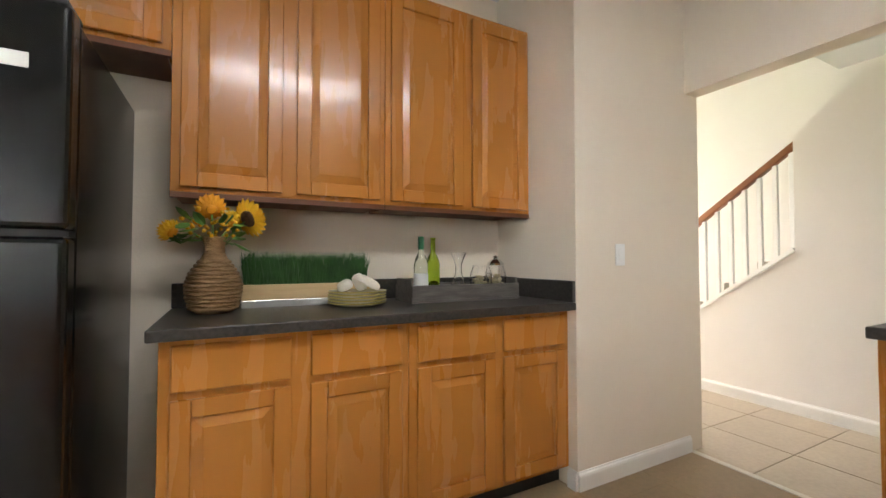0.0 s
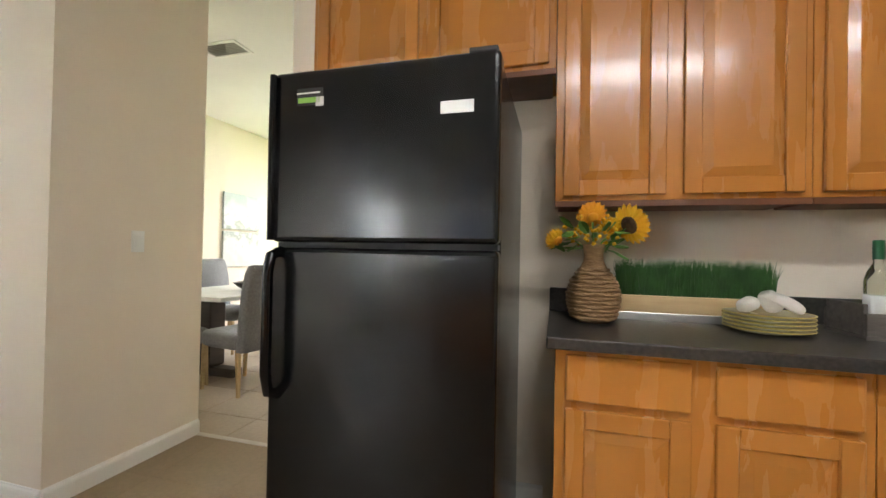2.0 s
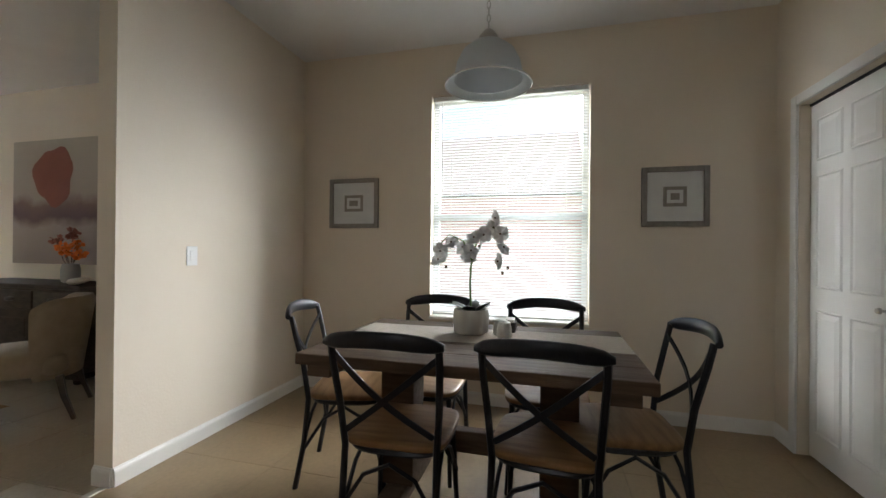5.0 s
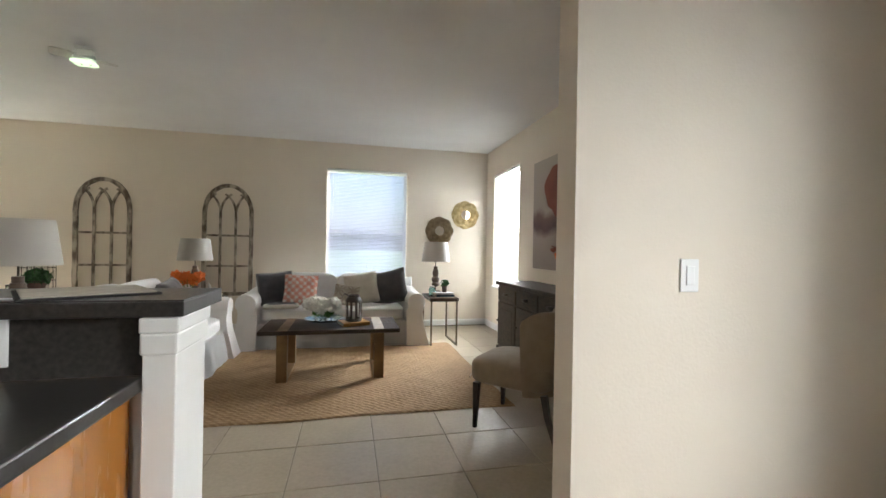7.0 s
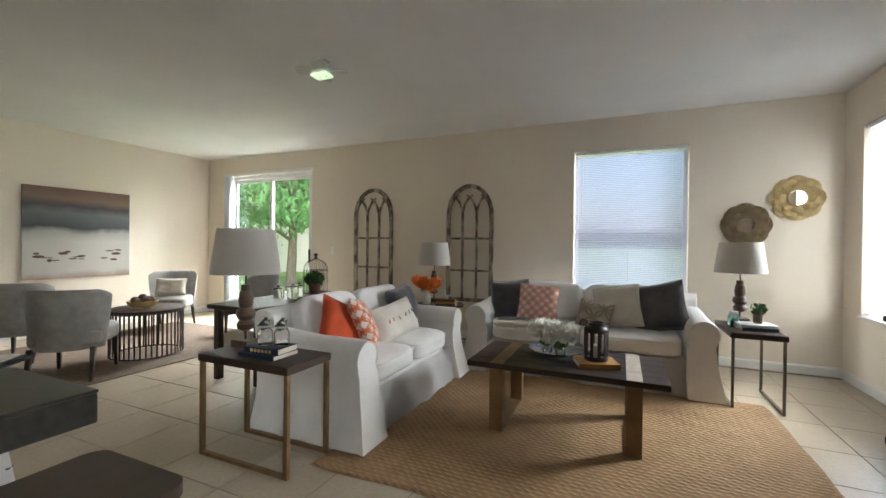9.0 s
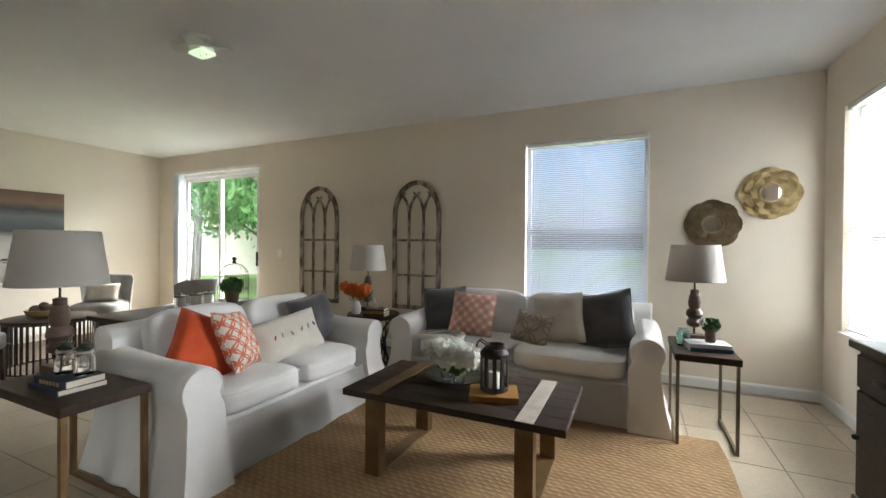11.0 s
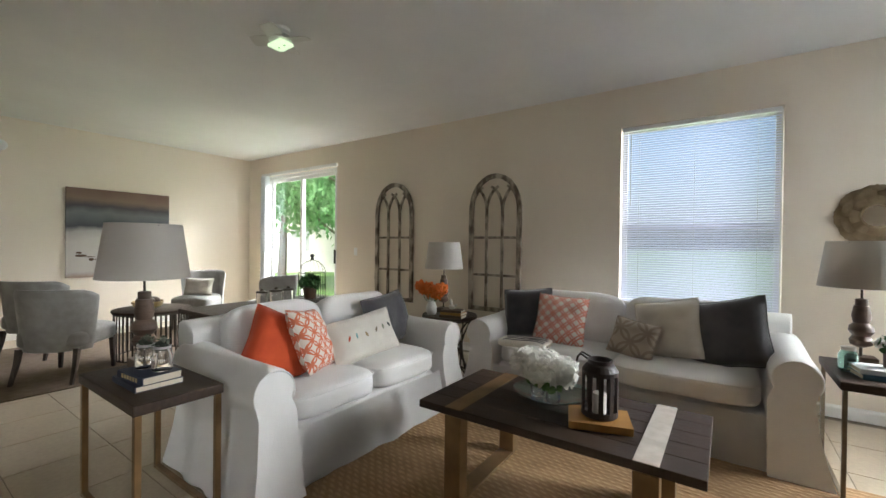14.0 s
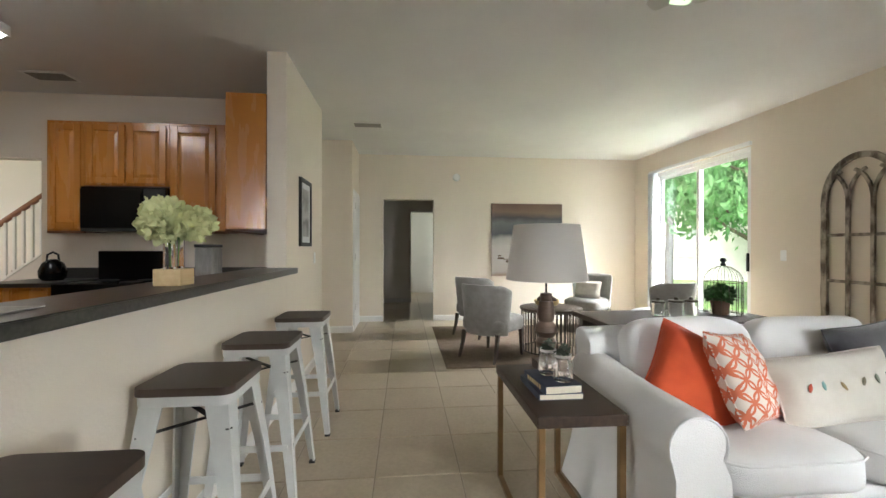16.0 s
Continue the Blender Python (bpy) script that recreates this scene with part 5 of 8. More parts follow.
for a, b, z0, z1 in ((2.415, 2.475, 0, 2.105), (3.70, 3.76, 0, 2.105), (2.475, 3.70, 2.045, 2.105)):
    part("casing", boxed(a, b, -0.3995, -0.383, z0, z1, 0.004, 1), M["trim"], pd)
part("track", boxed(2.478, 3.698, -0.49, -0.45, 2.031, 2.044), M["black_matt"], pd)

# ---- dining room glimpsed past the refrigerator ----
M["grey_cloth"] = material("grey_tweed", (0.20, 0.20, 0.205), (0.155, 0.155, 0.16), 0.95, scale=60, bump=0.4, bump_scale=250, sheen=0.3)
M["espresso"] = material("espresso_wood", (0.03, 0.02, 0.015), (0.05, 0.034, 0.025), 0.35, scale=6, stretch=(1, 1, 5))
M["cream_stone"] = material("pale_tabletop", (0.66, 0.64, 0.60), (0.60, 0.58, 0.54), 0.35, scale=8)


def parsons(x, y, turn, label="grey upholstered high-back dining chair with rolled top"):
    c = thing("upholstered_chair", label, "chair", (x, y, 0), turn, "dining room chairs")
    bm = bmesh.new()
    soft(bm, 0.24, 0.25, 0.07, 6, 7, pose(0, 0.02, 0.43))
    smooth(part("seat", bm, M["grey_cloth"], c), 60)
    bm = bmesh.new()
    rings = []
    for z, yy, t, w in ((0.36, -0.23, 0.05, 0.235), (0.6, -0.25, 0.05, 0.24), (0.85, -0.29, 0.045, 0.25), (0.98, -0.33, 0.045, 0.255), (1.04, -0.37, 0.05, 0.255), (1.05, -0.41, 0.045, 0.255), (1.02, -0.43, 0.03, 0.25)):
        rings.append([(sx * w, yy + sy * t, z) for sx, sy in ((-1, -0.6), (-0.9, -1), (0.9, -1), (1, -0.6), (1, 0.6), (0.9, 1), (-0.9, 1), (-1, 0.6))])
    ring_faces(bm, rings)
    smooth(part("backrest", bm, M["grey_cloth"], c), 70)
    for sx in (-1, 1):
        for sy in (-1, 1):
            bm = bmesh.new()
            tube(bm, [(sx * 0.2, 0.02 + sy * 0.2, 0.37), (sx * 0.205, 0.02 + sy * 0.22, 0.0)], [0.024, 0.015], 4)
            part("leg", bm, M["pale_wood"], c)
    return c


pc = parsons(2.42, -2.05, -100)
for x, y, a in ((2.40, -2.85, -90), (3.55, -2.3, 90), (3.55, -3.1, 90), (2.95, -1.75, 180)):
    copy_thing(pc, pose(x, y, 0, 0, 0, a))
dt = thing("formal_dining_table", "dark pedestal dining table with a pale top", "table", (2.98, -2.75, 0))
part("top", boxed(-0.45, 0.45, -0.85, 0.85, 0.725, 0.765, 0.008), M["cream_stone"], dt)
for s in (-1, 1):
    part("pedestal", boxed(-0.09, 0.09, s * 0.5 - 0.09, s * 0.5 + 0.09, 0.08, 0.7245, 0.01), M["espresso"], dt)
    part("foot", boxed(-0.32, 0.32, s * 0.5 - 0.06, s * 0.5 + 0.06, 0.0, 0.0795, 0.01), M["espresso"], dt)
part("stretcher", boxed(-0.04, 0.04, -0.41, 0.41, 0.2, 0.28, 0.006), M["espresso"], dt)
bw = thing("fruit_bowl", "dark wooden bowl on the dining table", "bowl", (2.80, -2.55, 0.7655))
bm = bmesh.new()
lathe(bm, [(0.06, 0), (0.13, 0.05), (0.16, 0.08), (0.15, 0.08), (0.12, 0.05), (0.05, 0.012)], 24)
smooth(part("bowl", bm, M["espresso"], bw))
M["brass"] = material("polished_brass", (0.72, 0.50, 0.18), (0.6, 0.4, 0.12), 0.22, 1.0)
M["bulb"] = glowing("lit_bulb", (1.0, 0.95, 0.86), 1.5)
ch = thing("chandelier", "brass chandelier with frosted glass cups, lit", "chandelier", (2.72, -3.15, 0))
bm = bmesh.new()
tube(bm, [(0, 0, 2.775), (0, 0, 2.2)], 0.008, 8)
lathe(bm, [(0.01, 2.1), (0.04, 2.14), (0.05, 2.18), (0.02, 2.24), (0.01, 2.28)], 16)
smooth(part("stem", bm, M["brass"], ch))
bm = bmesh.new()
lathe(bm, [(0.06, 2.779), (0.055, 2.765), (0.01, 2.75)], 16)
part("canopy", bm, M["brass"], ch)
for k in range(5):
    a = 2 * math.pi * k / 5
    c, s = math.cos(a), math.sin(a)
    bm = bmesh.new()
    tube(bm, [(0.03 * c, 0.03 * s, 2.16), (0.12 * c, 0.12 * s, 2.10), (0.20 * c, 0.20 * s, 2.12), (0.22 * c, 0.22 * s, 2.17)], 0.006, 6)
    arm = smooth(part("arm", bm, M["brass"], ch))
    bm = bmesh.new()
    lathe(bm, [(0.02, 2.17), (0.045, 2.19), (0.055, 2.25), (0.052, 2.25), (0.04, 2.195)], 16, (0.22 * c, 0.22 * s, 0))
    part("glass_cup", bm, M["shade_glass"], arm)
    bm = bmesh.new()
    soft(bm, 0.016, 0.016, 0.024, 2, 2, pose(0.22 * c, 0.22 * s, 2.215))
    part("bulb", bm, M["bulb"], arm)


def painting_material(name, stops, scale=2.0, warp=0.35, axis="Z", lo=0.0, hi=1.0):
    """An abstract painted canvas: bands of colour up the height, broken by noise. Colours run from lo to hi along the axis."""
    ma = bpy.data.materials.new(name)
    ma.use_nodes = True
    nt = ma.node_tree
    ln = nt.links.new
    b = nt.nodes["Principled BSDF"]
    tc = nt.nodes.new("ShaderNodeTexCoord")
    sp = nt.nodes.new("ShaderNodeSeparateXYZ")
    ln(tc.outputs["Object"], sp.inputs[0])
    mr = nt.nodes.new("ShaderNodeMapRange")
    mr.inputs["From Min"].default_value, mr.inputs["From Max"].default_value = lo, hi
    ln(sp.outputs[axis], mr.inputs["Value"])
    nz = nt.nodes.new("ShaderNodeTexNoise")
    nz.inputs["Scale"].default_value, nz.inputs["Detail"].default_value = scale, 8
    ln(tc.outputs["Object"], nz.inputs["Vector"])
    ma1 = nt.nodes.new("ShaderNodeMath")
    ma1.operation = "MULTIPLY_ADD"
    ma1.inputs[1].default_value = warp
    ln(nz.outputs["Fac"], ma1.inputs[0])
    ln(mr.outputs[0], ma1.inputs[2])
    sub = nt.nodes.new("ShaderNodeMath")
    sub.operation = "SUBTRACT"
    sub.inputs[1].default_value = warp / 2
    ln(ma1.outputs[0], sub.inputs[0])
    ramp = nt.nodes.new("ShaderNodeValToRGB")
    el = ramp.color_ramp.elements
    while len(el) < len(stops):
        el.new(0.5)
    for e, (p, c) in zip(el, stops):
        e.position, e.color = p, (*c, 1)
    ln(sub.outputs[0], ramp.inputs[0])
    ln(ramp.outputs[0], b.inputs["Base Color"])
    b.inputs["Roughness"].default_value = 0.7
    return ma


M["tree_art"] = painting_material("pale_tree_print", [(0.0, (0.5, 0.5, 0.48)), (0.35, (0.62, 0.62, 0.6)), (0.5, (0.3, 0.32, 0.3)), (0.62, (0.68, 0.7, 0.7)), (1.0, (0.45, 0.5, 0.5))], 9, 0.9, "Z", 0.9, 1.9)
for z0, z1 in ((1.43, 1.90), (0.94, 1.40)):
    dp = thing("canvas_print", "pale tree canvas print on the dining room wall", "picture", (0, 0, 0), 0, "dining canvas prints")
    part("canvas", boxed(NOOK - 0.03, NOOK - 0.002, -4.0, -3.36, z0, z1, 0.003), M["tree_art"], dp)
framed("wall_picture", "sketch print in thin brown frame in the dining room", "picture", "y", -4.95, 1, 3.30, 3.72, 1.15, 1.80, 0.03, M["cab_dark"], [M["mat_board"], (0.14, M["grey_wood"])])

# ---- hall and stairs ----
M["rail_wood"] = material("stained_handrail", (0.30, 0.11, 0.04), (0.24, 0.085, 0.03), 0.3, scale=5, coat=0.3)
pts = [(-2.06, 0.0), (2.6, 0.0), (2.6, 4.40), (-0.42, 2.05), (-0.42, 1.19)]
bm = bmesh.new()
ring_faces(bm, [[(x, y, z) for y, z in pts] for x in (-4.12, -4.0)])
structure(part("wall_stairs", bm, M["hall_wall"]), "off-white wall below and beside the stairs", "wall")
skirting([(-4.0, 2.6), (-4.0, -2.06)])
structure(part("stringer_trim", bar(bmesh.new(), (-4.06, -2.06, 0.012), (-4.06, -0.425, 1.20), 0.15, 0.03, (0, 0, 1)), M["trim"]), "white sloping trim under the balusters", "trim")
stw = thing("stair_railing", "white stair balusters with a stained wooden handrail", "railing", (-4.06, 0, 0))
slope = lambda y: 0.585 + 0.7265 * (y + 1.249)
bm = bmesh.new()
bar(bm, (0, -2.0, slope(-2.0) + 0.80), (0, -0.40, slope(-0.40) + 0.80), 0.06, 0.055, (0, 0, 1), 0.012)
part("handrail", bm, M["rail_wood"], stw, "brown stained handrail")
for k in range(15):
    y = -1.95 + k * 0.107
    part("baluster", boxed(-0.016, 0.016, y - 0.016, y + 0.016, slope(y) + 0.018, slope(y) + 0.765, 0.003, 1), M["trim"], stw)
nw = part("newel_post", boxed(-0.05, 0.05, -2.10, -2.005, 0.0, 1.02, 0.008), M["rail_wood"], stw, "brown newel post")
bm = bmesh.new()
soft(bm, 0.045, 0.045, 0.05, 2, 4, pose(0, -2.05, 1.07))
smooth(part("newel_cap", bm, M["rail_wood"], nw))
stp = thing("staircase", "carpeted stair flight rising behind the railing", "stairs", (-4.12, 0, 0))
for k in range(8):
    y = -2.0 + k * 0.255
    part("step", boxed(-0.87, -0.002, y, y + 0.26, 0.0 if k == 0 else 0.185 * k - 0.03, 0.185 * (k + 1), 0.01), M["runner"], stp)


# ---- living room ----
M["slipcover"] = material("white_slipcover", (0.88, 0.87, 0.855), (0.84, 0.83, 0.815), 0.95, scale=5, bump=0.35, bump_scale=220, sheen=0.15)
M["grey_pillow"] = material("charcoal_velvet", (0.095, 0.092, 0.10), (0.065, 0.063, 0.07), 0.9, scale=9, bump=0.2, bump_scale=180, sheen=0.5)
M["orange"] = material("orange_cotton", (0.62, 0.085, 0.02), (0.54, 0.065, 0.015), 0.9, scale=9, bump=0.3, bump_scale=250, sheen=0.2)
M["cream_pillow"] = material("cream_linen", (0.71, 0.665, 0.59), (0.66, 0.61, 0.535), 0.95, scale=12, bump=0.35, bump_scale=260, sheen=0.2)
def jute_material():
    """Thick braided jute: rows of twisted strands, each strand a little different."""
    ma = bpy.data.materials.new("jute_braid")
    ma.use_nodes = True
    nt = ma.node_tree
    ln = nt.links.new
    b = nt.nodes["Principled BSDF"]
    tc = nt.nodes.new("ShaderNodeTexCoord")
    rows, twist = nt.nodes.new("ShaderNodeTexWave"), nt.nodes.new("ShaderNodeTexWave")
    rows.bands_direction, twist.bands_direction = "Y", "DIAGONAL"
    for w, s, d in ((rows, 9.24, 1.0), (twist, 11.0, 2.5)):
        w.inputs["Scale"].default_value, w.inputs["Distortion"].default_value, w.inputs["Detail Scale"].default_value = s, d, 2.0
        ln(tc.outputs["Object"], w.inputs["Vector"])
    mul = nt.nodes.new("ShaderNodeMath")
    mul.operation = "MULTIPLY"
    ln(rows.outputs["Fac"], mul.inputs[0])
    ln(twist.outputs["Fac"], mul.inputs[1])
    strand = nt.nodes.new("ShaderNodeTexNoise")
    strand.inputs["Scale"].default_value, strand.inputs["Detail"].default_value = 7.0, 6.0
    ln(tc.outputs["Object"], strand.inputs["Vector"])
    add = nt.nodes.new("ShaderNodeMath")
    add.operation = "MULTIPLY_ADD"
    ln(mul.outputs[0], add.inputs[0])
    add.inputs[1].default_value = 0.55
    ln(strand.outputs["Fac"], add.inputs[2])
    ramp = nt.nodes.new("ShaderNodeValToRGB")
    e = ramp.color_ramp.elements
    e[0].position, e[1].position = 0.30, 1.0
    e[0].color, e[1].color = (0.25, 0.150, 0.068, 1), (0.40, 0.255, 0.130, 1)
    ln(add.outputs[0], ramp.inputs[0])
    ln(ramp.outputs[0], b.inputs["Base Color"])
    bp = nt.nodes.new("ShaderNodeBump")
    bp.inputs["Strength"].default_value, bp.inputs["Distance"].default_value = 0.38, 0.010
    ln(mul.outputs[0], bp.inputs["Height"])
    ln(bp.outputs[0], b.inputs["Normal"])
    b.inputs["Roughness"].default_value = 0.95
    return ma


M["jute"] = jute_material()
M["dark_plank"] = material("dark_plank", (0.030, 0.018, 0.012), (0.062, 0.038, 0.025), 0.5, spec=0.3, scale=5, stretch=(1, 9, 9), bump=0.25, bump_scale=50, mix=0.9)
M["strap"] = material("antique_brass_strap", (0.24, 0.145, 0.062), (0.17, 0.10, 0.042), 0.4, 0.35, scale=8)
M["iron"] = material("aged_iron", (0.075, 0.06, 0.047), (0.045, 0.036, 0.029), 0.5, 0.6, scale=14)
M["bronze"] = material("dull_bronze", (0.19, 0.15, 0.10), (0.14, 0.11, 0.075), 0.45, 0.5, scale=14)
M["shade"] = see_through("linen_lampshade", (0.60, 0.565, 0.515), 0.3)
M["turned"] = material("dark_turned_wood", (0.075, 0.045, 0.03), (0.12, 0.075, 0.05), 0.5, scale=9, stretch=(1, 1, 4), bump=0.2)
M["book_navy"] = material("navy_book_cloth", (0.02, 0.03, 0.06), (0.015, 0.022, 0.045), 0.6)
M["book_teal"] = material("teal_book_cloth", (0.03, 0.10, 0.16), (0.025, 0.08, 0.13), 0.6)
M["book_tan"] = material("tan_book_cloth", (0.42, 0.21, 0.05), (0.35, 0.17, 0.035), 0.7, scale=10)
M["book_brown"] = material("brown_book_cloth", (0.10, 0.055, 0.03), (0.075, 0.04, 0.02), 0.6)
M["pages"] = material("book_pages", (0.66, 0.60, 0.48), (0.58, 0.52, 0.40), 0.9, scale=40, stretch=(1, 1, 30))
M["mirror"] = material("mirror", (0.9, 0.9, 0.9), (0.9, 0.9, 0.9), 0.02, 1.0, rough_var=0.0)
M["gold"] = material("antique_gold", (0.60, 0.46, 0.23), (0.42, 0.30, 0.13), 0.42, 0.6, scale=14, bump=0.15)
M["old_gold"] = material("dull_bronze_gold", (0.33, 0.25, 0.15), (0.23, 0.165, 0.09), 0.5, 0.45, scale=14, bump=0.2)
M["distressed"] = material("distressed_wood", (0.46, 0.40, 0.32), (0.12, 0.088, 0.064), 0.8, scale=16, mix=0.35, bump=0.5, bump_scale=60, stretch=(1, 1, 0.45))
M["aqua_glass"] = glass_material("aqua_jar_glass", (0.62, 0.86, 0.86))


def lattice_material(name, base, line, scale, width, rings=True):
    """Printed cotton with a lattice of overlapping rings or crossing lines in the cloth's own plane."""
    ma = bpy.data.materials.new(name)
    ma.use_nodes = True
    nt = ma.node_tree
    ln = nt.links.new
    b = nt.nodes["Principled BSDF"]
    tc = nt.nodes.new("ShaderNodeTexCoord")
    sp = nt.nodes.new("ShaderNodeSeparateXYZ")
    ln(tc.outputs["Object"], sp.inputs[0])

    def op(kind, a, c=None):
        n = nt.nodes.new("ShaderNodeMath")
        n.operation = kind
        for k, v in enumerate((a, c)):
            if v is None:
                continue
            if isinstance(v, (int, float)):
                n.inputs[k].default_value = v
            else:
                ln(v, n.inputs[k])
        return n.outputs[0]
    masks = []
    for ox, oz in ((0, 0), (0.5, 0.5)) if rings else ((0, 0),):
        u = op("ADD", op("MULTIPLY", sp.outputs["X"], scale), ox + 20)
        v = op("ADD", op("MULTIPLY", sp.outputs["Z"], scale), oz + 20)
        if rings:
            fu, fv = op("SUBTRACT", op("FRACT", u), 0.5), op("SUBTRACT", op("FRACT", v), 0.5)
            d = op("SQRT", op("ADD", op("MULTIPLY", fu, fu), op("MULTIPLY", fv, fv)))
            masks.append(op("LESS_THAN", op("ABSOLUTE", op("SUBTRACT", d, 0.46)), width))
        else:
            for w in (op("ADD", u, v), op("SUBTRACT", u, v)):
                f = op("ABSOLUTE", op("SUBTRACT", op("FRACT", w), 0.5))
                masks.append(op("LESS_THAN", op("ABSOLUTE", op("SUBTRACT", f, 0.36)), width))
    m = op("MAXIMUM", masks[0], masks[1])
    mx = nt.nodes.new("ShaderNodeMix")
    mx.data_type = "RGBA"
    ln(m, mx.inputs["Factor"])
    mx.inputs["A"].default_value, mx.inputs["B"].default_value = (*base, 1), (*line, 1)
    ln(mx.outputs["Result"], b.inputs["Base Color"])
    nz = nt.nodes.new("ShaderNodeTexNoise")
    nz.inputs["Scale"].default_value = 260
    bp = nt.nodes.new("ShaderNodeBump")
    bp.inputs["Strength"].default_value, bp.inputs["Distance"].default_value = 0.3, 0.004
    ln(tc.outputs["Object"], nz.inputs["Vector"])
    ln(nz.outputs["Fac"], bp.inputs["Height"])
    ln(bp.outputs[0], b.inputs["Normal"])
    b.inputs["Roughness"].default_value = 0.95
    return ma


M["ring_print"] = lattice_material("orange_ring_print", (0.70, 0.64, 0.57), (0.60, 0.16, 0.08), 11.0, 0.055)
M["trellis_print"] = lattice_material("coral_trellis_print", (0.70, 0.66, 0.60), (0.62, 0.20, 0.14), 11.0, 0.075, False)


def sofa(name, label, x, y, turn, W, D=0.90):
    s = thing(name, label, "sofa", (x, y, 0), turn, "white slipcovered sofas")
    fy, by = -D / 2, D / 2
    A = 0.25
    ix = W / 2 - A

    def skirt(z, yy, xx, k=1.0):
        f = max(0.0, 1 - z / 0.30)
        return 0.008 * f * math.sin(xx * 13 + 2.2 * math.sin(xx * 4.1) - 6 * z) + 0.004 * f * math.sin(xx * 37 + z * 9) + 0.007 * math.sin(z * 55 + 3 * math.sin(xx * 3.3)) * (0.3 + f) + 0.06 * f
    # front skirt between the arms
    bm = bmesh.new()
    xs, zs = np.linspace(-ix - 0.02, ix + 0.02, 46), [0.012, 0.06, 0.12, 0.18, 0.24, 0.285, 0.30]
    g = [[bm.verts.new((u, fy + 0.03 - skirt(z, 0, u), z)) for z in zs] for u in xs]
    for i in range(len(xs) - 1):
        for j in range(len(zs) - 1):
            bm.faces.new((g[i][j], g[i + 1][j], g[i + 1][j + 1], g[i][j + 1]))
    bmesh.ops.solidify(bm, geom=bm.faces[:], thickness=0.006)
    smooth(part("front_skirt", bm, M["slipcover"], s), 70)
    bm = bmesh.new()
    soft(bm, W / 2 - 0.20, D / 2 - 0.06, 0.12, 10, 6, pose(0, 0, 0.19))
    smooth(part("base", bm, M["slipcover"], s), 70)
    # rolled arms
    for side in (-1, 1):
        rings = []
        for t in np.linspace(0, 1, 26):
            yy = fy + (D - 0.06) * t
            bulge = 0.012 * math.sin(t * 3.1) + (0.010 if t == 0 else 0)
            ring = []
            for z in (0.012, 0.10, 0.20, 0.30, 0.42):
                ring.append((-0.105, z))
            cx, cz, r = 0.02, 0.535, 0.118 - (0.012 if t in (0, 1) else 0)
            for a in np.linspace(205, -30, 13):
                ring.append((cx + r * math.cos(radians(a)), cz + r * math.sin(radians(a))))
            for z in (0.42, 0.30, 0.20, 0.10, 0.012):
                fold = (1 - z / 0.45)
                ring.append((0.088 + 0.085 * fold * fold + 0.012 * fold * math.sin(yy * 15 + z * 5 + 2 * math.sin(yy * 7)) + bulge, z))
            back_lift = 0.06 * max(0, t - 0.45)
            rings.append([(side * (W / 2 - A / 2 - 0.01 + a), yy - 0.085 * max(0, 1 - z / 0.42) ** 1.4 * max(0, 1 - t / 0.22) + 0.004 * math.sin(z * 30), z + back_lift * (z > 0.45)) for a, z in ring])
        bm = bmesh.new()
        ring_faces(bm, rings)
        arm = smooth(part("arm", bm, M["slipcover"], s), 50)
        bm = bmesh.new()
        cx = side * (W / 2 - A / 2 - 0.01 + 0.02)
        tube(bm, [(cx + side * 0.108 * math.cos(radians(a)), fy - 0.003, 0.535 + 0.108 * math.sin(radians(a))) for a in np.linspace(205, -30, 16)], 0.005, 5)
        part("piping", bm, M["slipcover"], arm)
    # back
    bm = bmesh.new()
    rings = []
    for z, yy, t in ((0.012, by - 0.05, 0.06), (0.3, by - 0.07, 0.06), (0.6, by - 0.08, 0.085), (0.72, by - 0.075, 0.095), (0.775, by - 0.07, 0.075), (0.795, by - 0.07, 0.03)):
        w = W / 2 - 0.06
        rings.append([(sx * w * (1 if abs(sy) < 1 else 0.985), yy + sy * t, z + 0.008 * math.sin(sx * 9)) for sx, sy in ((-1, -0.5), (-1, -1), (-0.5, -1), (0, -1), (0.5, -1), (1, -1), (1, -0.5), (1, 0.5), (1, 1), (0.5, 1), (0, 1), (-0.5, 1), (-1, 1), (-1, 0.5))])
    ring_faces(bm, rings)
    smooth(part("backrest", bm, M["slipcover"], s), 60)
    for k in range(2):
        cx = (k - 0.5) * ix
        bm = bmesh.new()
        soft(bm, ix / 2 - 0.004, 0.335, 0.082, 5.5, 12, pose(cx, -0.09, 0.385), 0.008, 3.0 + k + x)
        for v in bm.verts:
            v.co.z += 0.022 * max(0.0, 1 - ((v.co.x - cx) / (ix / 2)) ** 2) * max(0.0, 1 - ((v.co.y + 0.09) / 0.34) ** 2) * (v.co.z > 0.385)
        sc = smooth(part("seat_cushion", bm, M["slipcover"], s), 80)
        bm = bmesh.new()
        w2, d2 = ix / 2 - 0.005, 0.336
        for zz in (0.441,):
            loop = []
            for a in np.linspace(0, 2 * math.pi, 49)[:-1]:
                c, q = math.cos(a), math.sin(a)
                m = (abs(c) ** 7 + abs(q) ** 7) ** (-1 / 7)
                loop.append((cx + c * m * w2 * 0.985, -0.09 + q * m * d2 * 0.985, zz))
            tube(bm, loop, 0.0045, 5, True)
        part("piping", bm, M["slipcover"], sc)
        bm = bmesh.new()
        soft(bm, ix / 2 + 0.03 - 0.006, 0.10, 0.215, 4.2, 12, pose(cx + (k - 0.5) * 0.05, 0.195, 0.655, -14, 0, 0), 0.014, 8.0 + k + y)
        smooth(part("back_cushion", bm, M["slipcover"], s), 80)
    return s


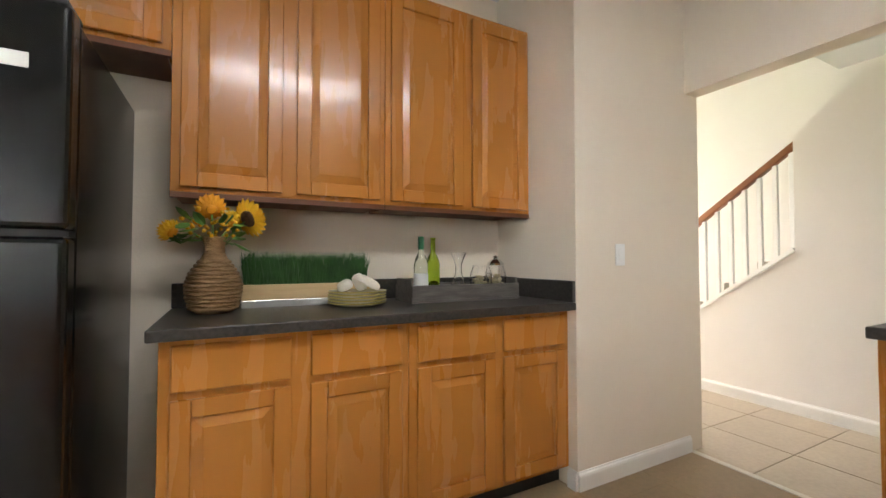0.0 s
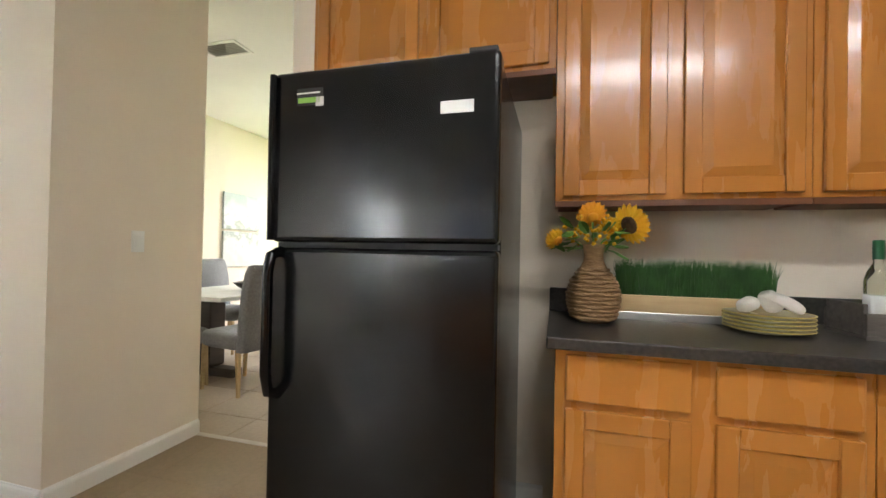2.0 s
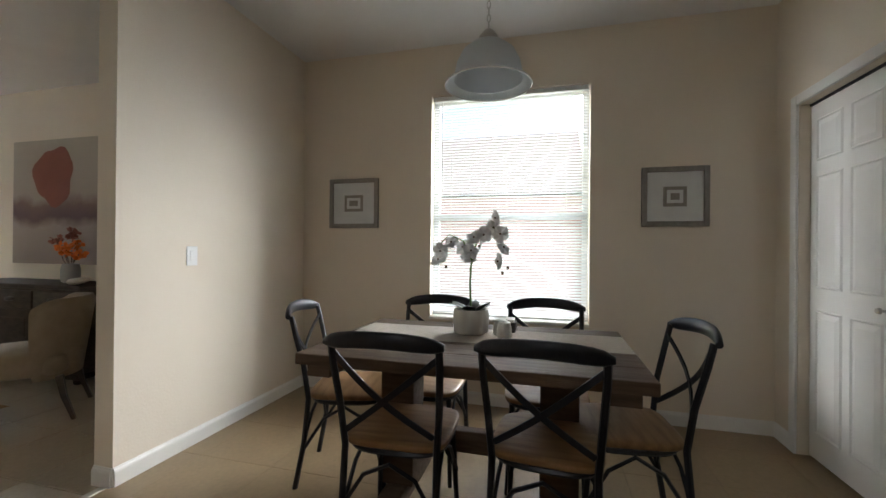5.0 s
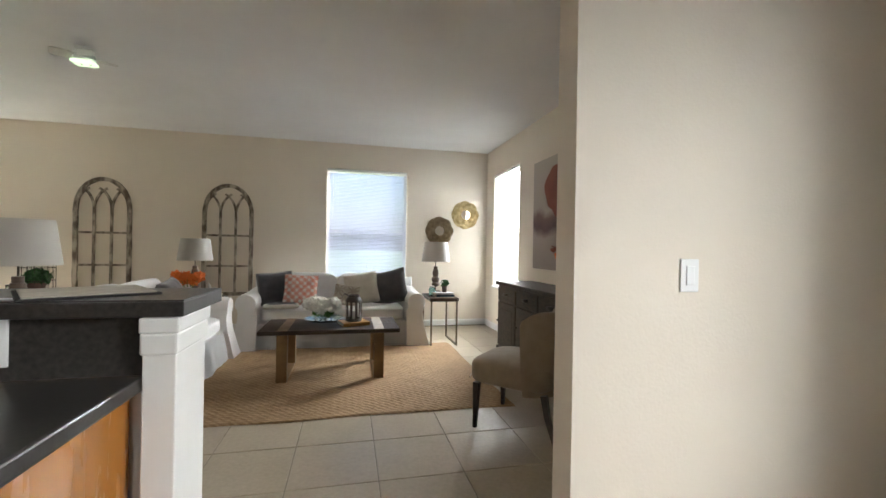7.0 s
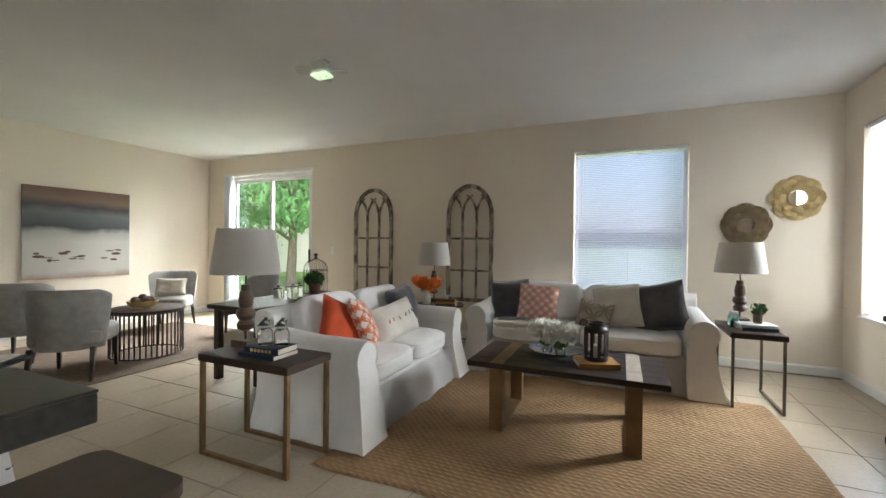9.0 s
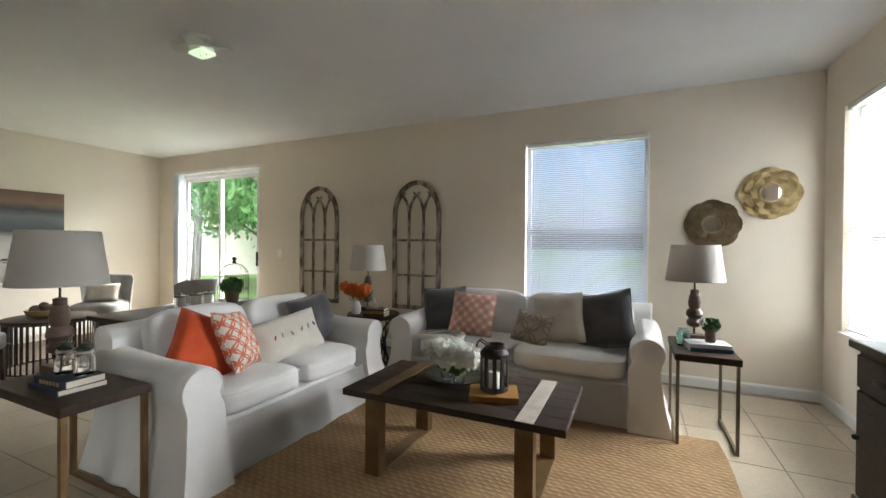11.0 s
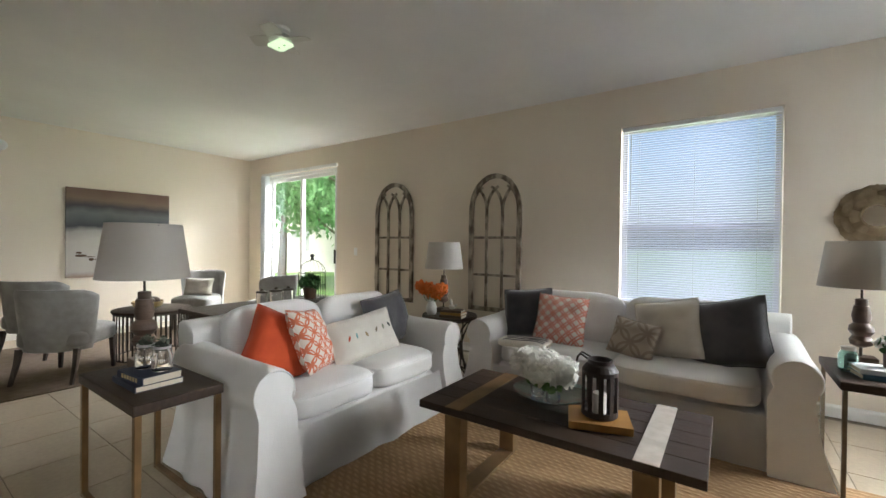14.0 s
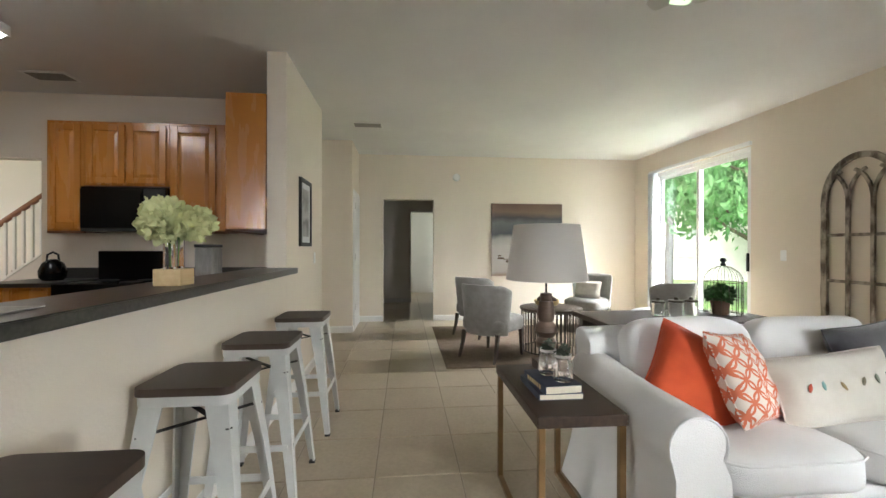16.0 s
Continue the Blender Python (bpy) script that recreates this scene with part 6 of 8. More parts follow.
sofa("sofa", "white slipcovered two-seat sofa with rolled arms, on the rug", -0.03, 5.93, 90, 1.76)
sofa("sofa", "white slipcovered sofa with rolled arms below the window", 1.51, 7.40, 0, 2.22)


def throw(label, ma, w, h, t, x, y, z, rx, ry, rz, seed, name="throw_pillow"):
    p = thing(name, label, "pillow")
    ob = smooth(part("cushion", pillow(w, h, t, seed=seed), ma, p), 70)
    p.matrix_basis = pose(x, y, z, rx, ry, rz)
    bm = bmesh.new()
    loop = []
    for u, v in [(-1 + 2 * i / 10, -1) for i in range(10)] + [(1, -1 + 2 * i / 10) for i in range(10)] + [(1 - 2 * i / 10, 1) for i in range(10)] + [(-1, 1 - 2 * i / 10) for i in range(10)]:
        pinch = 1 - 0.055 * (1 - u * u * v * v) * (1 - min(abs(u), abs(v)) ** 2)
        loop.append((u * w / 2 * pinch, 0, (v * pinch + 1) * h / 2))
    tube(bm, loop, 0.004, 5, True)
    part("seam", bm, ma, p)
    return p


SEAT = 0.478
throw("plain orange cotton throw pillow leaning in the sofa corner", M["orange"], 0.42, 0.42, 0.14, 0.07, 5.37, SEAT - 0.02, -26, 24, 70, 1)
throw("cream throw pillow with orange ring print", M["ring_print"], 0.40, 0.40, 0.14, 0.14, 5.68, SEAT - 0.005, -26, 8, 118, 2)
birds = throw("cream lumbar pillow embroidered with small birds", M["cream_pillow"], 0.56, 0.30, 0.13, 0.17, 6.06, SEAT, -24, -6, 86, 3)
for k, (u, v, c) in enumerate(((-0.17, 0.155, (0.55, 0.10, 0.05)), (-0.10, 0.16, (0.25, 0.45, 0.42)), (-0.02, 0.15, (0.35, 0.25, 0.12)), (0.06, 0.16, (0.25, 0.22, 0.15)), (0.13, 0.165, (0.28, 0.30, 0.22)), (0.20, 0.17, (0.12, 0.12, 0.11)))):
    nm = "bird_thread_%s" % "abcdef"[k]
    M[nm] = material(nm, c, tuple(q * 0.8 for q in c), 0.9)
    bm = bmesh.new()
    petals(bm, 1, -0.017, 0.020, 0.015, 0.0, 0.0)
    pu, pv = u / 0.28, v / 0.15 - 1
    depth = 0.065 * max(0.0, (1 - pu ** 4) * (1 - pv ** 4)) ** 0.55 - noise.noise(Vector((pu * 2 + 3, pv * 2, -1))) * 0.018
    moved(bm, pose(u, -depth - 0.004, v, 90, 0, 0) @ pose(0, 0, 0, 0, 0, 60 + 25 * (k % 3)))
    bmesh.ops.solidify(bm, geom=bm.faces[:], thickness=0.003)
    part("bird_motif", bm, M[nm], birds)
throw("charcoal velvet throw pillow at the far sofa arm", M["grey_pillow"], 0.50, 0.40, 0.15, 0.02, 6.49, SEAT - 0.005, -20, -5, 96, 4)
throw("charcoal velvet throw pillow on the window sofa", M["grey_pillow"], 0.42, 0.42, 0.15, 0.80, 7.30, SEAT, -18, -5, 12, 5)
throw("cream throw pillow with coral trellis print", M["trellis_print"], 0.40, 0.40, 0.14, 1.08, 7.20, SEAT, -22, 3, 4, 6)
M["rosette_print"] = lattice_material("taupe_rosette_print", (0.50, 0.44, 0.36), (0.36, 0.30, 0.24), 5.4, 0.05)
throw("small oatmeal pillow with printed rosettes", M["rosette_print"], 0.31, 0.27, 0.11, 1.61, 7.17, SEAT, -26, 8, -10, 7)
throw("plain cream linen throw pillow", M["cream_pillow"], 0.44, 0.42, 0.15, 1.86, 7.27, SEAT, -20, -12, -12, 8)
throw("large charcoal velvet throw pillow in the sofa corner", M["grey_pillow"], 0.50, 0.46, 0.16, 2.21, 7.26, SEAT, -20, -14, -16, 9)
M["stripe"] = material("grey_stripe", (0.16, 0.16, 0.17), (0.13, 0.13, 0.14), 0.95)
bl = thing("throw_blanket", "folded cream throw blanket with grey stripes on the sofa", "blanket", (0.90, 7.02, SEAT - 0.004), 8)
bm = bmesh.new()
soft(bm, 0.20, 0.14, 0.028, 4, 9, pose(0, 0, 0.028), 0.012, 2.0)
smooth(part("folded_cloth", bm, M["cream_pillow"], bl), 80)
for k in range(4):
    bm = bmesh.new()
    pts = [(u, -0.09 + k * 0.05, 0.063 + 0.006 * noise.noise(Vector((u * 8, k, 0))) - 0.03 * abs(u / 0.19) ** 6) for u in np.linspace(-0.19, 0.19, 11)]
    sweep(bm, pts, 0.014, 0.004, (0, 0, 1))
    part("stripe", bm, M["stripe"], bl)

# jute rug
rg = thing("jute_rug", "braided brown jute rug under the coffee table", "rug", (0, 0, 0))
X0, X1, Y0, Y1 = 0.26, 2.93, 4.83, 7.02
nx, ny = 270, 258
vv = []
for i in range(nx + 1):
    for j in range(ny + 1):
        u, v = i / nx, j / ny
        x, y = X0 + (X1 - X0) * u, Y0 + (Y1 - Y0) * v
        e = min(u, 1 - u) * (X1 - X0), min(v, 1 - v) * (Y1 - Y0)
        wob = 0.022 * noise.noise(Vector((x * 2.2, y * 2.2, 1)))
        hgt = 0.010 + 0.003 * abs(math.sin(math.pi * y / 0.034)) * (0.6 + 0.4 * math.sin(x * 120 + 3 * math.sin(y * 90))) + 0.003 * noise.noise(Vector((x * 6, y * 6, 0)))
        if min(e) < 0.012:
            hgt *= 0.25
        vv.append((x + wob * (u - 0.5) * 2 * (1 if e[0] < 0.2 else 0), y + wob * (v - 0.5) * 2 * (1 if e[1] < 0.2 else 0), max(0.0015, hgt)))
ff = [(i * (ny + 1) + j, (i + 1) * (ny + 1) + j, (i + 1) * (ny + 1) + j + 1, i * (ny + 1) + j + 1) for i in range(nx) for j in range(ny)]
me = bpy.data.meshes.new("weave")
me.from_pydata(vv, [], ff)
me.materials.append(M["jute"])
ob = new("weave", me)
ob.parent = rg
smooth(ob, 80)

# coffee table
ctb = thing("coffee_table", "dark plank coffee table with two brass strap legs", "table", (1.52, 6.0, 0))
for k in range(5):
    y0 = -0.33 + k * 0.132
    part("plank", boxed(-0.62, 0.62, y0 + 0.0008, y0 + 0.1312, 0.425, 0.462, 0.003), M["dark_plank"], ctb)
# the right strap's top is much paler than the left and the legs
M["pale_strap"] = material("pale_strap_metal", (0.60, 0.52, 0.43), (0.48, 0.40, 0.31), 0.35, 0.2, scale=14)
for sx in (-0.415, 0.43):
    part("strap", boxed(sx - 0.045, sx + 0.045, -0.332, 0.332, 0.4625, 0.466, 0.001, 1), M["strap"] if sx < 0 else M["pale_strap"], ctb, "flat strap across the top")
    for sy in (-1, 1):
        part("leg", boxed(sx - 0.045, sx + 0.045, min(sy * 0.332, sy * 0.262), max(sy * 0.332, sy * 0.262), 0.010, 0.4245, 0.003), M["strap"], ctb)
    part("floor_bar", boxed(sx - 0.045, sx + 0.045, -0.2615, 0.2615, 0.010, 0.024, 0.002), M["strap"], ctb)


def book(x, y, z, w, d, h, turn, cover, label):
    b = thing("book", label, "book", (x, y, z), turn)
    part("page_block", boxed(-w / 2 + 0.004, w / 2 - 0.002, -d / 2 + 0.004, d / 2 - 0.004, 0.003, h - 0.003), M["pages"], b)
    for z0 in (0.0, h - 0.0028):
        part("cover_board", boxed(-w / 2, w / 2, -d / 2, d / 2, z0, z0 + 0.0028, 0.0008, 1), cover, b)
    part("spine", boxed(-w / 2, w / 2, -d / 2 - 0.002, -d / 2 + 0.003, 0.0, h, 0.001, 1), cover, b)
    return b


book(1.72, 5.93, 0.463, 0.26, 0.20, 0.032, 18, M["book_tan"], "ochre hardback book on the coffee table")
M["lantern_wood"] = material("near_black_wood", (0.022, 0.013, 0.010), (0.035, 0.021, 0.016), 0.45, scale=9, stretch=(1, 1, 4), bump=0.2)
lan = thing("lantern", "dark slatted metal lantern standing on a book", "lantern", (1.72, 5.94, 0.4955))
bm = bmesh.new()
lathe(bm, [(0.07, 0), (0.078, 0.006), (0.078, 0.03), (0.07, 0.03), (0.07, 0.012), (0.001, 0.012)], 24)
part("base", bm, M["lantern_wood"], lan)
for k in range(10):
    a = 2 * math.pi * k / 10
    bm = bmesh.new()
    c, s = math.cos(a), math.sin(a)
    bar(bm, (0.074 * c, 0.074 * s, 0.026), (0.074 * c, 0.074 * s, 0.19), 0.020, 0.006, (c, s, 0))
    part("slat", bm, M["lantern_wood"], lan)
bm = bmesh.new()
lathe(bm, [(0.07, 0.185), (0.078, 0.186), (0.078, 0.205), (0.062, 0.228), (0.052, 0.234), (0.054, 0.252), (0.046, 0.252), (0.044, 0.23), (0.066, 0.2)], 24)
part("top_ring", bm, M["lantern_wood"], lan)
bm = bmesh.new()
tube(bm, [(-0.055, 0, 0.245), (-0.085, 0, 0.262), (-0.10, 0.0, 0.25), (-0.105, 0, 0.225)], 0.005, 6)
tube(bm, [(-0.055, 0.045, 0.245), (-0.09, 0.03, 0.265), (-0.10, 0.0, 0.25)], 0.005, 6)
part("bail", bm, M["lantern_wood"], lan)
bm = bmesh.new()
lathe(bm, [(0.03, 0.0125), (0.03, 0.10), (0.002, 0.104)], 16)
part("candle", bm, M["linen"], lan)
dsh = thing("serving_dish", "shallow clear glass dish on the coffee table", "dish", (1.44, 6.10, 0.4665))
bm = bmesh.new()
lathe(bm, [(0.09, 0), (0.14, 0.008), (0.20, 0.035), (0.196, 0.037), (0.135, 0.012), (0.08, 0.005)], 36)
smooth(part("dish", bm, M["aqua_glass"], dsh))


def bunch(parent, n, c, spread, ma, size, seed, petaln=4):
    r = random.Random(seed)
    bm = bmesh.new()
    for k in range(n):
        d = Vector((r.gauss(0, 1), r.gauss(0, 1), r.gauss(0, 1))).normalized()
        f = r.uniform(0.72, 1.14)
        p = Vector(c) + Vector((d.x * spread[0], d.y * spread[1], d.z * spread[2])) * f
        d = (d + 0.45 * Vector((r.gauss(0, 1), r.gauss(0, 1), r.gauss(0, 1)))).normalized()
        sub = bmesh.new()
        petals(sub, petaln, 0.001, size * r.uniform(0.8, 1.2), size * 0.95, size * 0.35, -size * 0.1, r.random())
        q = d.to_track_quat("Z", "Y").to_matrix().to_4x4()
        q.translation = p
        moved(sub, q)
        me = bpy.data.meshes.new("t")
        sub.to_mesh(me)
        sub.free()
        bm.from_mesh(me)
        bpy.data.meshes.remove(me)
    return part("blossoms", bm, ma, parent)


M["hydrangea"] = see_through("white_hydrangea", (0.86, 0.86, 0.80), 0.2)
M["green_hyd"] = see_through("green_hydrangea", (0.72, 0.74, 0.40), 0.25)
for dx, dy in ((-0.04, 0.0), (0.06, -0.05)):
    fv = thing("flower_vase", "small glass vase of white hydrangeas on the dish", "vase", (1.42 + dx, 6.06 + dy, 0.476 if dx < 0 else 0.4725), 0, "hydrangea vases")
    bm = bmesh.new()
    lathe(bm, [(0.028, 0), (0.036, 0.02), (0.032, 0.05), (0.024, 0.07), (0.03, 0.085), (0.027, 0.085), (0.02, 0.07), (0.028, 0.05), (0.03, 0.02), (0.02, 0.006)], 18)
    smooth(part("vase", bm, M["glass"], fv))
    bunch(fv, 34, (0, 0, 0.10), (0.05, 0.05, 0.02), M["green"], 0.035, 21, 3).name = "leaves"
    for q in range(3):
        a = q * 2.1 + dx * 20
        bunch(fv, 130, (0.06 * math.cos(a), 0.06 * math.sin(a), 0.15 + 0.012 * q), (0.075, 0.075, 0.06), M["hydrangea"], 0.027, 30 + q)


# lamps
def table_lamp(x, y, z, label, foot=0.30, scale=1.0):
    l = thing("table_lamp", label, "lamp", (x, y, z), 0, "living room table lamps")
    k = scale
    bm = bmesh.new()
    box(bm, -0.07 * k, 0.07 * k, -0.055 * k, 0.055 * k, 0, 0.05 * k, 0.004)
    part("foot", bm, M["turned"], l)
    bm = bmesh.new()
    tube(bm, [(0, 0, 0.05 * k), (0, 0, 0.105 * k)], 0.008 * k, 8)
    part("lower_rod", bm, M["iron"], l)
    bm = bmesh.new()
    lathe(bm, [(0.02 * k, 0.105 * k), (0.05 * k, 0.12 * k), (0.056 * k, 0.15 * k), (0.04 * k, 0.175 * k), (0.045 * k, 0.18 * k), (0.06 * k, 0.205 * k), (0.055 * k, 0.235 * k), (0.035 * k, 0.255 * k), (0.04 * k, 0.262 * k), (0.046 * k, 0.30 * k), (0.036 * k, 0.36 * k), (0.03 * k, 0.362 * k), (0.03 * k, 0.40 * k), (0.01 * k, 0.405 * k)], 24)
    smooth(part("turned_body", bm, M["turned"], l, "dark turned wooden body"), 40)
    bm = bmesh.new()
    tube(bm, [(0, 0, 0.40 * k), (0, 0, 0.72 * k)], 0.006 * k, 8)
    part("stem", bm, M["iron"], l)
    bm = bmesh.new()
    z0, z1 = 0.475 * k, 0.755 * k
    lathe(bm, [(0.209 * k, z0), (0.170 * k, z1), (0.167 * k, z1), (0.206 * k, z0)], 40)
    bm.faces.ensure_lookup_table()
    bmesh.ops.delete(bm, geom=[f for f in bm.faces if len(f.verts) > 4], context="FACES_ONLY")
    smooth(part("shade", bm, M["shade"], l, "pale grey linen drum shade"), 50)
    for zz, r in ((z0, 0.2075 * k), (z1, 0.1685 * k)):
        bm = bmesh.new()
        tube(bm, [(r * math.cos(a), r * math.sin(a), zz) for a in np.linspace(0, 2 * math.pi, 37)[:-1]], 0.003 * k, 5, True)
        part("shade_ring", bm, M["shade"], l)
    bm = bmesh.new()
    for a in (0, 2.094, 4.189):
        tube(bm, [(0, 0, 0.715 * k), (0.171 * k * math.cos(a), 0.171 * k * math.sin(a), z1 - 0.006)], 0.002, 5)
    part("spider", bm, M["iron"], l)
    bm = bmesh.new()
    soft(bm, 0.028 * k, 0.028 * k, 0.05 * k, 2, 3, pose(0, 0, 0.60 * k))
    part("bulb", bm, M["white_pot"], l)
    return l


def frame_table(x0, x1, y0, y1, h, label, metal, along="y"):
    t = thing("side_table", label, "side table", ((x0 + x1) / 2, (y0 + y1) / 2, 0))
    a, b = (x1 - x0) / 2, (y1 - y0) / 2
    part("top", boxed(-a, a, -b, b, h - 0.045, h, 0.006), M["dark_plank"], t, "dark stained wood top")
    w = 0.026 if metal is M["strap"] else 0.019
    for sx in (-1, 1):
        for sy in (-1, 1):
            cx, cy = sx * (a - 0.02), sy * (b - 0.02)
            part("leg", boxed(cx - w / 2, cx + w / 2, cy - w / 2, cy + w / 2, 0.0, h - 0.0455, 0.002, 1), metal, t)
    if along == "y":
        for sx in (-1, 1):
            cx = sx * (a - 0.02)
            part("floor_rail", boxed(cx - w / 2, cx + w / 2, -b + 0.034, b - 0.034, 0.0, 0.022, 0.002, 1), metal, t)
    else:
        for sy in (-1, 1):
            cy = sy * (b - 0.02)
            part("floor_rail", boxed(-a + 0.034, a - 0.034, cy - w / 2, cy + w / 2, 0.0, 0.022, 0.002, 1), metal, t)
    return t


frame_table(-0.42, 0.275, 4.645, 5.0, 0.60, "wooden side table on slim brass legs beside the sofa", M["strap"], "x")
frame_table(2.655, 3.02, 6.82, 7.42, 0.60, "wooden side table on slim iron legs by the corner", M["bronze"], "y")
table_lamp(-0.30, 4.88, 0.6005, "table lamp with turned wood base and linen shade", scale=0.98)
table_lamp(2.82, 7.32, 0.6005, "table lamp with turned wood base and linen shade", scale=0.93)

# round twig table between the sofas
rt = thing("round_side_table", "round dark side table on crossed iron rods", "side table", (-0.05, 7.36, 0))
bm = bmesh.new()
lathe(bm, [(0.26, 0.545), (0.27, 0.552), (0.27, 0.572), (0.262, 0.58), (0.002, 0.58)], 40)
smooth(part("top", bm, M["dark_plank"], rt), 40)
for z, r in ((0.012, 0.20), (0.30, 0.12), (0.535, 0.22)):
    bm = bmesh.new()
    tube(bm, [(r * math.cos(a), r * math.sin(a), z) for a in np.linspace(0, 2 * math.pi, 33)[:-1]], 0.010, 6, True)
    part("hoop", bm, M["iron"], rt)
for k in range(8):
    for s in (-1, 1):
        bm = bmesh.new()
        a = 2 * math.pi * k / 8
        tube(bm, [((0.20 - 0.32 * t + 0.34 * t * t) * math.cos(a + s * 1.5 * t), (0.20 - 0.32 * t + 0.34 * t * t) * math.sin(a + s * 1.5 * t), 0.015 + 0.515 * t) for t in np.linspace(0, 1, 9)], 0.008, 6)
        part("rod", bm, M["iron"], rt)
table_lamp(-0.166, 7.42, 0.5805, "table lamp with turned wood base and linen shade", scale=0.93)
book(0.08, 7.22, 0.5805, 0.22, 0.15, 0.028, 12, M["book_brown"], "brown hardback book on the round table")
book(0.085, 7.225, 0.6090, 0.21, 0.145, 0.024, 8, M["book_tan"], "tan hardback book on the round table")
book(0.08, 7.22, 0.6335, 0.20, 0.14, 0.022, 15, M["book_brown"], "brown hardback book on the round table")
bd = thing("bird_figurine", "small white ceramic figurine on stacked books", "figurine", (0.07, 7.22, 0.656))
bm = bmesh.new()
soft(bm, 0.035, 0.022, 0.022, 2.2, 6, pose(0, 0, 0.022))
soft(bm, 0.016, 0.014, 0.04, 2.2, 5, pose(-0.012, 0, 0.06, 0, -14, 0))
soft(bm, 0.028, 0.008, 0.012, 2.2, 4, pose(0.035, 0, 0.035, 0, -35, 0))
smooth(part("body", bm, M["white_pot"], bd), 80)
M["coral_petal"] = see_through("orange_blossom", (0.75, 0.17, 0.02), 0.15)
ov = thing("flower_vase", "white vase of bright orange flowers on the round table", "vase", (-0.17, 7.22, 0.5805))
bm = bmesh.new()
lathe(bm, [(0.04, 0), (0.052, 0.03), (0.05, 0.08), (0.034, 0.12), (0.038, 0.135), (0.034, 0.135), (0.028, 0.12)], 22)
smooth(part("vase", bm, M["white_pot"], ov))
for q, (dx, dy, dz) in enumerate(((-0.08, 0, 0.20), (0.0, -0.03, 0.22), (0.08, 0, 0.20), (-0.03, 0.03, 0.17), (0.05, 0.02, 0.17), (-0.11, -0.02, 0.23), (0.12, -0.01, 0.22))):
    dz += 0.04
    bunch(ov, 22, (dx, dy, dz), (0.04, 0.04, 0.035), M["coral_petal"], 0.042, 50 + q)
    bm = bmesh.new()
    tube(bm, [(0, 0, 0.10), (dx * 0.6, dy, 0.15), (dx, dy, dz)], 0.003, 5)
    part("stem", bm, M["green"], ov)

# things on the near side table
book(-0.02, 4.80, 0.6005, 0.27, 0.19, 0.026, 0, M["book_navy"], "navy hardback book lying on the side table")
bk2 = book(0.0, 4.80, 0.6270, 0.24, 0.16, 0.034, 4, M["book_navy"], "navy book with gold lettering bars on the spine")
for k in range(6):
    part("gold_bar", boxed(-0.075 + k * 0.026, -0.057 + k * 0.026, -0.0832, -0.0822, 0.008, 0.026), M["gold"], bk2)
M["dry_sprig"] = material("muted_green_sprig", (0.05, 0.07, 0.05), (0.09, 0.11, 0.085), 0.8, scale=20)
for x, y in ((-0.05, 4.80), (0.05, 4.83)):
    jr = thing("glass_jar", "clear glass jar with silver lid and greenery", "jar", (x, y, 0.6612), 0, "side table jars")
    bm = bmesh.new()
    lathe(bm, [(0.036, 0), (0.043, 0.01), (0.043, 0.07), (0.034, 0.09), (0.034, 0.10), (0.031, 0.10), (0.031, 0.088), (0.04, 0.068), (0.04, 0.012), (0.03, 0.004)], 20)
    smooth(part("jar", bm, M["glass"], jr))
    bm = bmesh.new()
    lathe(bm, [(0.0355, 0.1004), (0.0355, 0.112), (0.0345, 0.1122), (0.0345, 0.1006)], 20)
    part("collar", bm, M["silver"], jr)
    bunch(jr, 26, (0, 0, 0.115), (0.026, 0.026, 0.03), M["dry_sprig"], 0.016, 77, 3).name = "sprig"

# things on the corner side table
book(2.86, 7.03, 0.6005, 0.25, 0.18, 0.026, 10, M["book_teal"], "teal hardback book on the corner table")
book(2.86, 7.03, 0.6270, 0.25, 0.17, 0.024, 6, M["mat_board"], "pale hardback book on the corner table")
aj = thing("mason_jar", "pale aqua glass jar with a metal lid", "jar", (2.73, 7.10, 0.6005))
bm = bmesh.new()
lathe(bm, [(0.036, 0), (0.043, 0.01), (0.043, 0.085), (0.03, 0.11), (0.03, 0.125), (0.027, 0.125), (0.027, 0.108), (0.04, 0.083), (0.04, 0.012), (0.03, 0.004)], 20)
smooth(part("jar", bm, M["aqua_glass"], aj))
bm = bmesh.new()
lathe(bm, [(0.032, 0.1105), (0.032, 0.129), (0.002, 0.130)], 20)
part("lid", bm, M["nickel"], aj)
cp = thing("flower_cup", "dark cup holding a small dark green sprig", "cup", (2.88, 7.04, 0.6515))
bm = bmesh.new()
lathe(bm, [(0.028, 0), (0.031, 0.005), (0.033, 0.085), (0.029, 0.085), (0.027, 0.01)], 18)
part("cup", bm, M["turned"], cp)
bunch(cp, 34, (0, 0, 0.12), (0.045, 0.045, 0.03), M["dark_green"], 0.03, 91, 3).name = "sprig"
bunch(cp, 6, (-0.045, -0.01, 0.125), (0.012, 0.012, 0.012), M["hydrangea"], 0.022, 92, 4)


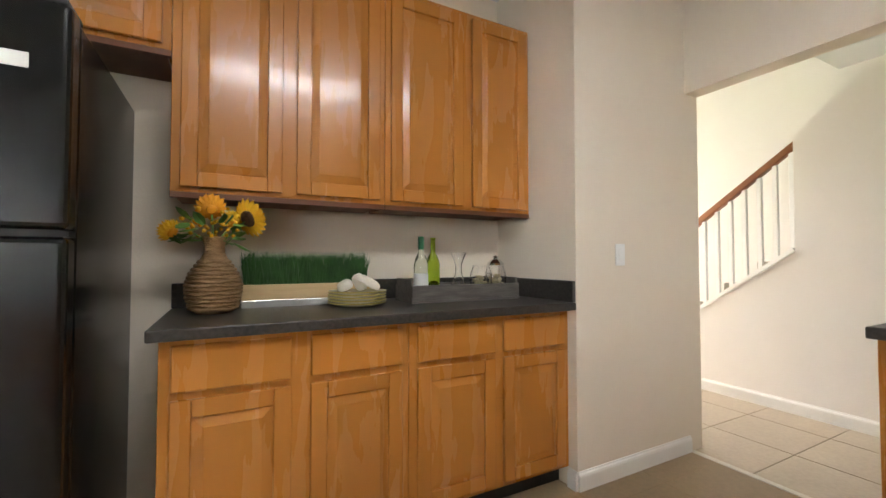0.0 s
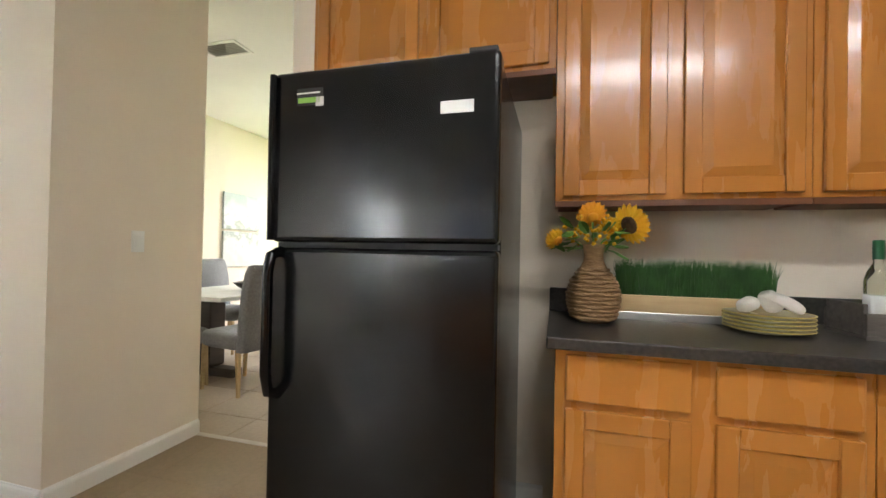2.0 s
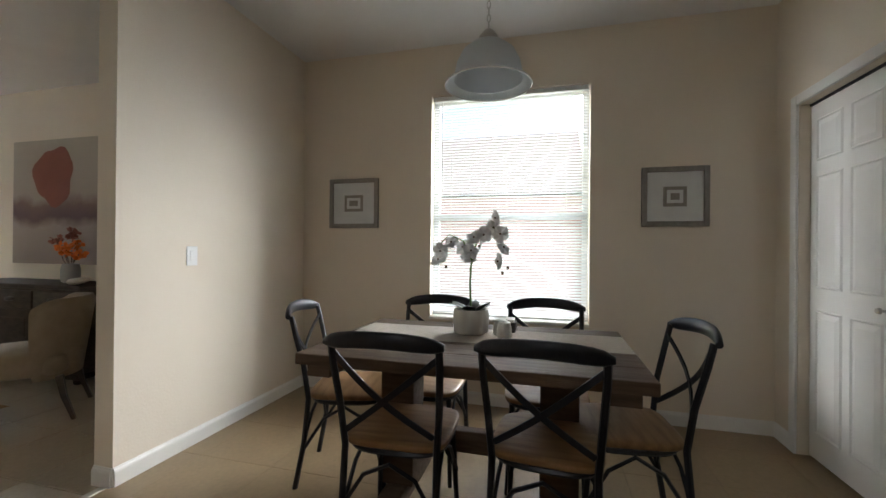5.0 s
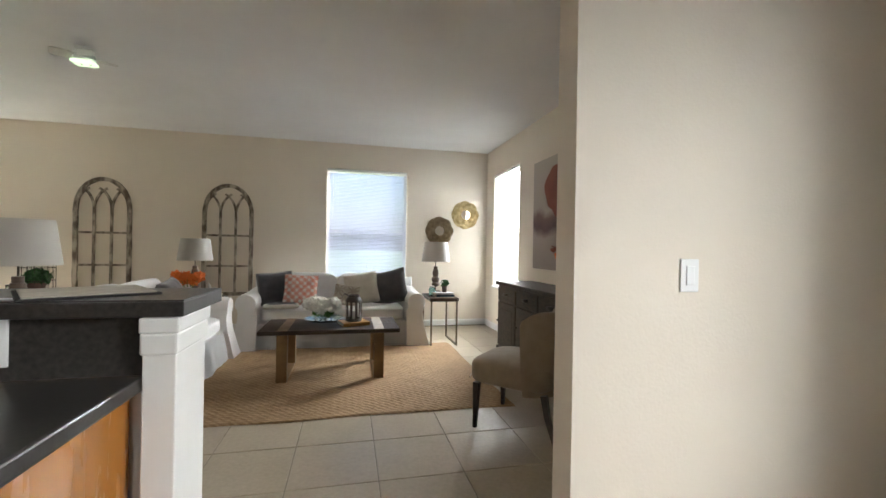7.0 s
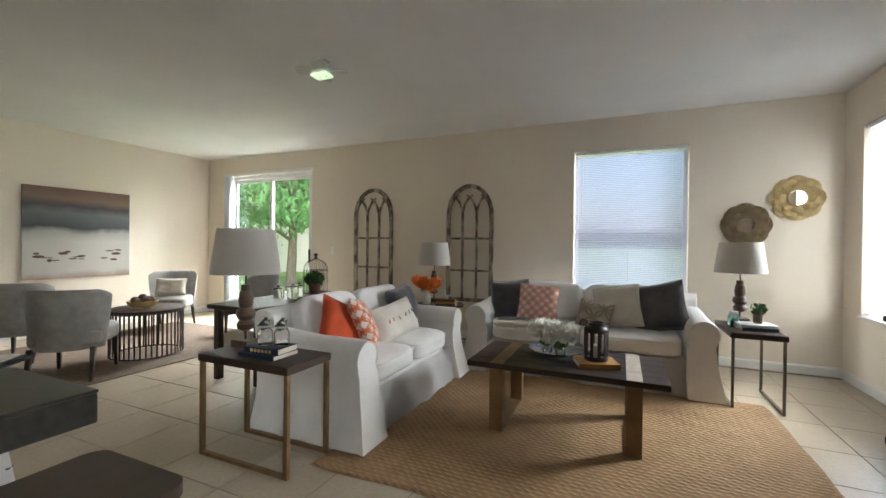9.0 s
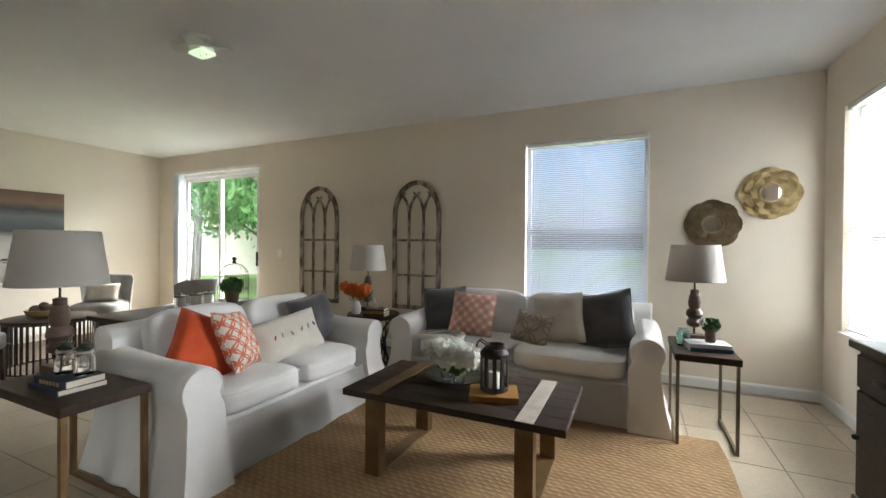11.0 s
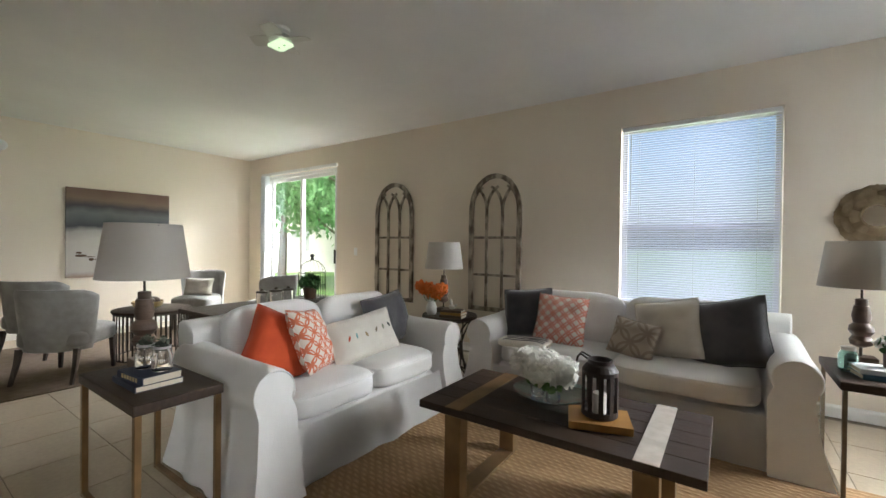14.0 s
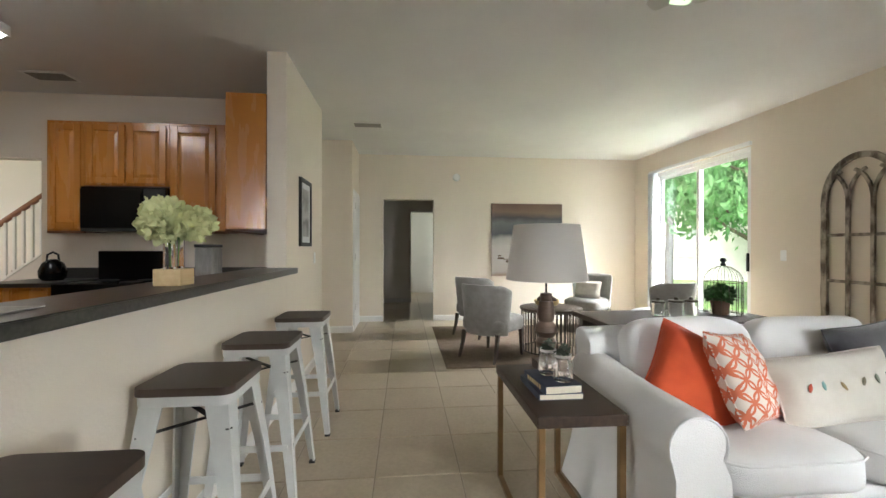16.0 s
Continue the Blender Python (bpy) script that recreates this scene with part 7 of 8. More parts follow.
# ---- wall pieces ----
def arch_decor(cx, w, z0, zt):
    a = thing("arch_wall_decor", "distressed wooden arched window frame hung on the wall", "wall decor", (cx, BACK - 0.022, 0), 0, "arched wall pieces")
    r = w / 2
    zs = zt - r * 1.35

    def arch(rr, n=12):
        pts = []
        for k in range(n + 1):
            t = k / n
            pts.append((-rr * math.cos(math.pi * t / 2), zs + (zt - zs) * (rr / r) * math.sin(math.pi * t / 2) ** 0.92))
        return pts + [(-p[0], p[1]) for p in pts[-2::-1]]
    q = random.Random(int(cx * 100))
    bm = bmesh.new()
    outer = arch(r - 0.025)
    path = [(-r + 0.025, z0)] + [(-r + 0.025, z0 + (zs - z0) * k / 8) for k in range(1, 8)] + outer + [(r - 0.025, z0 + (zs - z0) * k / 8) for k in range(7, 0, -1)] + [(r - 0.025, z0)]
    pts = [(x + q.gauss(0, 0.002), 0, z) for x, z in path]
    sweep(bm, pts, 0.052, 0.030, (0, 1, 0))
    part("outer_frame", bm, M["distressed"], a)
    part("bottom_rail", boxed(-r + 0.05, r - 0.05, -0.014, 0.014, z0, z0 + 0.05, 0.004), M["distressed"], a)
    inner = [-r / 3 + 0.01, r / 3 - 0.01]
    zm = zs + 0.02
    for x in inner:
        part("mullion", boxed(x - 0.016, x + 0.016, -0.012, 0.012, z0 + 0.0505, zm, 0.004), M["distressed"], a)
    for zz in (z0 + (zm - z0) * 0.36, z0 + (zm - z0) * 0.73):
        part("crossbar", boxed(-r + 0.05, r - 0.05, -0.009, 0.009, zz - 0.014, zz + 0.014, 0.003), M["distressed"], a)
    step = 2 * r / 3 - 0.01
    for x in (-r + 0.03, *inner, r - 0.03):
        for s in (-1, 1):
            px = [x + s * step * (1 - math.cos(t)) for t in np.linspace(0, 1.25, 8)]
            pz = [zm - 0.02 + (zt - zm) * 0.72 * math.sin(t) for t in np.linspace(0, 1.25, 8)]
            if abs(px[-1]) > r * 0.8:
                continue
            bm = bmesh.new()
            pp = [(u, 0, min(z, zs + (zt - zs) * math.sqrt(max(0.0, 1 - (u / r) ** 2)) - 0.03)) for u, z in zip(px, pz)]
            sweep(bm, pp, 0.026, 0.022, (0, 1, 0))
            part("tracery", bm, M["distressed"], a)
    return a


arch_decor(-1.54, 0.67, 0.50, 2.10)
arch_decor(-0.01, 0.66, 0.50, 2.09)


def flower_mirror(x, z, r, ma, label):
    m = thing("wall_mirror", label, "mirror", (x, BACK - 0.004, z), 0, "flower mirrors")
    turn = Matrix.Rotation(radians(90), 4, "X")
    bm = bmesh.new()
    lathe(bm, [(r * 0.80, 0), (r * 0.80, 0.008), (r * 0.3, 0.012)], 32)
    part("backing", moved(bm, turn), ma, m)
    for ring, (n, r0, r1, w, z0, lift) in enumerate(((8, 0.50, 1.0, 0.86, 0.008, 0.012), (8, 0.40, 0.84, 0.70, 0.020, 0.012), (8, 0.34, 0.64, 0.52, 0.032, 0.010))):
        for k in range(n):
            bm = bmesh.new()
            rows = []
            for t in np.linspace(0, 1, 6):
                rr = r * (r0 + (r1 - r0) * t)
                ww = r * w * (0.75 + 0.25 * t) * math.sqrt(max(0.0, 1 - max(0, t - 0.55) ** 2 / 0.24))
                row = []
                for s in np.linspace(-1, 1, 7):
                    row.append((rr - 0.02 * r * (1 - abs(s)) * 0 + (0.03 * r if abs(s) < 0.1 and t == 1 else 0), s * ww / 2, z0 + lift * t * t - 0.007 * s * s + 0.0035 * (t > 0.9) + 0.003 * (abs(s) < 0.1)))
                rows.append(row)
            g = [[bm.verts.new(p) for p in row] for row in rows]
            for a, b in zip(g, g[1:]):
                for j in range(6):
                    bm.faces.new((a[j], a[j + 1], b[j + 1], b[j]))
            bmesh.ops.solidify(bm, geom=bm.faces[:], thickness=0.004)
            moved(bm, turn @ Matrix.Rotation(2 * math.pi * (k + 0.5 * (ring % 2)) / n, 4, "Z"))
            smooth(part("petal", bm, ma, m), 50)
    bm = bmesh.new()
    tube(bm, [(r * 0.36 * math.cos(a), r * 0.36 * math.sin(a), 0.046) for a in np.linspace(0, 2 * math.pi, 41)[:-1]], 0.008, 8, True)
    smooth(part("inner_ring", moved(bm, turn), ma, m))
    bm = bmesh.new()
    lathe(bm, [(r * 0.35, 0.036), (r * 0.35, 0.042), (r * 0.34, 0.0425)], 40)
    part("mirror_glass", moved(bm, turn), M["mirror"], m, "round mirror glass")
    return m


flower_mirror(3.476, 1.765, 0.225, M["gold"], "gold petal-framed round mirror on the wall")
flower_mirror(3.055, 1.50, 0.225, M["old_gold"], "dull bronze petal-framed round mirror on the wall")

M["red_art"] = painting_material("red_abstract", [(0.0, (0.30, 0.24, 0.20)), (0.30, (0.38, 0.31, 0.27)), (0.38, (0.13, 0.075, 0.08)), (0.47, (0.20, 0.12, 0.11)), (0.55, (0.42, 0.36, 0.30)), (1.0, (0.48, 0.43, 0.36))], 3.0, 0.22, "Z", 1.0, 2.25)
M["red_patch"] = material("rust_red_paint", (0.30, 0.09, 0.05), (0.22, 0.07, 0.045), 0.7, scale=4, mix=0.9)
bp = thing("canvas_painting", "large abstract canvas with a rust red form", "painting", (0, 0, 0))
part("canvas", boxed(SIDE - 0.035, SIDE - 0.002, 5.17, 6.41, 1.0, 2.25, 0.003), M["red_art"], bp)
bm = bmesh.new()
loop = []
for k in range(30):
    a = 2 * math.pi * k / 30
    rr = 1 + 0.10 * math.sin(3 * a + 1) + 0.05 * math.sin(7 * a)
    loop.append((0, 5.83 + 0.27 * rr * math.cos(a), 1.88 + 0.29 * rr * math.sin(a)))
ring_faces(bm, [[(SIDE - 0.0375, y, z) for _, y, z in loop], [(SIDE - 0.0355, y, z) for _, y, z in loop]])
part("red_form", bm, M["red_patch"], bp, "rust red painted form")

# sideboard
M["side_wood"] = material("worn_dark_sideboard", (0.030, 0.020, 0.013), (0.060, 0.041, 0.028), 0.6, spec=0.25, scale=6, stretch=(2, 2, 6), bump=0.25, bump_scale=40)
sb = thing("sideboard", "worn dark wooden sideboard against the side wall", "sideboard", (3.60, 5.62, 0))
part("carcass", boxed(-0.205, 0.225, -0.79, 0.79, 0.10, 0.805, 0.004), M["side_wood"], sb)
part("top", boxed(-0.235, 0.235, -0.83, 0.83, 0.8055, 0.845, 0.008), M["side_wood"], sb)
part("plinth", boxed(-0.225, 0.23, -0.81, 0.81, 0.05, 0.0995, 0.01), M["side_wood"], sb)
for sy in (-0.74, 0.74):
    for sx in (-0.17, 0.18):
        bm = bmesh.new()
        soft(bm, 0.035, 0.035, 0.028, 2.4, 4, pose(sx, sy, 0.027))
        part("bun_foot", bm, M["side_wood"], sb)
for k in range(3):
    y0 = -0.77 + k * 0.52
    dr = part("drawer_front", boxed(-0.224, -0.2055, y0, y0 + 0.50, 0.63, 0.785, 0.006), M["side_wood"], sb)
    bm = bmesh.new()
    soft(bm, 0.022, 0.045, 0.018, 3, 4, pose(-0.235, y0 + 0.25, 0.71))
    part("cup_pull", bm, M["iron"], dr)
    dd = part("door", boxed(-0.224, -0.2055, y0, y0 + 0.50, 0.115, 0.615, 0.006), M["side_wood"], sb)
    part("door_panel", boxed(-0.229, -0.2245, y0 + 0.07, y0 + 0.43, 0.185, 0.545, 0.003), M["side_wood"], dd)
    bm = bmesh.new()
    soft(bm, 0.016, 0.014, 0.014, 2, 3, pose(-0.238, y0 + 0.46, 0.40))
    part("knob", bm, M["iron"], dd)
gv = thing("flower_vase", "grey ceramic vase with dried orange leaves", "vase", (3.60, 5.25, 0.8455))
bm = bmesh.new()
lathe(bm, [(0.055, 0), (0.07, 0.02), (0.072, 0.12), (0.06, 0.17), (0.05, 0.175), (0.055, 0.165), (0.06, 0.12)], 24)
M["grey_ceramic"] = material("pale_grey_ceramic", (0.34, 0.34, 0.34), (0.29, 0.29, 0.29), 0.5, scale=5)
smooth(part("vase", bm, M["grey_ceramic"], gv))
for q, (dx, dy, dz) in enumerate(((0, 0.10, 0.32), (-0.02, 0.03, 0.28), (0.02, -0.05, 0.36), (0, -0.10, 0.26), (-0.03, 0.14, 0.40), (0.0, -0.02, 0.44))):
    bm = bmesh.new()
    tube(bm, [(0, 0, 0.12), (dx * 0.5, dy * 0.5, 0.2), (dx, dy, dz)], 0.003, 5)
    part("stem", bm, M["turned"], gv)
    bunch(gv, 9, (dx, dy, dz), (0.03, 0.03, 0.035), M["coral_petal"] if q < 4 else M["red_patch"], 0.045, 120 + q, 2)
tw = thing("folded_napkin", "crumpled white cloth lying on the sideboard", "cloth", (3.48, 4.98, 0.8455))
bm = bmesh.new()
soft(bm, 0.07, 0.08, 0.03, 2.4, 8, pose(0, 0, 0.03), 0.03, 5.0)
smooth(part("cloth", bm, M["linen"], tw), 80)


# upholstered chairs
def barrel_chair(x, y, turn, cloth, label, group, name="accent_chair", legs="espresso", top=0.83, flare=0.33):
    """An upholstered chair with a gently wrapped back that runs down past the seat, facing local +y."""
    c = thing(name, label, "chair", (x, y, 0), turn, group)
    bm = bmesh.new()
    soft(bm, 0.275, 0.285, 0.085, 5.5, 10, pose(0, 0.045, 0.385), 0.005, 1.0)
    for v in bm.verts:
        if v.co.z > 0.385:
            v.co.z += 0.03 * max(0.0, 1 - (v.co.x / 0.275) ** 2) * max(0.0, 1 - ((v.co.y - 0.045) / 0.285) ** 2)
    seat = smooth(part("seat", bm, cloth, c), 70)
    bm = bmesh.new()
    tube(bm, [(-0.27, 0.30, 0.345), (-0.2, 0.327, 0.345), (0, 0.331, 0.345), (0.2, 0.327, 0.345), (0.27, 0.30, 0.345)], 0.004, 5)
    part("piping", bm, cloth, seat)
    bm = bmesh.new()
    rings = []
    n = 19
    for k in range(n):
        e = 2 * k / (n - 1) - 1
        zt = top - 0.012 * e * e - 0.05 * max(0.0, abs(e) - 0.82) / 0.18 * abs(e)
        edge = 1.0 if abs(e) < 0.99 else 0.55
        ring = []
        for z, off in ((0.285, 0.0), (0.42, 0.0), (0.60, 0.0), (zt - 0.03, 0.0), (zt, 0.02), (zt, 0.05), (zt - 0.03, 0.07), (0.60, 0.075), (0.42, 0.07), (0.285, 0.05)):
            h = (z - 0.285) / (top - 0.285)
            w = 0.275 + (flare - 0.275) * h
            yy = -0.27 - 0.075 * h + (0.15 + 0.07 * h) * abs(e) ** 2.4
            ring.append((e * w, yy + 0.035 + (off - 0.035) * edge, z))
        rings.append(ring)
    ring_faces(bm, rings)
    bmesh.ops.recalc_face_normals(bm, faces=bm.faces[:])
    smooth(part("backrest", bm, cloth, c), 60)
    for sx in (-1, 1):
        for sy, yy, sp in ((1, 0.27, 0.005), (-1, -0.20, -0.08)):
            bm = bmesh.new()
            tube(bm, [(sx * 0.225, yy, 0.305), (sx * 0.228, yy + sp * 0.3, 0.17), (sx * 0.235, yy + sp, 0.0)], [0.028, 0.023, 0.016], 4)
            part("leg", bm, M[legs], c)
    return c


M["tan_cloth"] = material("taupe_upholstery", (0.34, 0.26, 0.175), (0.29, 0.22, 0.145), 0.9, scale=14, bump=0.3, bump_scale=240, sheen=0.2)
M["sofa_grey"] = material("light_grey_upholstery", (0.30, 0.29, 0.275), (0.25, 0.24, 0.225), 0.92, scale=14, bump=0.3, bump_scale=240, sheen=0.25)
barrel_chair(2.88, 4.50, 45, M["tan_cloth"], "taupe upholstered chair with dark legs near the rug", "")

# ---- seating group at the far end ----
r2 = thing("flat_rug", "flat brown rug under the grey chairs", "rug", (-3.45, 5.92, 0))
M["rug2"] = material("brown_flat_rug", (0.20, 0.145, 0.105), (0.16, 0.115, 0.08), 0.95, scale=16, bump=0.5, bump_scale=140)
part("mat", boxed(-1.12, 1.08, -1.34, 1.34, 0.0005, 0.010, 0.004), M["rug2"], r2)
g1 = barrel_chair(-2.81, 5.13, 43, M["sofa_grey"], "grey upholstered barrel chair with dark legs", "grey barrel chairs")
for x, y, a in ((-3.96, 5.20, 40), (-4.25, 6.95, 218), (-2.95, 7.30, 105)):
    copy_thing(g1, pose(x, y, 0.0, 0, 0, a))
throw("plain cream pillow on a grey chair", M["cream_pillow"], 0.40, 0.25, 0.11, -4.13, 6.86, 0.49, -16, 0, 38, 15)
dtb = thing("drum_table", "round drum table with vertical dark slats", "coffee table", (-3.02, 5.90, 0.010))
bm = bmesh.new()
lathe(bm, [(0.36, 0.485), (0.365, 0.49), (0.365, 0.508), (0.358, 0.513), (0.002, 0.513)], 44)
smooth(part("top", bm, M["dark_plank"], dtb), 40)
for z in (0.008, 0.475):
    bm = bmesh.new()
    tube(bm, [(0.345 * math.cos(a), 0.345 * math.sin(a), z) for a in np.linspace(0, 2 * math.pi, 45)[:-1]], 0.008, 6, True)
    part("hoop", bm, M["iron"], dtb)
for k in range(44):
    a = 2 * math.pi * k / 44
    c, s = math.cos(a), math.sin(a)
    bm = bmesh.new()
    bar(bm, (0.345 * c, 0.345 * s, 0.012), (0.345 * c, 0.345 * s, 0.472), 0.014, 0.006, (c, s, 0))
    part("slat", bm, M["iron"], dtb)
gbw = thing("gold_bowl", "gold bowl of dark round fruit on the drum table", "bowl", (-3.02, 5.85, 0.524))
bm = bmesh.new()
lathe(bm, [(0.07, 0), (0.13, 0.03), (0.15, 0.08), (0.145, 0.082), (0.12, 0.035), (0.06, 0.008)], 28)
smooth(part("bowl", bm, M["gold"], gbw))
q = random.Random(8)
for k in range(7):
    bm = bmesh.new()
    a = k * 0.95
    rr = 0.075 if k < 6 else 0.0
    soft(bm, 0.042, 0.042, 0.040, 2.1, 5, pose(rr * math.cos(a), rr * math.sin(a), 0.085 if k < 6 else 0.115))
    smooth(part("fruit", bm, M["turned"], gbw), 80)

# console behind the near sofa
cs = thing("console_table", "dark wooden table behind the sofa", "table", (-1.28, 6.25, 0))
part("top", boxed(-0.32, 0.30, -0.68, 0.72, 0.655, 0.695, 0.006), M["dark_plank"], cs)
for sx in (-0.26, 0.24):
    for sy in (-0.60, 0.64):
        part("leg", boxed(sx - 0.03, sx + 0.03, sy - 0.03, sy + 0.03, 0, 0.6545, 0.004), M["espresso"], cs)
    part("apron", boxed(sx - 0.01, sx + 0.01, -0.569, 0.609, 0.57, 0.6545, 0.002), M["espresso"], cs)
cg = thing("bird_cage", "black wire birdcage cloche on the dark table", "birdcage", (-1.34, 6.72, 0.6955))
for z in (0.004, 0.13, 0.26):
    bm = bmesh.new()
    tube(bm, [(0.135 * math.cos(a), 0.135 * math.sin(a), z) for a in np.linspace(0, 2 * math.pi, 33)[:-1]], 0.003, 5, True)
    part("hoop", bm, M["iron"], cg)
for k in range(16):
    a = 2 * math.pi * k / 16
    bm = bmesh.new()
    pts = [(0.135, 0.004), (0.135, 0.26)] + [(0.135 * math.cos(t), 0.26 + 0.13 * math.sin(t)) for t in np.linspace(0.2, math.pi / 2, 7)]
    tube(bm, [(r * math.cos(a), r * math.sin(a), z) for r, z in pts], 0.0018, 4)
    part("wire", bm, M["iron"], cg)
bm = bmesh.new()
lathe(bm, [(0.012, 0.388), (0.02, 0.395), (0.018, 0.41), (0.010, 0.415), (0.024, 0.43), (0.018, 0.45), (0.003, 0.455)], 16)
smooth(part("finial", bm, M["black_matt"], cg))
pl = thing("potted_plant", "leafy green plant in a clay pot on the table", "plant", (-1.32, 6.68, 0.6955))
M["clay"] = material("terracotta", (0.13, 0.075, 0.05), (0.10, 0.055, 0.035), 0.8, scale=10)
bm = bmesh.new()
lathe(bm, [(0.05, 0), (0.055, 0.005), (0.068, 0.09), (0.072, 0.092), (0.072, 0.115), (0.064, 0.115), (0.06, 0.08)], 22)
part("pot", bm, M["clay"], pl)
bunch(pl, 150, (0, 0, 0.17), (0.085, 0.085, 0.06), M["dark_green"], 0.04, 140, 3).name = "foliage"
for k, (x, y, r, hh) in enumerate(((-1.20, 6.22, 0.055, 0.12), (-1.28, 6.40, 0.05, 0.11), (-1.33, 6.16, 0.05, 0.10))):
    vj = thing("glass_canister", "clear glass canister with dark metal lid", "jar", (x, y, 0.6955), 0, "glass canisters")
    bm = bmesh.new()
    lathe(bm, [(r * 0.95, 0), (r, 0.006), (r, hh), (r * 0.94, hh), (r * 0.94, 0.008), (0.002, 0.006)], 20)
    smooth(part("jar", bm, M["glass"], vj))
    bm = bmesh.new()
    lathe(bm, [(r * 1.03, hh + 0.0005), (r * 1.03, hh + 0.014), (r * 0.3, hh + 0.018), (r * 0.25, hh + 0.035), (0.002, hh + 0.038)], 20)
    part("lid", bm, M["iron"], vj)

M["sea_art"] = painting_material("grey_seascape", [(0.0, (0.30, 0.20, 0.14)), (0.08, (0.46, 0.43, 0.39)), (0.42, (0.52, 0.50, 0.46)), (0.50, (0.42, 0.40, 0.37)), (0.56, (0.075, 0.085, 0.095)), (0.72, (0.17, 0.18, 0.185)), (0.80, (0.07, 0.07, 0.075)), (0.88, (0.22, 0.15, 0.11)), (1.0, (0.17, 0.10, 0.075))], 2.4, 0.16, "Z", 0.75, 1.985)
sp2 = thing("canvas_painting", "abstract grey seascape canvas on the far wall", "painting", (0, 0, 0))
part("canvas", boxed(FAR_L + 0.002, FAR_L + 0.035, 5.633, 6.87, 0.75, 1.985, 0.003), M["sea_art"], sp2)
q = random.Random(4)
for k in range(16):
    bm = bmesh.new()
    y, z = q.uniform(5.72, 6.78), q.uniform(0.98, 1.16)
    soft(bm, 0.0008, q.uniform(0.02, 0.07), q.uniform(0.006, 0.022), 2.2, 2, pose(FAR_L + 0.0360, y, z))
    part("paint_stroke", bm, M["book_brown"], sp2, "broken dark brush stroke")
M["bw_art"] = painting_material("grey_sketch", [(0.0, (0.42, 0.42, 0.40)), (0.35, (0.20, 0.20, 0.19)), (0.5, (0.5, 0.5, 0.48)), (0.7, (0.25, 0.25, 0.24)), (1.0, (0.48, 0.48, 0.46))], 7, 0.7, "Z", 1.3, 1.8)
framed("wall_picture", "grey sketch in a black frame on the end wall", "picture", "y", 3.22, 1, -2.40, -1.985, 1.238, 1.856, 0.035, M["black_matt"], [M["mat_board"], (0.09, M["bw_art"])])

# ceiling fan, standing still
cf = thing("ceiling_fan", "white ceiling fan with a small square light", "ceiling fan", (-0.45, 5.75, 0))
bm = bmesh.new()
lathe(bm, [(0.065, H - 0.001), (0.06, H - 0.02), (0.018, H - 0.03), (0.016, H - 0.05), (0.07, H - 0.055), (0.08, H - 0.09), (0.06, H - 0.105)], 24)
smooth(part("motor", bm, M["trim"], cf), 40)
M["fan_blade"] = material("pale_fan_blade", (0.62, 0.60, 0.56), (0.58, 0.56, 0.52), 0.5)
for k in range(4):
    a = 0.5 + math.pi / 2 * k
    bm = bmesh.new()
    soft(bm, 0.08, 0.055, 0.004, 5, 5, Matrix.Rotation(a, 4, "Z") @ pose(0.135, 0, H - 0.078, 12, 0, 0))
    part("blade", bm, M["fan_blade"], cf)
M["fan_light"] = glowing("pale_green_light", (0.72, 0.95, 0.62), 0.4)
part("light_panel", boxed(-0.075, 0.075, -0.055, 0.055, H - 0.128, H - 0.106, 0.006), M["fan_light"], cf, "pale greenish light panel")
for u in (-0.018, 0.045):
    part("screw", boxed(u - 0.006, u + 0.006, -0.006, 0.006, H - 0.1305, H - 0.1282, 0.001, 1), M["black_matt"], cf)
det = thing("smoke_detector", "round white detector high on the far wall", "detector", (FAR_L + 0.001, 5.03, 2.42))
bm = bmesh.new()
lathe(bm, [(0.065, 0), (0.065, 0.02), (0.05, 0.035), (0.002, 0.037)], 24)
smooth(part("housing", moved(bm, Matrix.Rotation(radians(90), 4, "Y")), M["plastic"], det))


# bar stools
M["white_metal"] = material("white_enamelled_metal", (0.66, 0.67, 0.66), (0.58, 0.59, 0.58), 0.4, scale=8, metal=0.1)
M["stool_wood"] = material("dark_seat_wood", (0.05, 0.032, 0.024), (0.075, 0.05, 0.038), 0.45, scale=6, stretch=(7, 1, 1))
stool = thing("bar_stool", "white metal bar stool with dark wooden seat", "stool", (0.165, 3.425, 0), 0, "bar stools")
bm = bmesh.new()
box(bm, -0.16, 0.16, -0.16, 0.16, 0.735, 0.762, 0.0)
vert = [e for e in bm.edges if abs(e.verts[0].co.z - e.verts[1].co.z) > 0.01]
bmesh.ops.bevel(bm, geom=vert, offset=0.04, segments=5, profile=0.5, affect="EDGES")
smooth(part("seat", bm, M["stool_wood"], stool, "dark wooden seat"), 40)
bm = bmesh.new()
box(bm, -0.155, 0.155, -0.155, 0.155, 0.70, 0.7345, 0.0)
vert = [e for e in bm.edges if abs(e.verts[0].co.z - e.verts[1].co.z) > 0.01]
bmesh.ops.bevel(bm, geom=vert, offset=0.04, segments=5, profile=0.5, affect="EDGES")
smooth(part("seat_pan", bm, M["white_metal"], stool), 40)
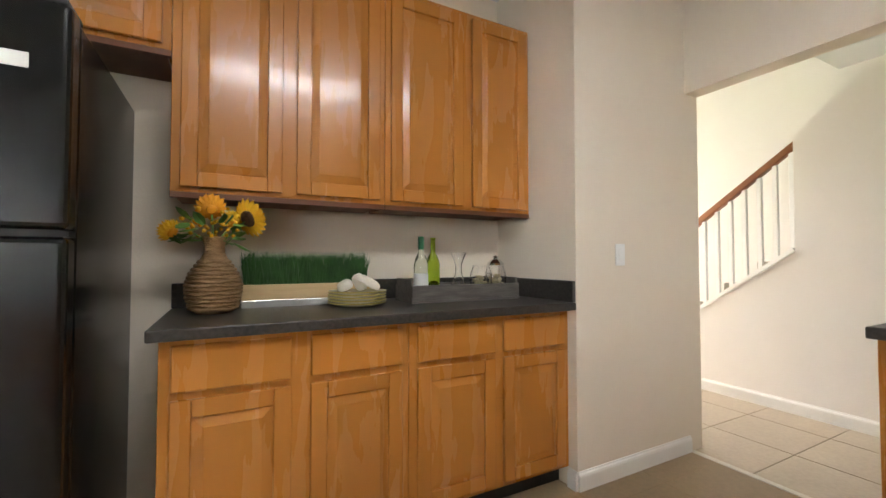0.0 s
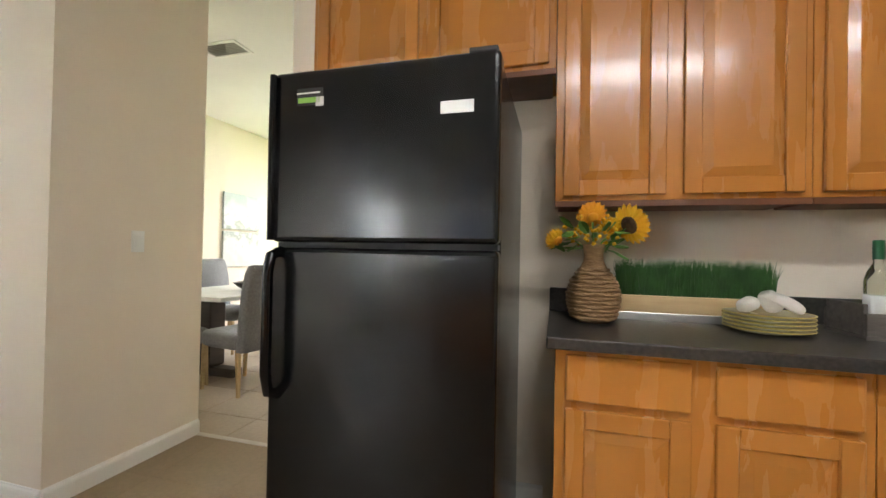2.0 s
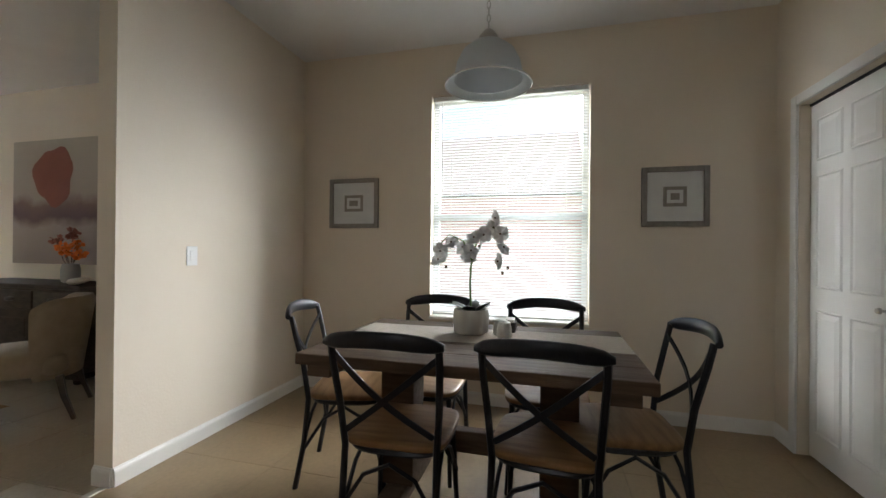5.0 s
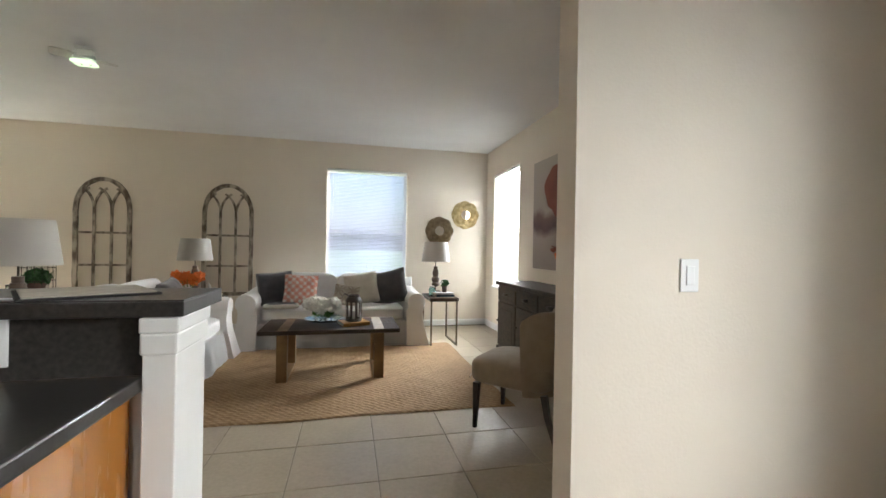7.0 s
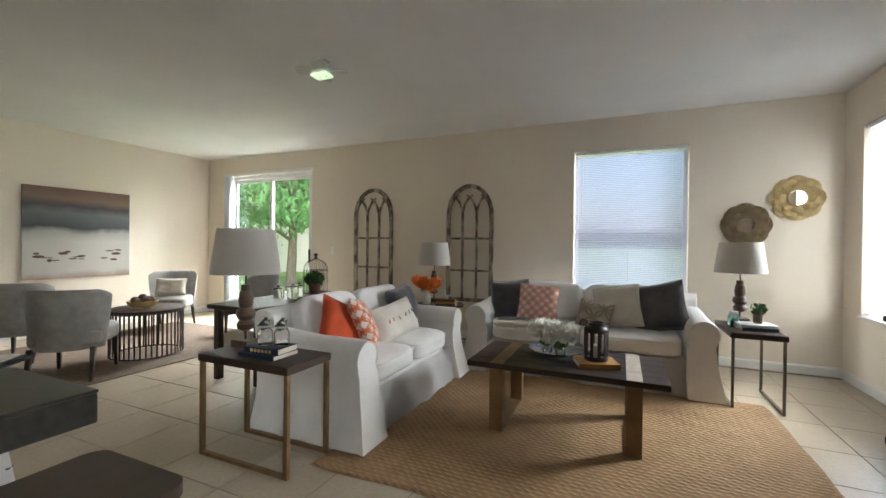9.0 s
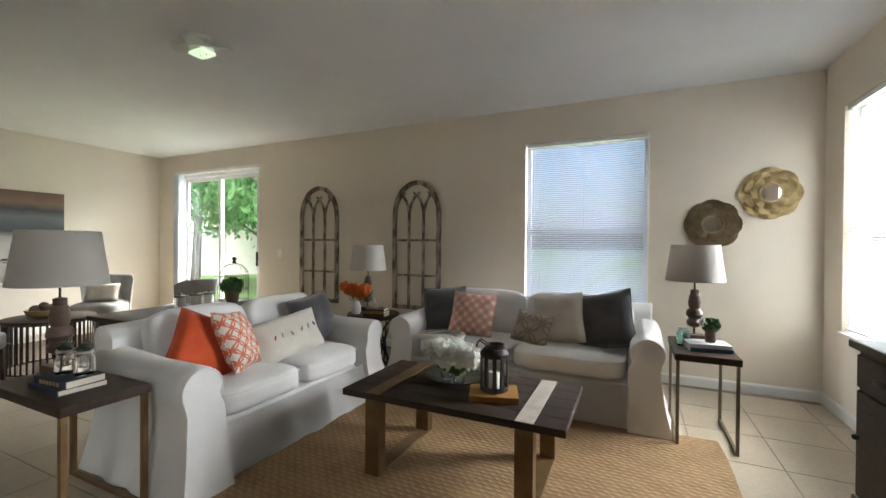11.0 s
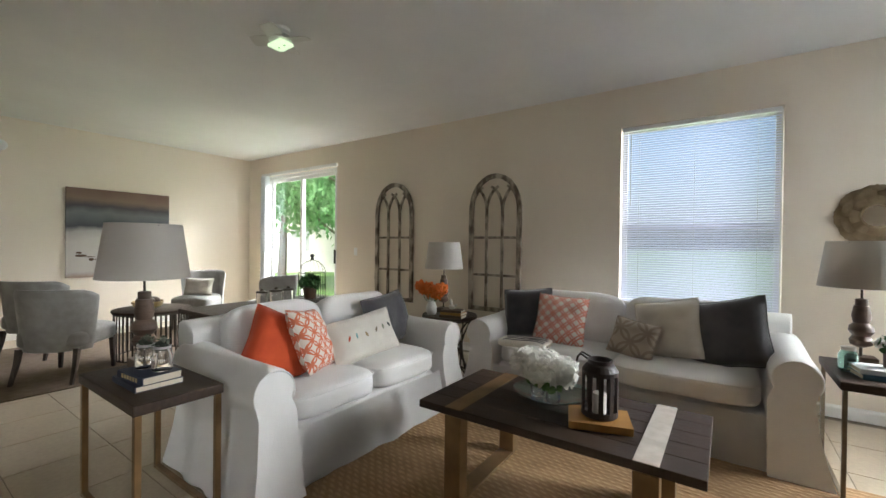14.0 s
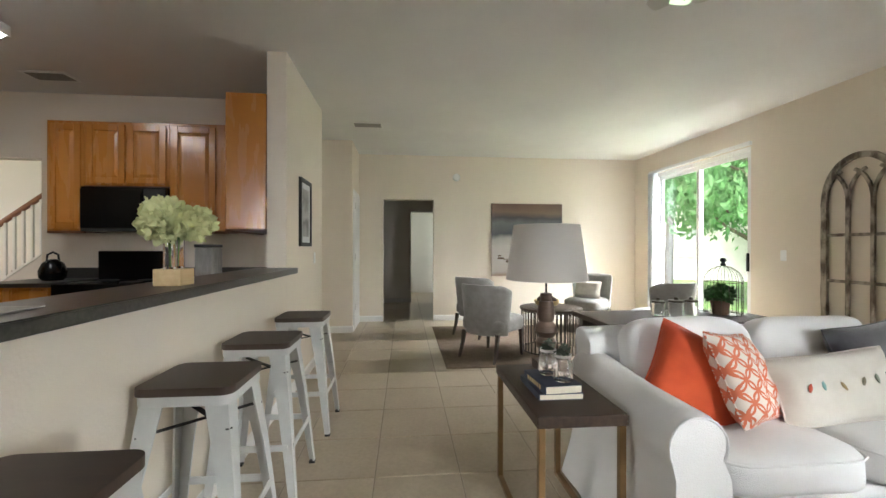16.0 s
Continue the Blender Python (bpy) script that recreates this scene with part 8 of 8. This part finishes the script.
for sx in (-1, 1):
    for sy in (-1, 1):
        bm = bmesh.new()
        rings = []
        for z, o, w in ((0.70, 0.142, 0.075), (0.45, 0.172, 0.055), (0.015, 0.212, 0.032)):
            t = 0.008
            rings.append([(sx * o, sy * o, z), (sx * (o - w), sy * o, z), (sx * (o - w), sy * (o - t), z), (sx * (o - t), sy * (o - t), z), (sx * (o - t), sy * (o - w), z), (sx * o, sy * (o - w), z)])
        ring_faces(bm, rings)
        lg = part("leg", bm, M["white_metal"], stool)
        part("rubber_foot", boxed(min(sx * 0.214, sx * 0.182), max(sx * 0.214, sx * 0.182), min(sy * 0.214, sy * 0.182), max(sy * 0.214, sy * 0.182), 0.0, 0.0145, 0.002, 1), M["black_matt"], lg)
o = 0.187
for p, r in (((-o, -o, 0.27), (o, -o, 0.27)), ((-o, o, 0.27), (o, o, 0.27)), ((-o, -o, 0.27), (-o, o, 0.27)), ((o, -o, 0.27), (o, o, 0.27))):
    bm = bmesh.new()
    d = (Vector(r) - Vector(p)).normalized() * 0.02
    bar(bm, Vector(p) + d, Vector(r) - d, 0.006, 0.03)
    part("foot_rail", bm, M["white_metal"], stool)
for p, r in (((-0.15, -0.15, 0.62), (0.15, 0.15, 0.62)), ((-0.15, 0.15, 0.60), (0.15, -0.15, 0.60))):
    bm = bmesh.new()
    bar(bm, p, r, 0.02, 0.004)
    part("cross_brace", bm, M["black_matt"], stool)
for x, y in ((0.90, 3.42), (-0.455, 3.435), (-1.18, 3.46)):
    copy_thing(stool, pose(x, y, 0))

M["brochure"] = material("printed_paper", (0.62, 0.58, 0.50), (0.42, 0.38, 0.32), 0.45, scale=18, mix=0.5, stretch=(1, 5, 1))
# flowers on the bar
hy = thing("flower_vase", "clear vase of pale green hydrangeas in a wooden block", "vase", (-0.08, 3.19, 1.0665))
part("wood_block", boxed(-0.055, 0.055, -0.055, 0.055, 0, 0.07, 0.004), M["pale_wood"], hy, "pale wooden block base")
for dx in (-0.028, 0.028):
    bm = bmesh.new()
    lathe(bm, [(0.024, 0.0702), (0.026, 0.075), (0.026, 0.19), (0.023, 0.19), (0.023, 0.08), (0.003, 0.078)], 16, (dx, 0, 0))
    smooth(part("glass_tube", bm, M["glass"], hy))
    bm = bmesh.new()
    tube(bm, [(dx, 0, 0.082), (dx * 1.3, 0, 0.26)], 0.005, 6)
    part("stem", bm, M["green"], hy)
for k, (dx, dy, dz) in enumerate(((-0.085, 0.02, 0.275), (0.0, -0.03, 0.30), (0.085, 0.02, 0.28), (-0.035, 0.05, 0.26), (0.045, -0.02, 0.25), (-0.07, -0.05, 0.24))):
    bunch(hy, 90, (dx * 1.25, dy * 1.25, dz), (0.066, 0.066, 0.052), M["green_hyd"], 0.034, 160 + k)
bk = thing("place_mat", "pale folded brochure on a thin dark board on the bar", "brochure", (0.965, 3.15, 1.0662), 0)
part("board", boxed(-0.135, 0.145, -0.135, 0.135, 0, 0.006, 0.002, 1), M["black_matt"], bk, "thin dark board")
part("brochure", boxed(-0.125, 0.135, -0.125, 0.125, 0.0062, 0.0095, 0.001, 1), M["brochure"], bk, "pale printed sheet")
bk.matrix_basis = pose(0.975, 3.155, 1.0662, 0, 0, 35)
gc = thing("canister", "tall grey canister on the counter behind the bar", "canister", (-1.2, 2.82, 0.8745))
part("body", boxed(-0.075, 0.075, -0.06, 0.06, 0, 0.35, 0.012, 3), M["grey_wood"], gc)
part("lid", boxed(-0.077, 0.077, -0.062, 0.062, 0.3505, 0.372, 0.006), M["black_matt"], gc)
dr2 = thing("dish_tray", "white dish tray on the counter behind the bar", "tray", (-2.34, 2.62, 0.9145))
part("tray", boxed(-0.18, 0.18, -0.14, 0.14, 0, 0.06, 0.01), M["plastic"], dr2)

# closet door in the passage
cd = structure(new("closet_door"), "white closet door in the passage corner, closed", "door")
part("leaf", boxed(-5.02, -4.42, 3.401, 3.425, 0.012, 2.02, 0.003), M["trim"], cd)
for z in (0.3, 1.05, 1.8):
    part("hinge", boxed(-4.425, -4.41, 3.4255, 3.432, z, z + 0.09), M["nickel"], cd)
for a, b in ((-5.09, -5.025), (-4.415, -4.35)):
    part("casing", boxed(a, b, 3.401, 3.418, 0.0, 2.085, 0.003), M["trim"], cd)
part("casing", boxed(-5.025, -4.415, 3.401, 3.418, 2.025, 2.085, 0.003), M["trim"], cd)


# ---- floor tiles ----
PITCH, GAP = 0.46, 0.005
TX, TY = 1.836, 4.92


def tile_mesh():
    s = PITCH / 2 - GAP / 2
    bm = bmesh.new()
    ring_faces(bm, [[(-s, -s, -0.006), (s, -s, -0.006), (s, s, -0.006), (-s, s, -0.006)], [(-s, -s, -0.0012), (s, -s, -0.0012), (s, s, -0.0012), (-s, s, -0.0012)], [(-s + 0.0015, -s + 0.0015, 0), (s - 0.0015, -s + 0.0015, 0), (s - 0.0015, s - 0.0015, 0), (-s + 0.0015, s - 0.0015, 0)]])
    return bm


floor_ob = bpy.data.objects["floor"]
first = part("tile", tile_mesh(), M["tile"], floor_ob)
tile_data = first.data
KITCHEN = (KX - 0.003, NOOK, -1.212, 3.09)     # tan vinyl squares lie here, ceramic elsewhere


def in_kitchen(x, y, grow=0.0):
    return KITCHEN[0] - grow < x < KITCHEN[1] + grow and KITCHEN[2] - grow < y < KITCHEN[3] + grow


cells = []
for i in range(-26, 6):
    for j in range(-23, 9):
        x, y = TX + (i + 0.5) * PITCH, TY + (j + 0.5) * PITCH
        if -9.6 < x < 4.1 and -5.1 < y < 8.35 and not in_kitchen(x, y, -PITCH / 2):
            cells.append((x, y))
near = [c for c in cells if -1.9 < c[0] < 3.85 and 2.8 < c[1] < 8.2]
near.sort(key=lambda c: abs(c[0] - 1.2) + 0.8 * abs(c[1] - 4.6))
near = near[:200]
chosen = set(near)
first.location = (*near[0], 0)
for c in near[1:]:
    ob = new("tile", tile_data)
    ob.parent = floor_ob
    ob.location = (*c, 0)
src = [tuple(v.co) for v in tile_data.vertices]
pol = [tuple(p.vertices) for p in tile_data.polygons]
verts, faces = [], []
for c in cells:
    if c not in chosen:
        n = len(verts)
        verts += [(c[0] + a, c[1] + b, d) for a, b, d in src]
        faces += [tuple(n + k for k in p) for p in pol]
me = bpy.data.meshes.new("tiles")
me.from_pydata(verts, [], faces)
me.materials.append(M["tile"])
rest = new("tiles", me)
rest.parent = floor_ob
tagged(rest, "beige ceramic floor tiles further off", "", "", "stuff")

# tan vinyl squares of the kitchen and nook, laid a little proud, with hairline joints
vinyl = structure(part("floor_kitchen", boxed(*KITCHEN, -0.0039, 0.0008), M["vinyl_joint"]), "tan mottled vinyl floor of the kitchen and nook", "floor")
VP = 0.457
nx_, ny_ = math.ceil((KITCHEN[1] - KITCHEN[0]) / VP), math.ceil((KITCHEN[3] - KITCHEN[2]) / VP)
shared = {}
for i in range(nx_):
    for j in range(ny_):
        x0, y0 = KITCHEN[0] + i * VP, KITCHEN[2] + j * VP
        w, d = min(VP, KITCHEN[1] - x0) - 0.0012, min(VP, KITCHEN[3] - y0) - 0.0012
        key = (round(w, 3), round(d, 3))
        if key not in shared:
            ob = part("vinyl_square", boxed(0, w, 0, d, 0.0009, 0.003, 0.0006, 1), M["vinyl"], vinyl)
            shared[key] = ob.data
        else:
            ob = new("vinyl_square", shared[key])
            ob.parent = vinyl
        ob.location = (x0 + 0.0006, y0 + 0.0006, 0)
for x0, x1, y0, y1 in ((KX - 0.03, KX + 0.008, -0.444, 0.519), (1.092, 2.028, -1.232, -1.194), (1.262, 2.373, 3.075, 3.115)):
    structure(part("threshold_strip", boxed(x0, x1, y0, y1, 0.0005, 0.007, 0.0025, 2), M["trim_strip"]), "thin pale metal strip where two floors meet", "threshold")
